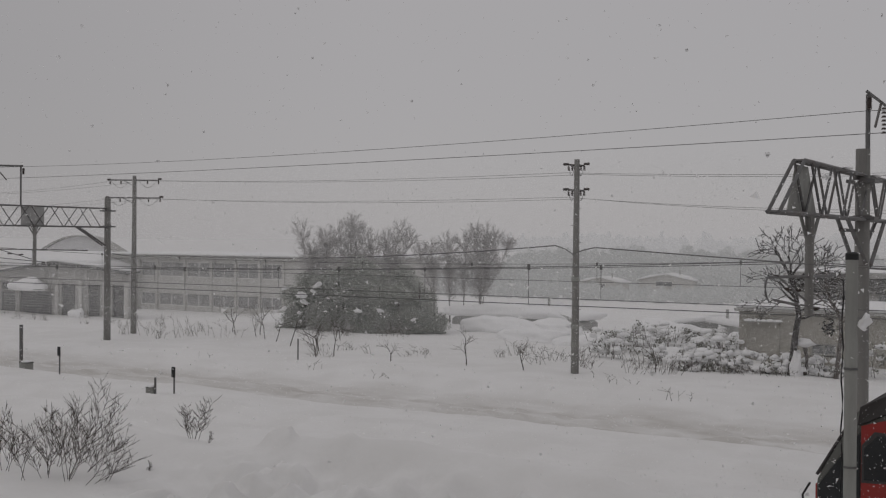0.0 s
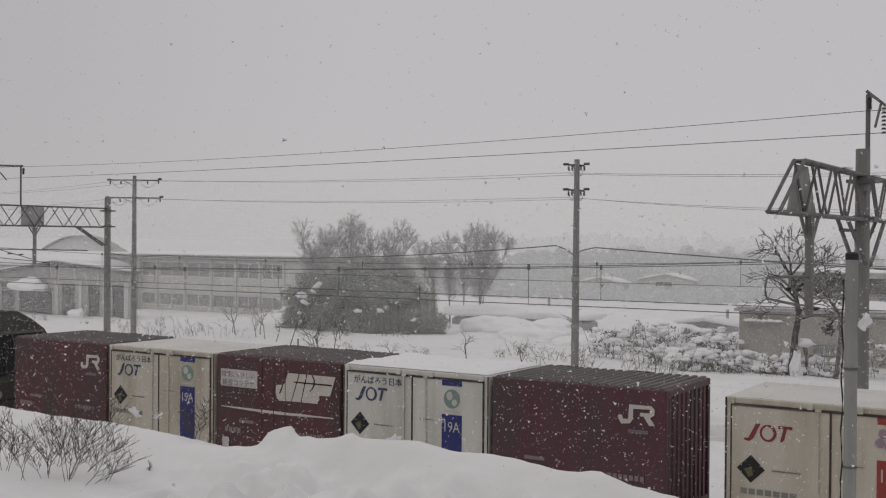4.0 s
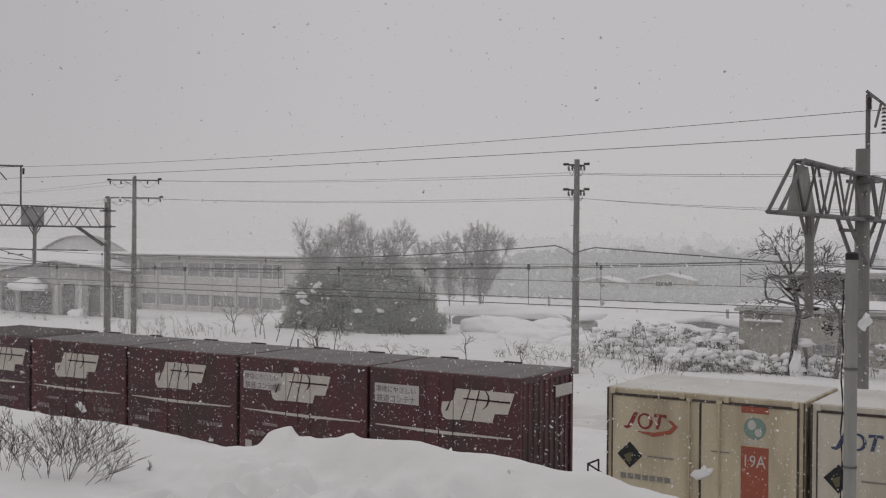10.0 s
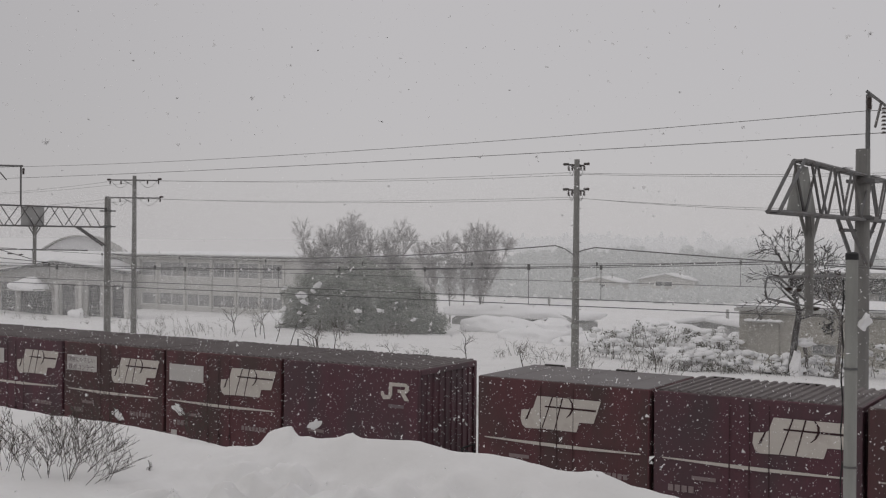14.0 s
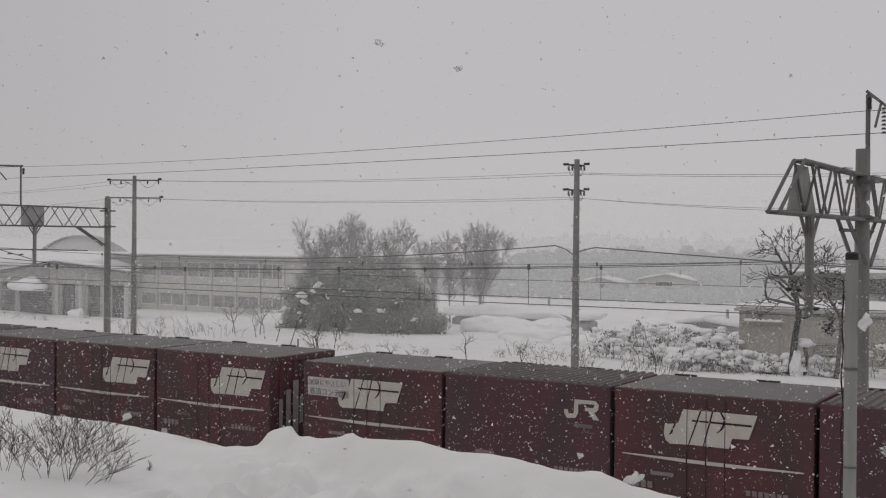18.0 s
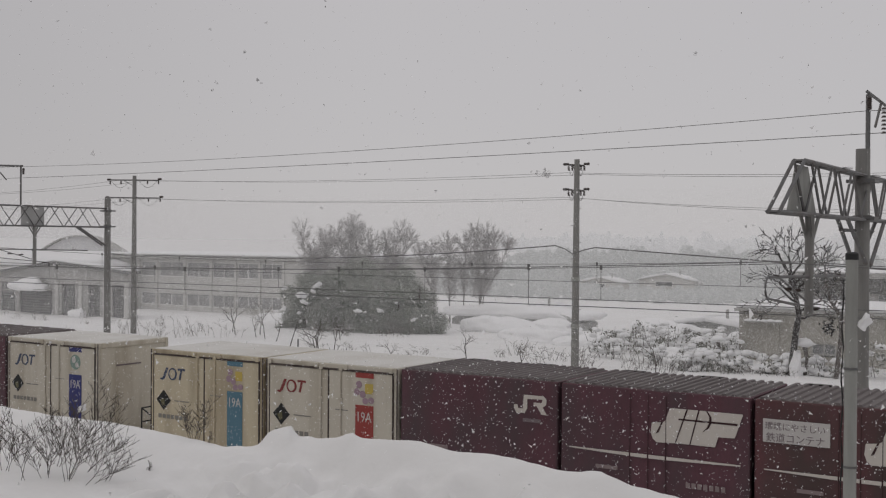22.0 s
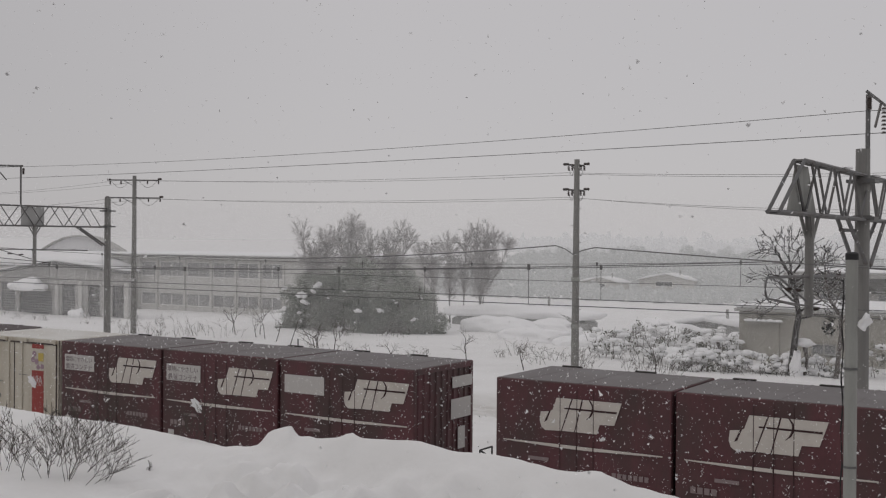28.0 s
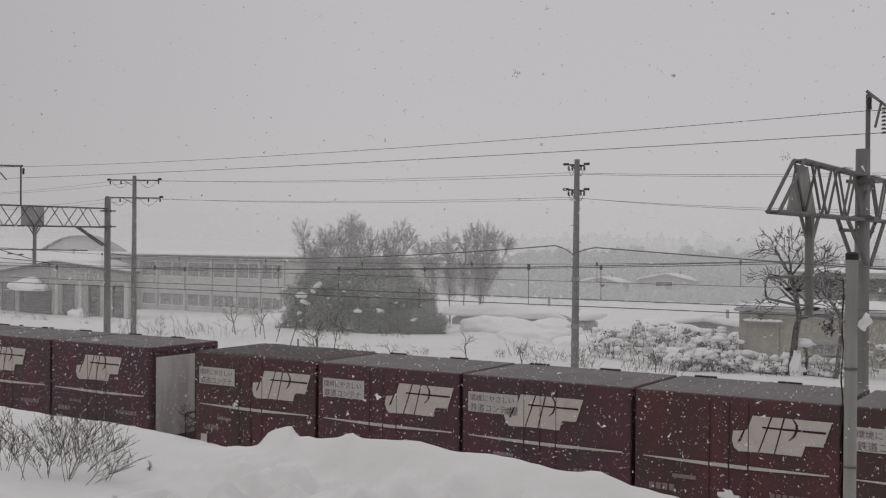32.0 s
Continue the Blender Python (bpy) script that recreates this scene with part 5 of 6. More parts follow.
def ring(cx, cz, rx, rz, n=18, a0=0.0, a1=2 * math.pi):
    return [(cx + rx * math.cos(a0 + (a1 - a0) * i / n), cz + rz * math.sin(a0 + (a1 - a0) * i / n)) for i in range(n)]


def shapes_mesh(name, outlines, mat, y=-HW - 0.022, t=0.004):
    bm = B()
    for o in outlines:
        slab(bm, o, y - t, y)
    return mesh_of(name, bm, mat)


def container_meshes():
    """The shared meshes of the two kinds of container; x from 0 to LONG, y across, z up from the deck."""
    M = {}
    for key, mat in (("maroon", MAROON), ("plum", PLUM), ("cream", CREAM), ("old", CREAM_OLD), ("white", WHITE_CLEAN)):
        dark = key in ("maroon", "plum")
        edge = MAROON_DARK if key == "maroon" else mat
        bm = B()
        for x in (0.0, LONG - 0.11):
            for y in (-HW, HW - 0.11):
                box(bm, x, x + 0.11, y, y + 0.11, 0.0, 2.5, 0.012)
        for y in (-HW, HW - 0.09):
            box(bm, 0.112, LONG - 0.112, y, y + 0.09, 2.37, 2.498, 0.012)
            box(bm, 0.112, LONG - 0.112, y, y + 0.09, 0.0, 0.15, 0.012)
        for x in (0.0, LONG - 0.09):
            box(bm, x, x + 0.09, -HW + 0.112, HW - 0.112, 2.37, 2.498, 0.012)
            box(bm, x, x + 0.09, -HW + 0.112, HW - 0.112, 0.0, 0.15, 0.012)
        M[key, "frame"] = mesh_of("frame", bm, mat)
        # the side towards the camera: two leaves with shallow pressed panels
        for half, (a, b) in enumerate(((0.03, LONG - 0.03),) if dark else ((0.125, 1.83), (1.86, LONG - 0.125))):
            bm = B()
            box(bm, a, b, -HW - (0.006 if dark else 0.018), -HW + (-0.0005 if dark else 0.05), 0.03 if dark else 0.16, 2.475 if dark else 2.36, 0.002 if dark else 0.01)
            M[key, "door", half] = mesh_of("door", bm, mat)
        bm = B()
        for x in (0.0,):
            rod(bm, (x, -HW - 0.04, 0.1), (x, -HW - 0.04, 2.42), 0.017, 0.017, 6)
            for z in (0.22, 0.9, 1.7, 2.36):
                box(bm, x - 0.05, x + 0.05, -HW - 0.052, -HW - 0.019, z, z + 0.05)
        M[key, "bar"] = mesh_of("locking_bar", bm, mat)
        bm = B()
        box(bm, 0.115, LONG - 0.115, HW - 0.05, HW - 0.012, 0.16, 2.36)
        for k in range(14):
            box(bm, 0.2 + k * 0.245, 0.3 + k * 0.245, HW - 0.0115, HW + 0.012, 0.18, 2.34)
        M[key, "back"] = mesh_of("side_panel", bm, mat)
        for s, x in ((0, 0.05), (1, LONG - 0.05)):
            bm = B()
            face = comb(9, 0.24, 0.09, 0.0, 0.03, -HW + 0.115, HW - 0.115) if dark else comb(2, 1.0, 0.02, 0.012, 0.018, -HW + 0.115, HW - 0.115)
            ring_a = [(x + (out if s else -out), y) for y, out in face] + [(x - 0.03 if s else x + 0.03, HW - 0.115), (x - 0.03 if s else x + 0.03, -HW + 0.115)]
            lo, hi = [bm.verts.new((px, py, 0.155)) for px, py in ring_a], [bm.verts.new((px, py, 2.365)) for px, py in ring_a]
            for i in range(len(lo)):
                j = (i + 1) % len(lo)
                bm.faces.new((lo[i], lo[j], hi[j], hi[i]))
            bm.faces.new(lo[::-1])
            bm.faces.new(hi)
            bmesh.ops.recalc_face_normals(bm, faces=bm.faces[:])
            M[key, "end", s] = mesh_of("end_panel", bm, mat)
        rm = ROOF_GREY if dark else ROOF_DUSTED
        for kind in ("flat", "ribbed"):
            bm = B()
            if kind == "ribbed":
                line = comb(20, (LONG - 0.06) / 20, 0.075, 2.505, 2.538, 0.03, LONG - 0.03)
            else:
                line = comb(3, (LONG - 0.06) / 3, 0.05, 2.508, 2.516, 0.03, LONG - 0.03)
            slab(bm, line + [(LONG - 0.03, 2.44), (0.03, 2.44)], -HW + 0.03, HW - 0.03)
            M[key, "roof", kind] = mesh_of("roof", bm, ROOF_RIBBED if dark and kind == "ribbed" else rm)
        if not dark:
            seals = [(0.12, LONG - 0.12, -HW - 0.034, 2.36, 2.4), (0.002, 0.034, -HW - 0.012, 0.02, 2.49), (0.03, LONG - 0.03, -HW - 0.012, 0.1, 0.14), (1.83, 1.862, -HW - 0.024, 0.16, 2.36),
                     (LONG - 0.135, LONG - 0.105, -HW - 0.024, 0.16, 2.4), (LONG - 0.03, LONG - 0.002, -HW - 0.012, 0.02, 2.49), (0.105, 0.125, -HW - 0.022, 0.16, 2.36)]
            M[key, "seal"] = [mesh_of("door_seal", box(B(), x0, x1, y0, -HW - 0.0005, z0, z1), GAP) for x0, x1, y0, z0, z1 in seals]
            bm = B()
            for x in (0.0,):
                box(bm, x, x + 0.1, -HW - 0.05, -HW - 0.001, 2.386, 2.5, 0.01)
            M[key, "lug"] = mesh_of("hinge_lug", bm, mat)
    M["header"] = [mesh_of("door_header", box(B(), x, x + 0.46, HW - 0.07, HW + 0.02, 2.502, 2.538, 0.008), UNDER) for x in (0.3, 2.0)]
    M["seam"] = [mesh_of("locking_bar", rod(rod(B(), (x, -HW - 0.026, 0.12), (x, -HW - 0.026, 2.4), 0.0065, 0.0065, 6), (x, -HW - 0.026, 0.5), (x, -HW - 0.026, 0.6), 0.024, 0.024, 6), MAROON_DARK) for x in (1.445, 1.805, 2.155)]
    bm = B()
    n, m = 30, 14
    grid = [[bm.verts.new((0.05 + (LONG - 0.1) * i / n, -HW + 0.03 + 2.39 * j / m, 2.52 + (0.0 if i in (0, n) or j in (0, m) else 0.05 + 0.05 * noise.noise(Vector((i * 0.35, j * 0.5, 3)))))) for j in range(m + 1)] for i in range(n + 1)]
    for i in range(n):
        for j in range(m):
            bm.faces.new((grid[i][j], grid[i + 1][j], grid[i + 1][j + 1], grid[i][j + 1]))
    M["snow"] = mesh_of("snow_layer", bm, SNOW)
    # printed shapes
    M["mark"] = shapes_mesh("emblem", [[(1.86, 1.72), (1.88, 1.9), (2.07, 1.92), (2.14, 1.95), (2.23, 2.2), (3.6, 2.2), (3.53, 1.99), (3.45, 1.76), (3.15, 1.75), (3.09, 1.56), (2.42, 1.56), (1.98, 1.54), (1.9, 1.6)]], DECAL)
    curve = [(2.92, 2.2), (2.98, 2.1), (2.98, 2.0), (2.93, 1.89), (2.86, 1.82)]
    M["mark_line"] = shapes_mesh("emblem_line", [[(2.4, 2.02), (2.4, 1.99), (3.5, 1.985), (3.5, 2.025)], [(2.55, 2.2), (2.58, 2.2), (2.35, 1.56), (2.33, 1.56)], [(2.77, 2.2), (2.8, 2.2), (2.63, 1.56), (2.61, 1.56)],
        curve + [(x + w, z) for (x, z), w in zip(curve[::-1], (0.02, 0.04, 0.045, 0.04, 0.03))], [(2.07, 1.93), (2.1, 1.93), (2.02, 1.73), (1.96, 1.7)]], MAROON_DARK, y=-HW - 0.027, t=0.003)
    M["stripe"] = shapes_mesh("stripe", [[(0.18, 1.285), (0.18, 1.265), (1.43, 1.225), (1.43, 1.29)], [(1.46, 1.29), (1.46, 1.225), (1.79, 1.222), (1.79, 1.29)], [(1.82, 1.29), (1.82, 1.222), (2.14, 1.222), (2.14, 1.29)], [(2.17, 1.29), (2.17, 1.225), (3.56, 1.265), (3.56, 1.29)]], DECAL, y=-HW - 0.031)
    M["panel"] = shapes_mesh("sign_panel", [[(0.15, 2.17), (0.15, 1.76), (1.3, 1.76), (1.3, 2.17)]], SIGN)
    M["initials"] = shapes_mesh("emblem", [
        [(2.98, 2.2), (3.06, 2.2), (3.06, 1.93), (3.0, 1.84), (2.82, 1.82), (2.76, 1.92), (2.76, 1.99), (2.84, 1.99), (2.85, 1.92), (2.96, 1.92)],
        [(3.06, 2.2), (3.42, 2.2), (3.49, 2.13), (3.48, 2.03), (3.4, 1.97), (3.5, 1.83), (3.38, 1.83), (3.27, 1.99), (3.2, 1.99), (3.2, 2.06), (3.38, 2.06), (3.4, 2.13), (3.06, 2.12)]], DECAL)
    M["initials_bar"] = shapes_mesh("small_print", [[(2.96, 1.73), (2.96, 1.66), (3.36, 1.66), (3.36, 1.73)]], INK)
    worn = material("worn_print", (0.28, 0.22, 0.22), 0.6, vary=0.3, bump=0)
    M["print"] = shapes_mesh("small_print", [[(2.55 + k * 0.11, 0.86), (2.55 + k * 0.11, 0.76), (2.63 + k * 0.11, 0.76), (2.63 + k * 0.11, 0.86)] for k in range(7)], worn, y=-HW - 0.031)
    M["print"] = [M["print"], shapes_mesh("small_print", [[(0.3 + k * 0.13, 0.8), (0.3 + k * 0.13, 0.68), (0.4 + k * 0.13, 0.68), (0.4 + k * 0.13, 0.8)] for k in range(4)], worn, y=-HW - 0.031),
                  shapes_mesh("small_print", [[(0.75, 1.0), (0.75, 0.93), (1.2, 0.93), (1.2, 1.0)]], worn, y=-HW - 0.031)]
    M["plate"] = shapes_mesh("card_holder", [[(0.22, 0.55), (0.22, 0.24), (0.42, 0.24), (0.42, 0.55)]], SIGN, y=-HW - 0.031)
    for key, ink in (("blue", INK_BLUE), ("red", INK_RED)):
        outer, inner = ring(0.78, 1.91, 0.15, 0.15, 20), ring(0.77, 1.91, 0.1, 0.115, 20)
        bm = B()
        slab(bm, [(0.56, 2.06), (0.64, 2.06), (0.52, 1.8), (0.44, 1.74), (0.36, 1.76), (0.35, 1.79), (0.43, 1.8)], -HW - 0.026, -HW - 0.022)
        for i in range(20):
            j = (i + 1) % 20
            slab(bm, [outer[i], outer[j], inner[j], inner[i]], -HW - 0.026, -HW - 0.022)
        slab(bm, [(0.96, 2.06), (1.2, 2.06), (1.2, 2.0), (1.11, 2.02), (1.05, 1.78), (0.99, 1.78), (1.05, 2.02), (0.96, 2.0)], -HW - 0.026, -HW - 0.022)
        M["letters", key] = mesh_of("emblem", bm, ink)
    M["swoosh"] = shapes_mesh("swoosh", [[(0.55, 1.72), (0.95, 1.63), (1.3, 1.72), (1.42, 1.86), (1.3, 1.96), (1.22, 1.96), (1.33, 1.86), (1.22, 1.77), (0.95, 1.71)]], BAND_ORANGE)
    M["diamond"] = shapes_mesh("hazard_diamond", [[(0.48, 1.5), (0.73, 1.25), (0.48, 1.0), (0.23, 1.25)]], BLACK)
    M["diamond_mark"] = shapes_mesh("diamond_patch", [[(0.36, 1.24), (0.5, 1.3), (0.52, 1.14), (0.44, 1.1)]], material("olive_print", (0.13, 0.12, 0.06), 0.5, bump=0), y=-HW - 0.027, t=0.003)
    for key, mat in (("red", BAND_RED), ("orange", BAND_ORANGE), ("blue", BAND_BLUE), ("teal", BAND_TEAL)):
        M["band", key] = shapes_mesh("colour_band", [[(2.6, 2.355), (2.6, 2.24), (3.09, 2.24), (3.09, 2.355)], [(2.6, 1.64), (2.6, 0.3), (3.09, 0.3), (3.09, 1.64)]], mat)
    M["fruit", 0] = shapes_mesh("picture", [[(2.86, 2.12), (2.86, 1.9), (3.08, 1.9), (3.08, 2.12)]], YELLOW)
    M["fruit", 1] = shapes_mesh("picture", [ring(2.7, 2.09, 0.08, 0.08), ring(2.65, 1.93, 0.08, 0.08), ring(2.8, 1.88, 0.08, 0.08), ring(2.87, 1.74, 0.08, 0.07), ring(3.03, 1.76, 0.08, 0.07)], PINK, y=-HW - 0.027, t=0.003)
    M["globe"] = shapes_mesh("picture", [ring(2.845, 1.97, 0.2, 0.2)], SAGE)
    M["globe_mark"] = shapes_mesh("picture", [ring(2.79, 2.03, 0.075, 0.09), ring(2.91, 1.9, 0.065, 0.07), [(2.66, 1.73), (2.66, 1.7), (3.02, 1.7), (3.02, 1.73)]], SIGN, y=-HW - 0.027, t=0.003)
    pale = material("grey_print", (0.24, 0.23, 0.21), 0.6, bump=0)
    M["print_light"] = [shapes_mesh("small_print", [[(x0, z1), (x0, z0), (x1, z0), (x1, z1)]], pale, y=-HW - 0.025, t=0.003) for x0, x1, z0, z1 in ((0.85, 1.35, 1.245, 1.27), (2.05, 2.4, 1.48, 1.5))]
    M["print_light"].append(shapes_mesh("small_print", [[(0.3 + k * 0.145, 0.9), (0.3 + k * 0.145, 0.8), (0.41 + k * 0.145, 0.8), (0.41 + k * 0.145, 0.9)] for k in range(7)], pale, y=-HW - 0.025, t=0.003))
    M["type"] = text_mesh("type_code", "19A", 0.31, SIGN, 0.002, 0.82)
    M["cheer"] = text_mesh("slogan", "がんばろう日本", 0.185, INK_BLUE, 0.002)
    M["slogan", 0] = text_mesh("slogan", "環境にやさしい", 0.15, INK, 0.002)
    M["slogan", 2] = text_mesh("slogan", "鉄道貨物輸送", 0.17, INK, 0.002)
    M["slogan", 1] = text_mesh("slogan", "鉄道コンテナ", 0.17, INK, 0.002)
    for k in range(4):
        bm = B()
        bmesh.ops.create_icosphere(bm, subdivisions=3, radius=1.0)
        for v in bm.verts:
            f = 1 + 0.9 * noise.noise(v.co * 1.5 + Vector((k * 7, 3, 1))) + 0.5 * noise.noise(v.co * 4 + Vector((k, 9, 2)))
            v.co = Vector((v.co.x * f * 0.15, v.co.y * 0.028, (v.co.z + 0.5 * v.co.x * (k % 2 * 2 - 1)) * f * 0.1))
        M["smear", k] = mesh_of("snow_smear", bm, SNOW)
    bm = B()
    box(bm, LONG - 0.03, LONG - 0.02, -0.6, 0.25, 1.86, 1.9)
    M["end_print"] = mesh_of("small_print", bm, INK)
    # chalky streaks and pasted sheets on some end walls
    M["end_sheet"] = {}
    for key, rows in (("logo", [(0.35, 1.15, 1.95, 2.2)]), ("door", [(-1.0, 0.35, 0.2, 2.25)]), ("sheets", [(0.3, 1.15, 1.95, 2.2), (0.25, 1.1, 1.25, 1.7), (0.55, 0.85, 0.55, 1.05)]), ("streaks", [(-0.9 + k * 0.25, -0.78 + k * 0.25 + 0.04 * (k % 3), 0.2 + 0.22 * (k % 4), 1.5 + 0.2 * (k % 3)) for k in range(8)] + [(0.0, 0.9, 1.8, 2.1)])):
        bm = B()
        for a, b, c, d in rows:
            slab(bm, [(a, c), (b, c), (b, d), (a, d)], -0.004, 0.0)
        bm.transform(Matrix.Translation((LONG + 0.006, 0, 0)) @ Matrix.Rotation(radians(90), 4, "Z"))
        M["end_sheet"][key] = mesh_of("end_marking", bm, SIGN if key in ("logo", "sheets") else material("weathered_end_door", (0.62, 0.6, 0.58), 0.75, vary=0.35, scale=1.6, bump=0.1, stretch=(1, 2, 0.4), second=(0.3, 0.25, 0.24), amount=0.7, cut=(0.46, 0.7)) if key == "door" else material("chalky_streaks", (0.42, 0.38, 0.36), 0.8, vary=0.4, scale=5, bump=0))
    return M


CM = container_meshes()


def lettering(me, x, z, parent, y=-HW - 0.0285):
    ob = shared(me.name.split(".")[0], me, parent)
    ob.location = (x, y, z)
    return ob


def container(kind, seed):
    """kind: m... maroon with an emblem (ms sign, mb blank panel), j maroon with initials (jl low on the door), w... white (w + colour + picture)."""
    rng = random.Random(seed)
    if kind[0] == "w":
        coat = {"y": "old", "n": "cream", "c": "white"}[kind[3]]
        words = {"r": "red", "o": "orange", "b": "blue", "t": "teal"}[kind[1]]
        label = {"old": "yellowed cream", "cream": "cream-white", "white": "clean white"}[coat] + " freight container with a " + words + " band on its door"
    else:
        coat = "plum" if rng.random() < 0.35 else "maroon"
        label = "dark maroon freight container with white emblem" + (", stripe and slogan sign" if kind.startswith("ms") else ", stripe and blank panel" if kind.startswith("mb") else " and stripe" if kind[0] == "m" else " of two initials")
    top = tagged(empty("freight_container"), label, "freight container", "containers on the train")
    shared("frame", CM[coat, "frame"], top)
    shared("end_panel", CM[coat, "end", 0], top)
    end = shared("end_panel", CM[coat, "end", 1], top)
    shared("side_panel", CM[coat, "back"], top)
    if coat in ("maroon", "plum"):
        left = right = shared("side_wall", CM[coat, "door", 0], top)
    else:
        left, right = shared("door", CM[coat, "door", 0], top), shared("door", CM[coat, "door", 1], top)
    if coat in ("maroon", "plum"):
        for me in CM["header"]:
            shared("door_header", me, top)
        if kind[0] == "m":
            for me in CM["seam"]:
                shared("locking_bar", me, top)
    shared("roof", CM[coat, "roof", "ribbed" if kind[0] != "w" and (kind[0] == "j" or "^" in kind) else "flat"], top, "grey weathered roof" if coat in ("maroon", "plum") else "pale roof dusted with snow")
    if coat == "white":
        shared("snow_layer", CM["snow"], top, "lumpy layer of snow on the roof")
    if kind[0] == "w":
        for me in CM[coat, "seal"]:
            shared("door_seal", me, top)
        for x in (0.08, 1.45, 2.28, 3.5):
            shared("hinge_lug", CM[coat, "lug"], top).location.x = x
        for x in (1.64, 2.2):
            shared("locking_bar", CM[coat, "bar"], top).location.x = x
        shared("emblem", CM["letters", "red" if kind[1] in "ro" else "blue"], left)
        dm = shared("hazard_diamond", CM["diamond"], left)
        shared("diamond_patch", CM["diamond_mark"], dm)
        if kind[1] == "o":
            shared("swoosh", CM["swoosh"], left)
        for me in CM["print_light"]:
            shared("small_print", me, left)
        band = shared("colour_band", CM["band", {"r": "red", "o": "orange", "b": "blue", "t": "teal"}[kind[1]]], right)
        lettering(CM["type"], 2.62, 1.28, band)
        if kind[2] == "f":
            shared("picture", CM["fruit", 0], right)
            shared("picture", CM["fruit", 1], right)
        else:
            shared("picture", CM["globe"], right)
            shared("picture", CM["globe_mark"], right)
        if kind.endswith("G"):
            lettering(CM["cheer"], 0.3, 2.14, left)
    elif kind[0] == "m":
        back = -0.86 if kind[2] == "B" else 0.0
        for key, nm in (("mark", "emblem"), ("mark_line", "emblem_line")):
            shared(nm, CM[key], top).location.x = back
        shared("stripe", CM["stripe"], top)
        for me in CM["print"]:
            shared("small_print", me, top)
        shared("card_holder", CM["plate"], top)
        if kind[1:2] in ("s", "b"):
            sign = shared("sign_panel", CM["panel"], left, "white sign panel")
            if kind[1] == "s":
                lettering(CM["slogan", 0], 0.18, 1.995, sign)
                lettering(CM["slogan", 2 if "h" in kind.split("+")[0] else 1], 0.2, 1.79, sign)
    else:
        low = -0.42 if kind[1:2] == "l" else 0.0
        for key in ("initials", "initials_bar"):
            ob = shared("emblem" if key == "initials" else "small_print", CM[key], right)
            ob.location.z = low
        for me in CM["print"]:
            shared("small_print", me, top)
        shared("card_holder", CM["plate"], top)
    if kind[0] == "w":
        shared("small_print", CM["end_print"], end)
    if rng.random() < 0.45:
        smear = shared("snow_smear", CM["smear", rng.randrange(4)], top, "ragged patch of snow stuck to the side")
        smear.location = (rng.uniform(0.3, 3.2), -HW - 0.033, rng.uniform(0.35, 1.35))
    for key in ("logo", "door", "sheets", "streaks"):
        if kind.endswith("+" + key):
            shared("end_marking", CM["end_sheet"][key], end, "pale markings on the end wall")
    return top


def wagon_meshes():
    W = {}
    bm = B()
    x0, x1 = -0.45, 18.935 + 0.45
    box(bm, x0, x1, -1.2, -1.05, 0.72, 0.985, 0.01)
    box(bm, x0, x1, 1.05, 1.2, 0.72, 0.985, 0.01)
    box(bm, x0, x1, -0.25, 0.25, 0.5, 0.9, 0.01)
    for k in range(22):
        x = x0 + 0.02 + k * (x1 - x0 - 0.2) / 21
        box(bm, x, x + 0.14, -1.048, 1.048, 0.78, 0.975)
    W["deck"] = mesh_of("deck", bm, UNDER)
    bm = B()
    for s in (-0.98, 0.98):
        box(bm, -1.2, 1.2, s - 0.06, s + 0.06, 0.38, 0.62, 0.02)
        for x in (-0.95, 0.95):
            box(bm, x - 0.17, x + 0.17, s - 0.1, s + 0.1, 0.3, 0.56, 0.02)
    box(bm, -0.3, 0.3, -0.92, 0.92, 0.42, 0.7, 0.02)
    W["bogie"] = mesh_of("bogie", bm, UNDER)
    bm = B()
    for s in (-1, 1):
        rod(bm, (0, s * 0.5, 0), (0, s * 0.64, 0), 0.43, 0.43, 28)
        rod(bm, (0, s * 0.47, 0), (0, s * 0.5, 0), 0.46, 0.46, 28)
    rod(bm, (0, -0.8, 0), (0, 0.8, 0), 0.08, 0.08, 10)
    W["wheelset"] = mesh_of("wheelset", bm, UNDER)
    bm = B()
    box(bm, -0.45, 0.0, -0.16, 0.16, 0.62, 0.86, 0.04)
    box(bm, -0.62, -0.45, -0.2, 0.2, 0.66, 0.92, 0.04)
    W["coupler"] = mesh_of("coupler", bm, UNDER)
    bm = B()
    for y in (-1.12, -0.62, 0.62, 1.12):
        rod(bm, (0, y, 0.95), (0, y, 1.95), 0.02, 0.02, 6)
    for z in (1.95, 1.6, 1.25):
        rod(bm, (0, -1.12, z), (0, -0.62, z), 0.018, 0.018, 6)
        rod(bm, (0, 0.62, z), (0, 1.12, z), 0.018, 0.018, 6)
    rod(bm, (0, -1.12, 1.95), (0.42, -1.12, 1.75), 0.018, 0.018, 6)
    rod(bm, (0.42, -1.12, 1.75), (0.42, -1.12, 0.95), 0.018, 0.018, 6)
    W["rail"] = mesh_of("handrail", bm, BLACK)
    return W


WM = wagon_meshes()
DECK_LABEL = "low steel container flat wagon"


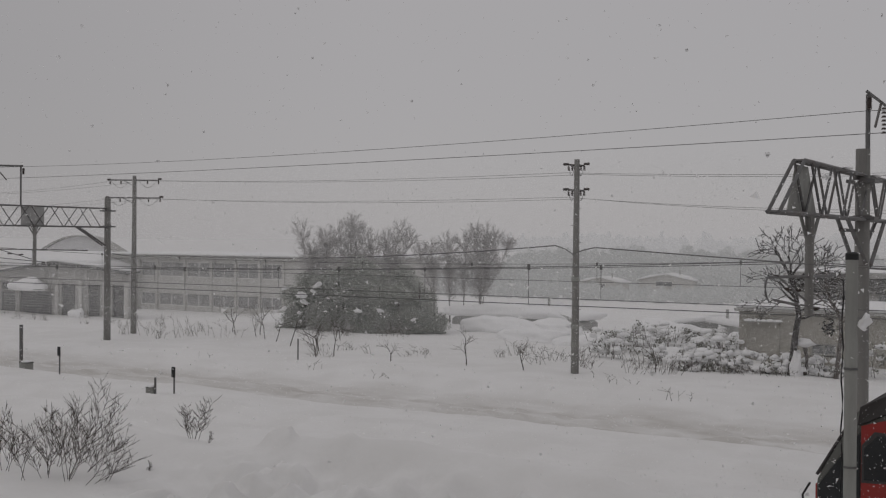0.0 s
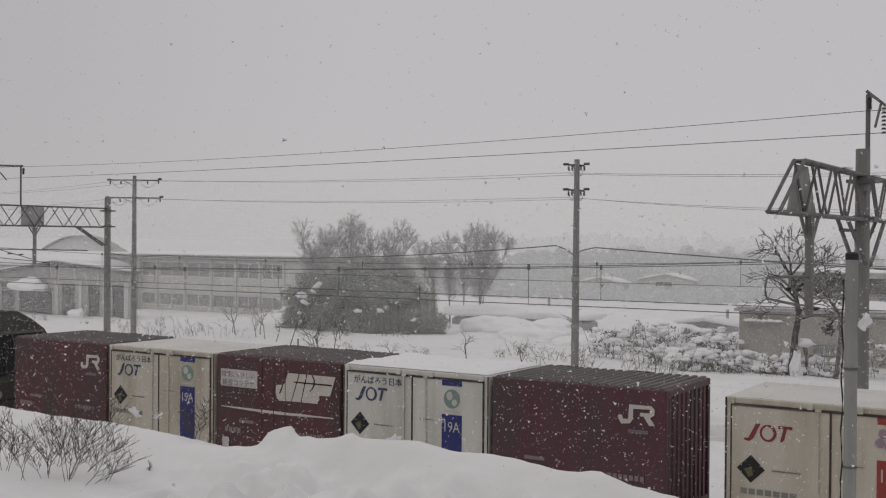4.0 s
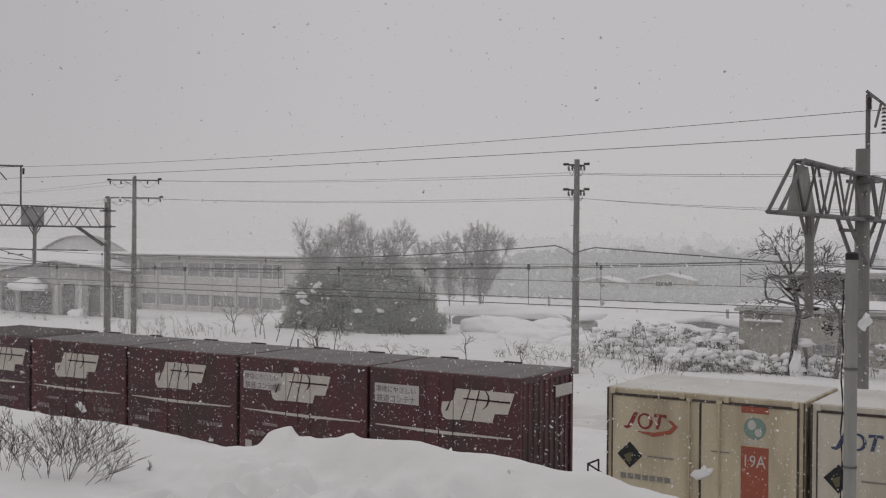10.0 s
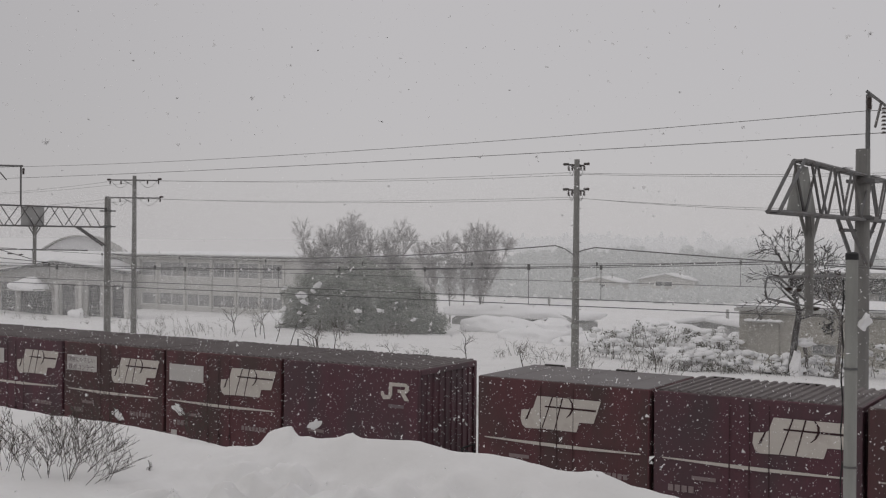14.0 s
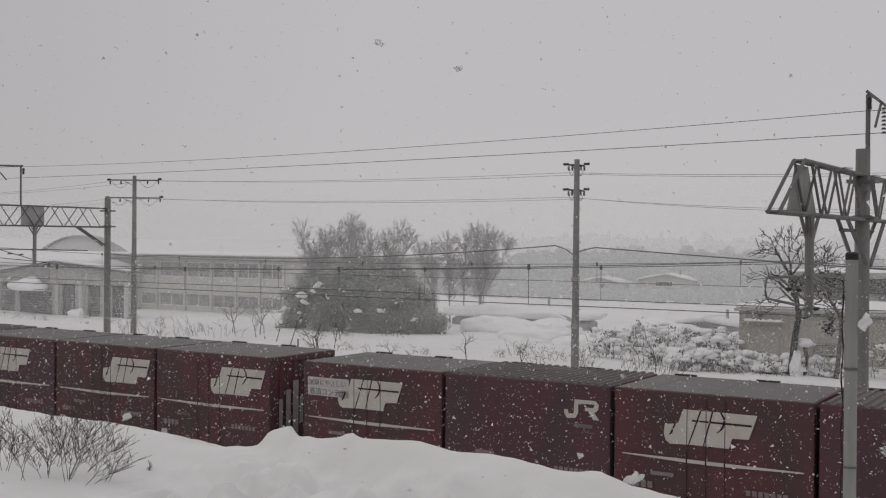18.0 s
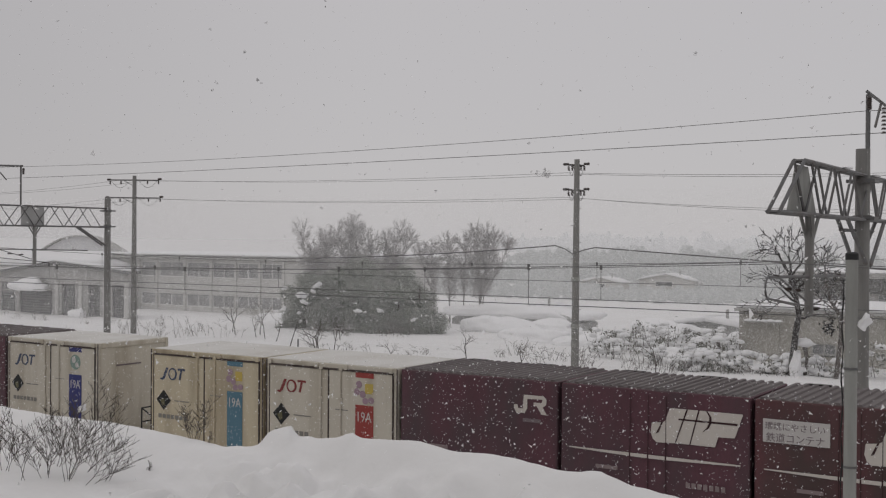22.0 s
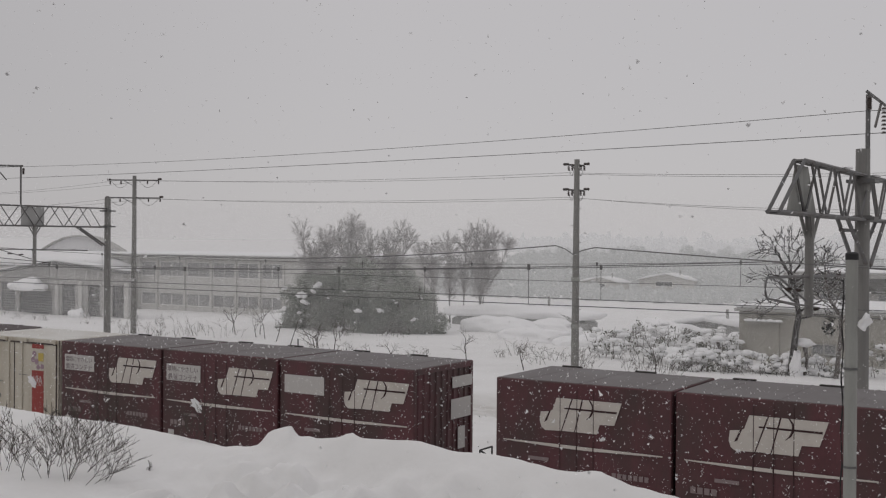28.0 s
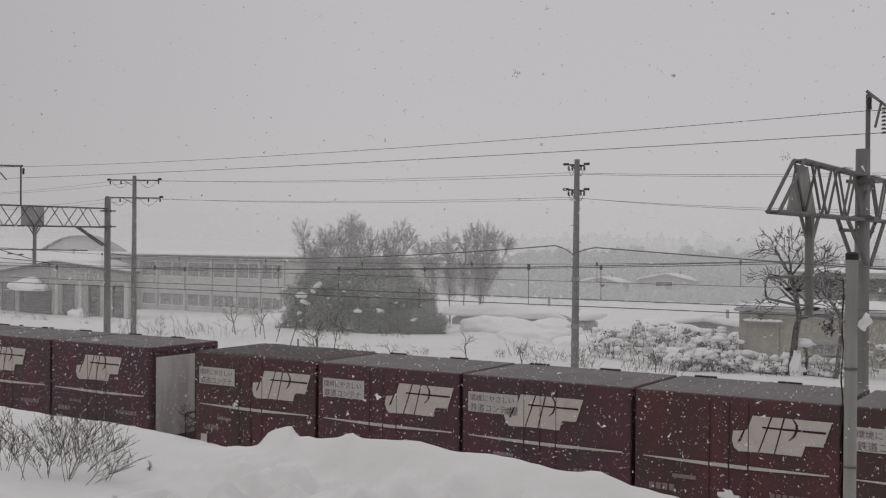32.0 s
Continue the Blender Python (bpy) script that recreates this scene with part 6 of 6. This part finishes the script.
def wagon(n, before):
    """A flat wagon; before: the gap to the vehicle ahead."""
    top = tagged(empty("flat_wagon"), DECK_LABEL, "flat wagon", "wagons of the train")
    shared("deck", WM["deck"], top)
    for x in (2.35, 16.6):
        bg = shared("bogie", WM["bogie"], top)
        bg.location.x = x
        for s in (-0.95, 0.95):
            wh = shared("wheelset", WM["wheelset"], bg)
            wh.location = (s, 0, 0.43)
    for x, turn in ((-0.45, 0), (19.385, 180)):
        c = shared("coupler", WM["coupler"], top)
        c.matrix_basis = pose(x, 0, 0, 0, 0, turn)
    if before > 1.3:
        r = shared("handrail", WM["rail"], top, "thin black end handrail")
        r.location.x = -0.44
    return top


LOADS = ["j wbgnG msA^ wbgcG j", "wrfn j msA msA msA", "wtfc msB j mbA wrfn", "mbA^ m.B m.B msB msA+logo", "wogy wbgn j m.B m.B+streaks", "j mbA^ msA^ mbA^ j", "m.B m.A^ m.B m.A jl", "mbA^ j msB m.A m.A+streaks", "msB j m.B j msA+logo",
         "msA^ mbA msAh^ j wbgn", "wtfy wrfn j m.A^ msA^+logo", "wrfy m.B msA mbA^ msAh^+streaks", "wrgn m.B wbgn wbgn mbA", "j wrfn msA msA mbA+sheets", "m.B m.B j jl mbA^", "j m.B m.A m.B m.B+door", "msA^ msA msB m.A msA"]
for n, row in enumerate(LOADS):
    gap = STARTS[n] - STARTS[n - 1] - 18.935 if n else 1.0
    MOVERS.append((wagon(n, gap), STARTS[n], 0.0))
    for k, kind in enumerate(row.split()):
        MOVERS.append((container(kind, n * 7 + k), STARTS[n] + k * PITCH, DECK))


# ---- the locomotive ----
def locomotive():
    """A red and grey diesel-electric locomotive, nose at x = 0, 18.75 m long."""
    N = 18.75
    top = tagged(empty("diesel_locomotive"), "red and dark grey diesel freight locomotive with sooty roof", "locomotive")
    half = [(0.14, 1.12, 0.95, 1.5, 1.08, 1.6), (0.0, 1.16, 0.95, 2.1, 1.12, 2.2), (0.3, 1.28, 0.95, 2.6, 1.16, 2.86), (0.62, 1.37, 0.95, 3.2, 1.18, 3.5), (1.05, 1.42, 0.95, 3.46, 1.08, 3.74), (1.6, 1.42, 0.95, 3.5, 0.98, 3.95)]
    fore = lambda x: x - 0.42 * max(0.0, 1 - x / 2.4)  # the leading nose reaches further out
    full = [(fore(a), *r) for a, *r in half[1:]] + [(N - a, *r) for a, *r in half[1:][::-1]]
    bm = B()
    rings = []
    for x, w, z0, zs, wr, zr in full:
        rings.append([bm.verts.new(p) for p in ((x, -w, z0), (x, -w, zs), (x, -wr, zr), (x, wr, zr), (x, w, zs), (x, w, z0))])
    for a, b in zip(rings, rings[1:]):
        for i in range(6):
            bm.faces.new((a[i], b[i], b[(i + 1) % 6], a[(i + 1) % 6]))
    bm.faces.new(rings[0])
    bm.faces.new(rings[-1][::-1])
    bmesh.ops.recalc_face_normals(bm, faces=bm.faces[:])
    part("body", bm, LOCO_GREY, top)
    W = 1.42

    def skin(name, outline, mat, y=-W - 0.003, t=0.012, parent=top, label=""):
        bm = B()
        slab(bm, [(fore(x), z) for x, z in outline], y - t, y)
        return part(name, bm, mat, parent, label)

    def cheek(name, outline, mat, side, label=""):
        """A plate that follows the tapering nose."""
        bm = B()
        wide = lambda x: float(np.interp(min(x, N - x), (0.0, 0.3, 0.62, 1.05), (1.16, 1.28, 1.37, 1.42)))
        outer, inner = ([bm.verts.new((fore(x), side * (wide(x) + gap), z)) for x, z in outline] for gap in (0.022, 0.002))
        bm.faces.new(outer)
        bm.faces.new(inner[::-1])
        for i in range(len(outline)):
            j = (i + 1) % len(outline)
            bm.faces.new((outer[j], outer[i], inner[i], inner[j]))
        bmesh.ops.recalc_face_normals(bm, faces=bm.faces[:])
        return part(name, bm, mat, top, label)

    # roof shells over the shoulders
    bm = B()
    sec = [(-W - 0.02, 3.5), (-1.0, 3.95), (-0.94, 3.99), (0.94, 3.99), (1.0, 3.95), (W + 0.02, 3.5)]
    a = [bm.verts.new((fore(1.58), y, z)) for y, z in sec]
    b = [bm.verts.new((N - 1.58, y, z)) for y, z in sec]
    for i in range(5):
        bm.faces.new((a[i], a[i + 1], b[i + 1], b[i]))
    bm.faces.new(a[::-1])
    bm.faces.new(b)
    roof = part("roof", bm, LOCO_ROOF, top, "sooty black mansard roof")
    for s in (0, 1):
        X = fore if s == 0 else (lambda x: N - x)
        bm = B()
        pts = [(0.6, 1.2, 3.48), (1.03, 1.1, 3.74), (1.6, 1.0, 3.97)]
        low = [(0.6, 1.385, 3.2), (1.03, 1.44, 3.46), (1.6, 1.44, 3.5)]
        vs = []
        for (x, y, z), (lx, ly, lz) in zip(pts, low):
            vs.append([bm.verts.new((X(lx), -ly, lz + 0.014)), bm.verts.new((X(x), -y, z + 0.02)), bm.verts.new((X(x), y, z + 0.02)), bm.verts.new((X(lx), ly, lz + 0.014))])
        for p, q in zip(vs, vs[1:]):
            for i in range(3):
                bm.faces.new((p[i], p[i + 1], q[i + 1], q[i]))
        bmesh.ops.recalc_face_normals(bm, faces=bm.faces[:])
        part("cab_roof", bm, LOCO_ROOF, top)
        # windscreen, its pillars and wipers
        bm = B()
        q = [(0.03, 1.02, 2.26), (0.31, 1.06, 2.84), (0.58, 1.06, 3.4)]
        vv = [[bm.verts.new((X(x - 0.03), -y, z)), bm.verts.new((X(x - 0.03), y, z))] for x, y, z in q]
        for p, r in zip(vv, vv[1:]):
            bm.faces.new((p[0], p[1], r[1], r[0]))
        res = bmesh.ops.solidify(bm, geom=bm.faces[:], thickness=0.02)
        part("windscreen", bm, DARK_GLASS, top, "large sloping windscreen")
        for y in (-1.08, 0.0, 1.08):
            bm = B()
            chain(bm, [(X(x - 0.05), y, z) for x, _, z in q], 0.03, 6)
            part("pillar", bm, LOCO_BAND, top)
        for y in (-0.6, 0.5):
            bm = B()
            rod(bm, (X(-0.08), y, 2.25), (X(0.3), y + 0.25, 3.0), 0.016, 0.016, 5)
            part("wiper", bm, BLACK, top)
        # red front with headlights
        bm = B()
        box(bm, min(X(-0.03), X(0.02)), max(X(-0.03), X(0.02)), -1.15, 1.15, 1.0, 2.12, 0.02)
        front = part("front_panel", bm, LOCO_RED if s == 0 else LOCO_GREY, top)
        for y in (-0.85, 0.85):
            bm = B()
            rod(bm, (X(-0.035), y, 1.75), (X(-0.07), y, 1.75), 0.12, 0.11, 14)
            part("headlight", bm, SIGN, front, "round headlight")
        bm = B()
        box(bm, min(X(-0.25), X(0.25)), max(X(-0.25), X(0.25)), -1.25, 1.25, 0.3, 0.92, 0.04)
        part("snowplough", bm, UNDER, top)
        bm = B()
        for y in (-1.2, 1.2):
            chain(bm, [(X(-0.12), y, 0.9), (X(-0.2), y, 1.9), (X(-0.12), y * 0.9, 2.1)], 0.02)
        for z in (1.2, 1.6):
            rod(bm, (X(-0.18), -1.2, z), (X(-0.18), 1.2, z), 0.018, 0.018, 6)
        part("front_handrail", bm, BLACK, top)
        c = shared("coupler", WM["coupler"], top)
        c.matrix_basis = pose(X(0.2), 0, 0.1, 0, 0, 0 if s == 0 else 180)
    # coloured side skins on both sides
    for side, Y in ((-1, -W - 0.003), (1, W + 0.015)):
        skin("side_panel", [(0.66, 1.0), (0.66, 2.35), (0.66, 3.22), (1.2, 3.42), (3.25, 3.42), (2.05, 1.9), (1.8, 1.0)], LOCO_RED, Y, label="bright red cab side")
        cheek("nose_cheek", [(0.02, 1.0), (0.02, 1.78), (0.3, 1.87), (0.655, 1.98), (0.655, 1.0), (0.3, 1.0)], LOCO_RED, side)
        cheek("quarter_window", [(0.02, 1.8), (0.02, 2.1), (0.3, 2.56), (0.63, 3.1), (0.64, 2.0), (0.3, 1.89)], DARK_GLASS, side, "dark slanting window beside the windscreen")
        cheek("nose_cheek", [(18.125, 1.0), (N - 0.3, 1.0), (N - 0.02, 1.0), (N - 0.02, 1.35), (N - 0.3, 2.02), (18.125, 2.76)], LOCO_RED, side, "red lower nose side")
        skin("side_panel", [(15.0, 3.42), (17.8, 3.42), (18.115, 2.76), (18.115, 1.0), (16.9, 1.0), (16.5, 1.9), (15.55, 3.3)], LOCO_RED, Y, label="bright red rear cab side")
        for a, b in ((3.42, 5.95), (7.27, 10.49), (12.03, 14.53)):
            fr = skin("grille", [(a, 1.15), (b, 1.15), (b, 3.36), (a, 3.36)], GRILLE, Y, label="black slatted radiator grille")
            for k in range(18):
                z = 1.25 + k * 2.05 / 18
                bm = B()
                box(bm, a + 0.06, b - 0.06, Y - 0.022, Y - 0.0125, z, z + 0.05)
                part("louvre", bm, GRILLE, fr)
            for k in range(int((b - a) / 0.8) + 1):
                bm = B()
                box(bm, a + k * 0.8, a + k * 0.8 + 0.05, Y - 0.026, Y - 0.0125, 1.2, 3.34)
                part("stile", bm, GRILLE, fr)
        for a, b in ((5.98, 7.24), (10.52, 12.0)):
            skin("red_strip", [(a, 3.18), (b, 3.18), (b, 3.4), (a, 3.4)], LOCO_RED, Y)
        w = skin("side_window", [(0.7, 2.32), (1.3, 2.36), (1.3, 3.06), (0.88, 3.08), (0.7, 2.85)], DARK_GLASS, Y - 0.014, 0.008, label="dark cab side window")
        skin("window_frame", [(0.665, 2.27), (1.35, 2.31), (1.35, 3.12), (0.84, 3.14), (0.665, 2.9)], LOCO_BAND, Y - 0.0125, 0.0012, w)
        skin("cab_window", [(17.3, 2.35), (17.64, 2.35), (17.64, 3.22), (17.3, 3.22)], LOCO_GREY, Y - 0.0125, 0.008)
        cheek("quarter_window", [(18.13, 2.78), (N - 0.3, 2.04), (N - 0.02, 1.37), (N - 0.02, 2.08), (N - 0.3, 2.58), (18.13, 3.16)], DARK_GLASS, side, "dark slanting window beside the rear windscreen")
        skin("side_window", [(10.85, 2.75), (11.4, 2.75), (11.4, 3.05), (10.85, 3.05)], FAR_GLASS_DARK, Y, 0.012)
        em = skin("emblem_panel", [(2.05, 1.72), (3.45, 1.72), (3.45, 2.22), (2.2, 2.22)], DECAL, Y - 0.0125, 0.006, label="white emblem panel")
        bm = B()
        for k in range(3):
            slab(bm, [(2.34 + k * 0.3, 1.72), (2.38 + k * 0.3, 1.72), (2.52 + k * 0.3, 2.22), (2.48 + k * 0.3, 2.22)], Y - 0.023, Y - 0.019)
        slab(bm, [(2.2, 1.98), (2.2, 1.95), (3.3, 1.95), (3.3, 1.98)], Y - 0.023, Y - 0.019)
        part("emblem_line", bm, LOCO_GREY, em)
        # nickname drawn as plain blocks, white with red cores
        for r, (z, x, count) in enumerate(((2.0, 15.08, 3), (1.6, 15.08, 4))):
            for k in range(count):
                blk = skin("name_block", [(x + k * 0.27, z), (x + k * 0.27 + 0.25, z), (x + k * 0.27 + 0.25, z + 0.3), (x + k * 0.27, z + 0.3)], DECAL, Y - 0.013, 0.004)
                skin("name_core", [(x + k * 0.27 + 0.04, z + 0.04), (x + k * 0.27 + 0.21, z + 0.04), (x + k * 0.27 + 0.19, z + 0.26), (x + k * 0.27 + 0.06, z + 0.26)], BAND_RED, Y - 0.0175, 0.003, blk)
        skin("cantrail", [(1.2, 3.44), (N - 1.2, 3.44), (N - 1.2, 3.56), (1.2, 3.56)], LOCO_BAND, Y - 0.013, 0.02)
        skin("sill", [(0.7, 0.85), (N - 0.7, 0.85), (N - 0.7, 1.0), (0.7, 1.0)], UNDER, Y, 0.02)
        for x in (2.9, 6.6, 11.2, 14.7):
            bm = B()
            chain(bm, [(x, Y - 0.06, 1.1), (x, Y - 0.06, 2.4)], 0.014)
            part("grab_rail", bm, BLACK, top)
    # roof equipment
    for x, w, l, h in ((3.6, 0.5, 1.4, 0.05), (6.4, 0.6, 1.8, 0.05), (9.2, 0.65, 2.4, 0.06), (12.4, 0.6, 1.8, 0.05)):
        bm = B()
        box(bm, x - l / 2, x + l / 2, -w, w, 3.988, 3.97 + h, 0.012)
        part("roof_hatch", bm, LOCO_ROOF, roof)
    for x in (8.2, 10.8):
        bm = B()
        rod(bm, (x, 0, 3.99), (x, 0, 4.12), 0.16, 0.14, 12)
        part("exhaust", bm, UNDER, roof)
    for x, y in ((1.6, -0.4), (2.2, 0.2)):
        bm = B()
        rod(bm, (x, y, 3.9), (x, y, 4.08), 0.05, 0.07, 8)
        part("horn", bm, BLACK, roof)
    for x in (3.2, 9.67, 16.1):
        bg = shared("bogie", WM["bogie"], top)
        bg.location.x = x
        for s in (-0.95, 0.95):
            wh = shared("wheelset", WM["wheelset"], bg)
            wh.location = (s, 0, 0.43)
    bm = B()
    box(bm, 5.0, 8.2, -1.2, 1.2, 0.35, 0.84, 0.06)
    box(bm, 11.2, 14.4, -1.2, 1.2, 0.35, 0.84, 0.06)
    part("fuel_tank", bm, UNDER, top)
    return top


MOVERS.append((locomotive(), -20.02, 0.0))

# ---- falling snow: big wet flakes in the whole air, in a few sheets that drift down at their own speed ----
FALLS = []


def snowfall(name, x0, x1, y0, y1, density, size, drop, drift, seed, label, high=12.0, single=False, mat=None, low=0.0, lobes=1, spread=0.46, loose=0.0):
    """Flakes between y0 and y1, high enough to keep falling for the whole time."""
    r = np.random.RandomState(seed)
    high += drop * 32.0
    ax, bx = x0 - max(0.0, drift * 32), x1 - min(0.0, drift * 32)
    n = int((bx - ax) * (y1 - y0) * (high - low) * density)
    pos = np.stack([r.uniform(ax, bx, n), r.uniform(y0, y1, n), r.uniform(low, high, n)], -1)
    if lobes > 1:
        big = loose * r.lognormal(0, 0.4, (n, 1, 1))
        pos = (pos[:, None, :] + r.normal(size=(n, lobes, 3)) * big * np.array([1.0, 1.0, 0.8])).reshape(-1, 3)
        n *= lobes
    s = size * r.lognormal(0, spread, n)
    c = 3 if single else 4
    order = np.array([0, 1, 2] if single else [0, 1, 2, 0, 2, 3, 0, 3, 1, 1, 3, 2])
    d = r.normal(size=(n, c, 3))
    d /= np.linalg.norm(d, axis=2)[:, :, None]
    v = (pos[:, None, :] + d * s[:, None, None]).reshape(-1, 3)
    idx = (np.arange(n)[:, None] * c + order[None, :]).ravel()
    me = bpy.data.meshes.new(name)
    me.vertices.add(n * c)
    me.loops.add(n * len(order))
    me.polygons.add(n * len(order) // 3)
    me.vertices.foreach_set("co", v.astype(np.float32).ravel())
    me.loops.foreach_set("vertex_index", idx.astype(np.int32))
    me.polygons.foreach_set("loop_start", np.arange(0, n * len(order), 3, dtype=np.int32))
    me.update(calc_edges=True)
    me.materials.append(mat or FLAKE)
    ob = tagged(new(name, me), label, "snowfall", kind="stuff")
    FALLS.append((ob, drop, drift))
    return ob


snowfall("snowfall", -17, 1, 6.0, 12.0, 0.9, 0.012, 1.5, -0.4, 1, "large wet snowflakes drifting down near the camera", 12.0, True)
snowfall("snowfall", -27, 0, 12.0, 19.0, 3.2, 0.014, 1.5, -0.4, 7, "large wet snowflakes drifting down before the train", 12.0, True)
snowfall("snowfall", -42, 3, 16, 25, 0.3, 0.016, 1.2, -0.3, 2, "snowflakes drifting down over the tracks")
snowfall("snowfall", -9, 1.5, 2.8, 10.0, 0.25, 0.0062, 1.6, -0.4, 11, "heavy clumps of wet snow close by", 12.0, True, WET_FLAKE, 3.0, 46, 0.3, 0.0052)
snowfall("snowfall", -2.6, 0.8, 1.2, 2.8, 0.04, 0.0026, 1.6, -0.4, 17, "few blurred clumps of snow right before the camera", 9.0, True, WET_FLAKE, 4.5, 260, 0.3, 0.0085)
snowfall("snowfall", -27, 0, 16.6, 19.2, 58.0, 0.0128, 0.1, -1.0, 13, "small snowflakes swirling in the draught of the train", 4.2, True)
for k in range(2):
    snowfall("snowfall", -70 - 9 * k, -8 - k, 43 + 7 * k, 50 + 7 * k, 168.0, 0.0134, 0.07, -0.1, 3 + k, "dense veil of falling snow beyond the tracks", 7.9, True, None, 0.8, 1, 0.1)

# ---- what moves ----
def motions():
    for thing, start, z in MOVERS:
        walk(thing, [(t, pose(start + TRAVEL[t], TRACK_Y, z)) for t in range(33)])
    for thing, drop, drift in FALLS:
        walk(thing, [(0, pose(0, 0, 0)), (32, pose(drift * 32, 0, -drop * 32))])


motions()
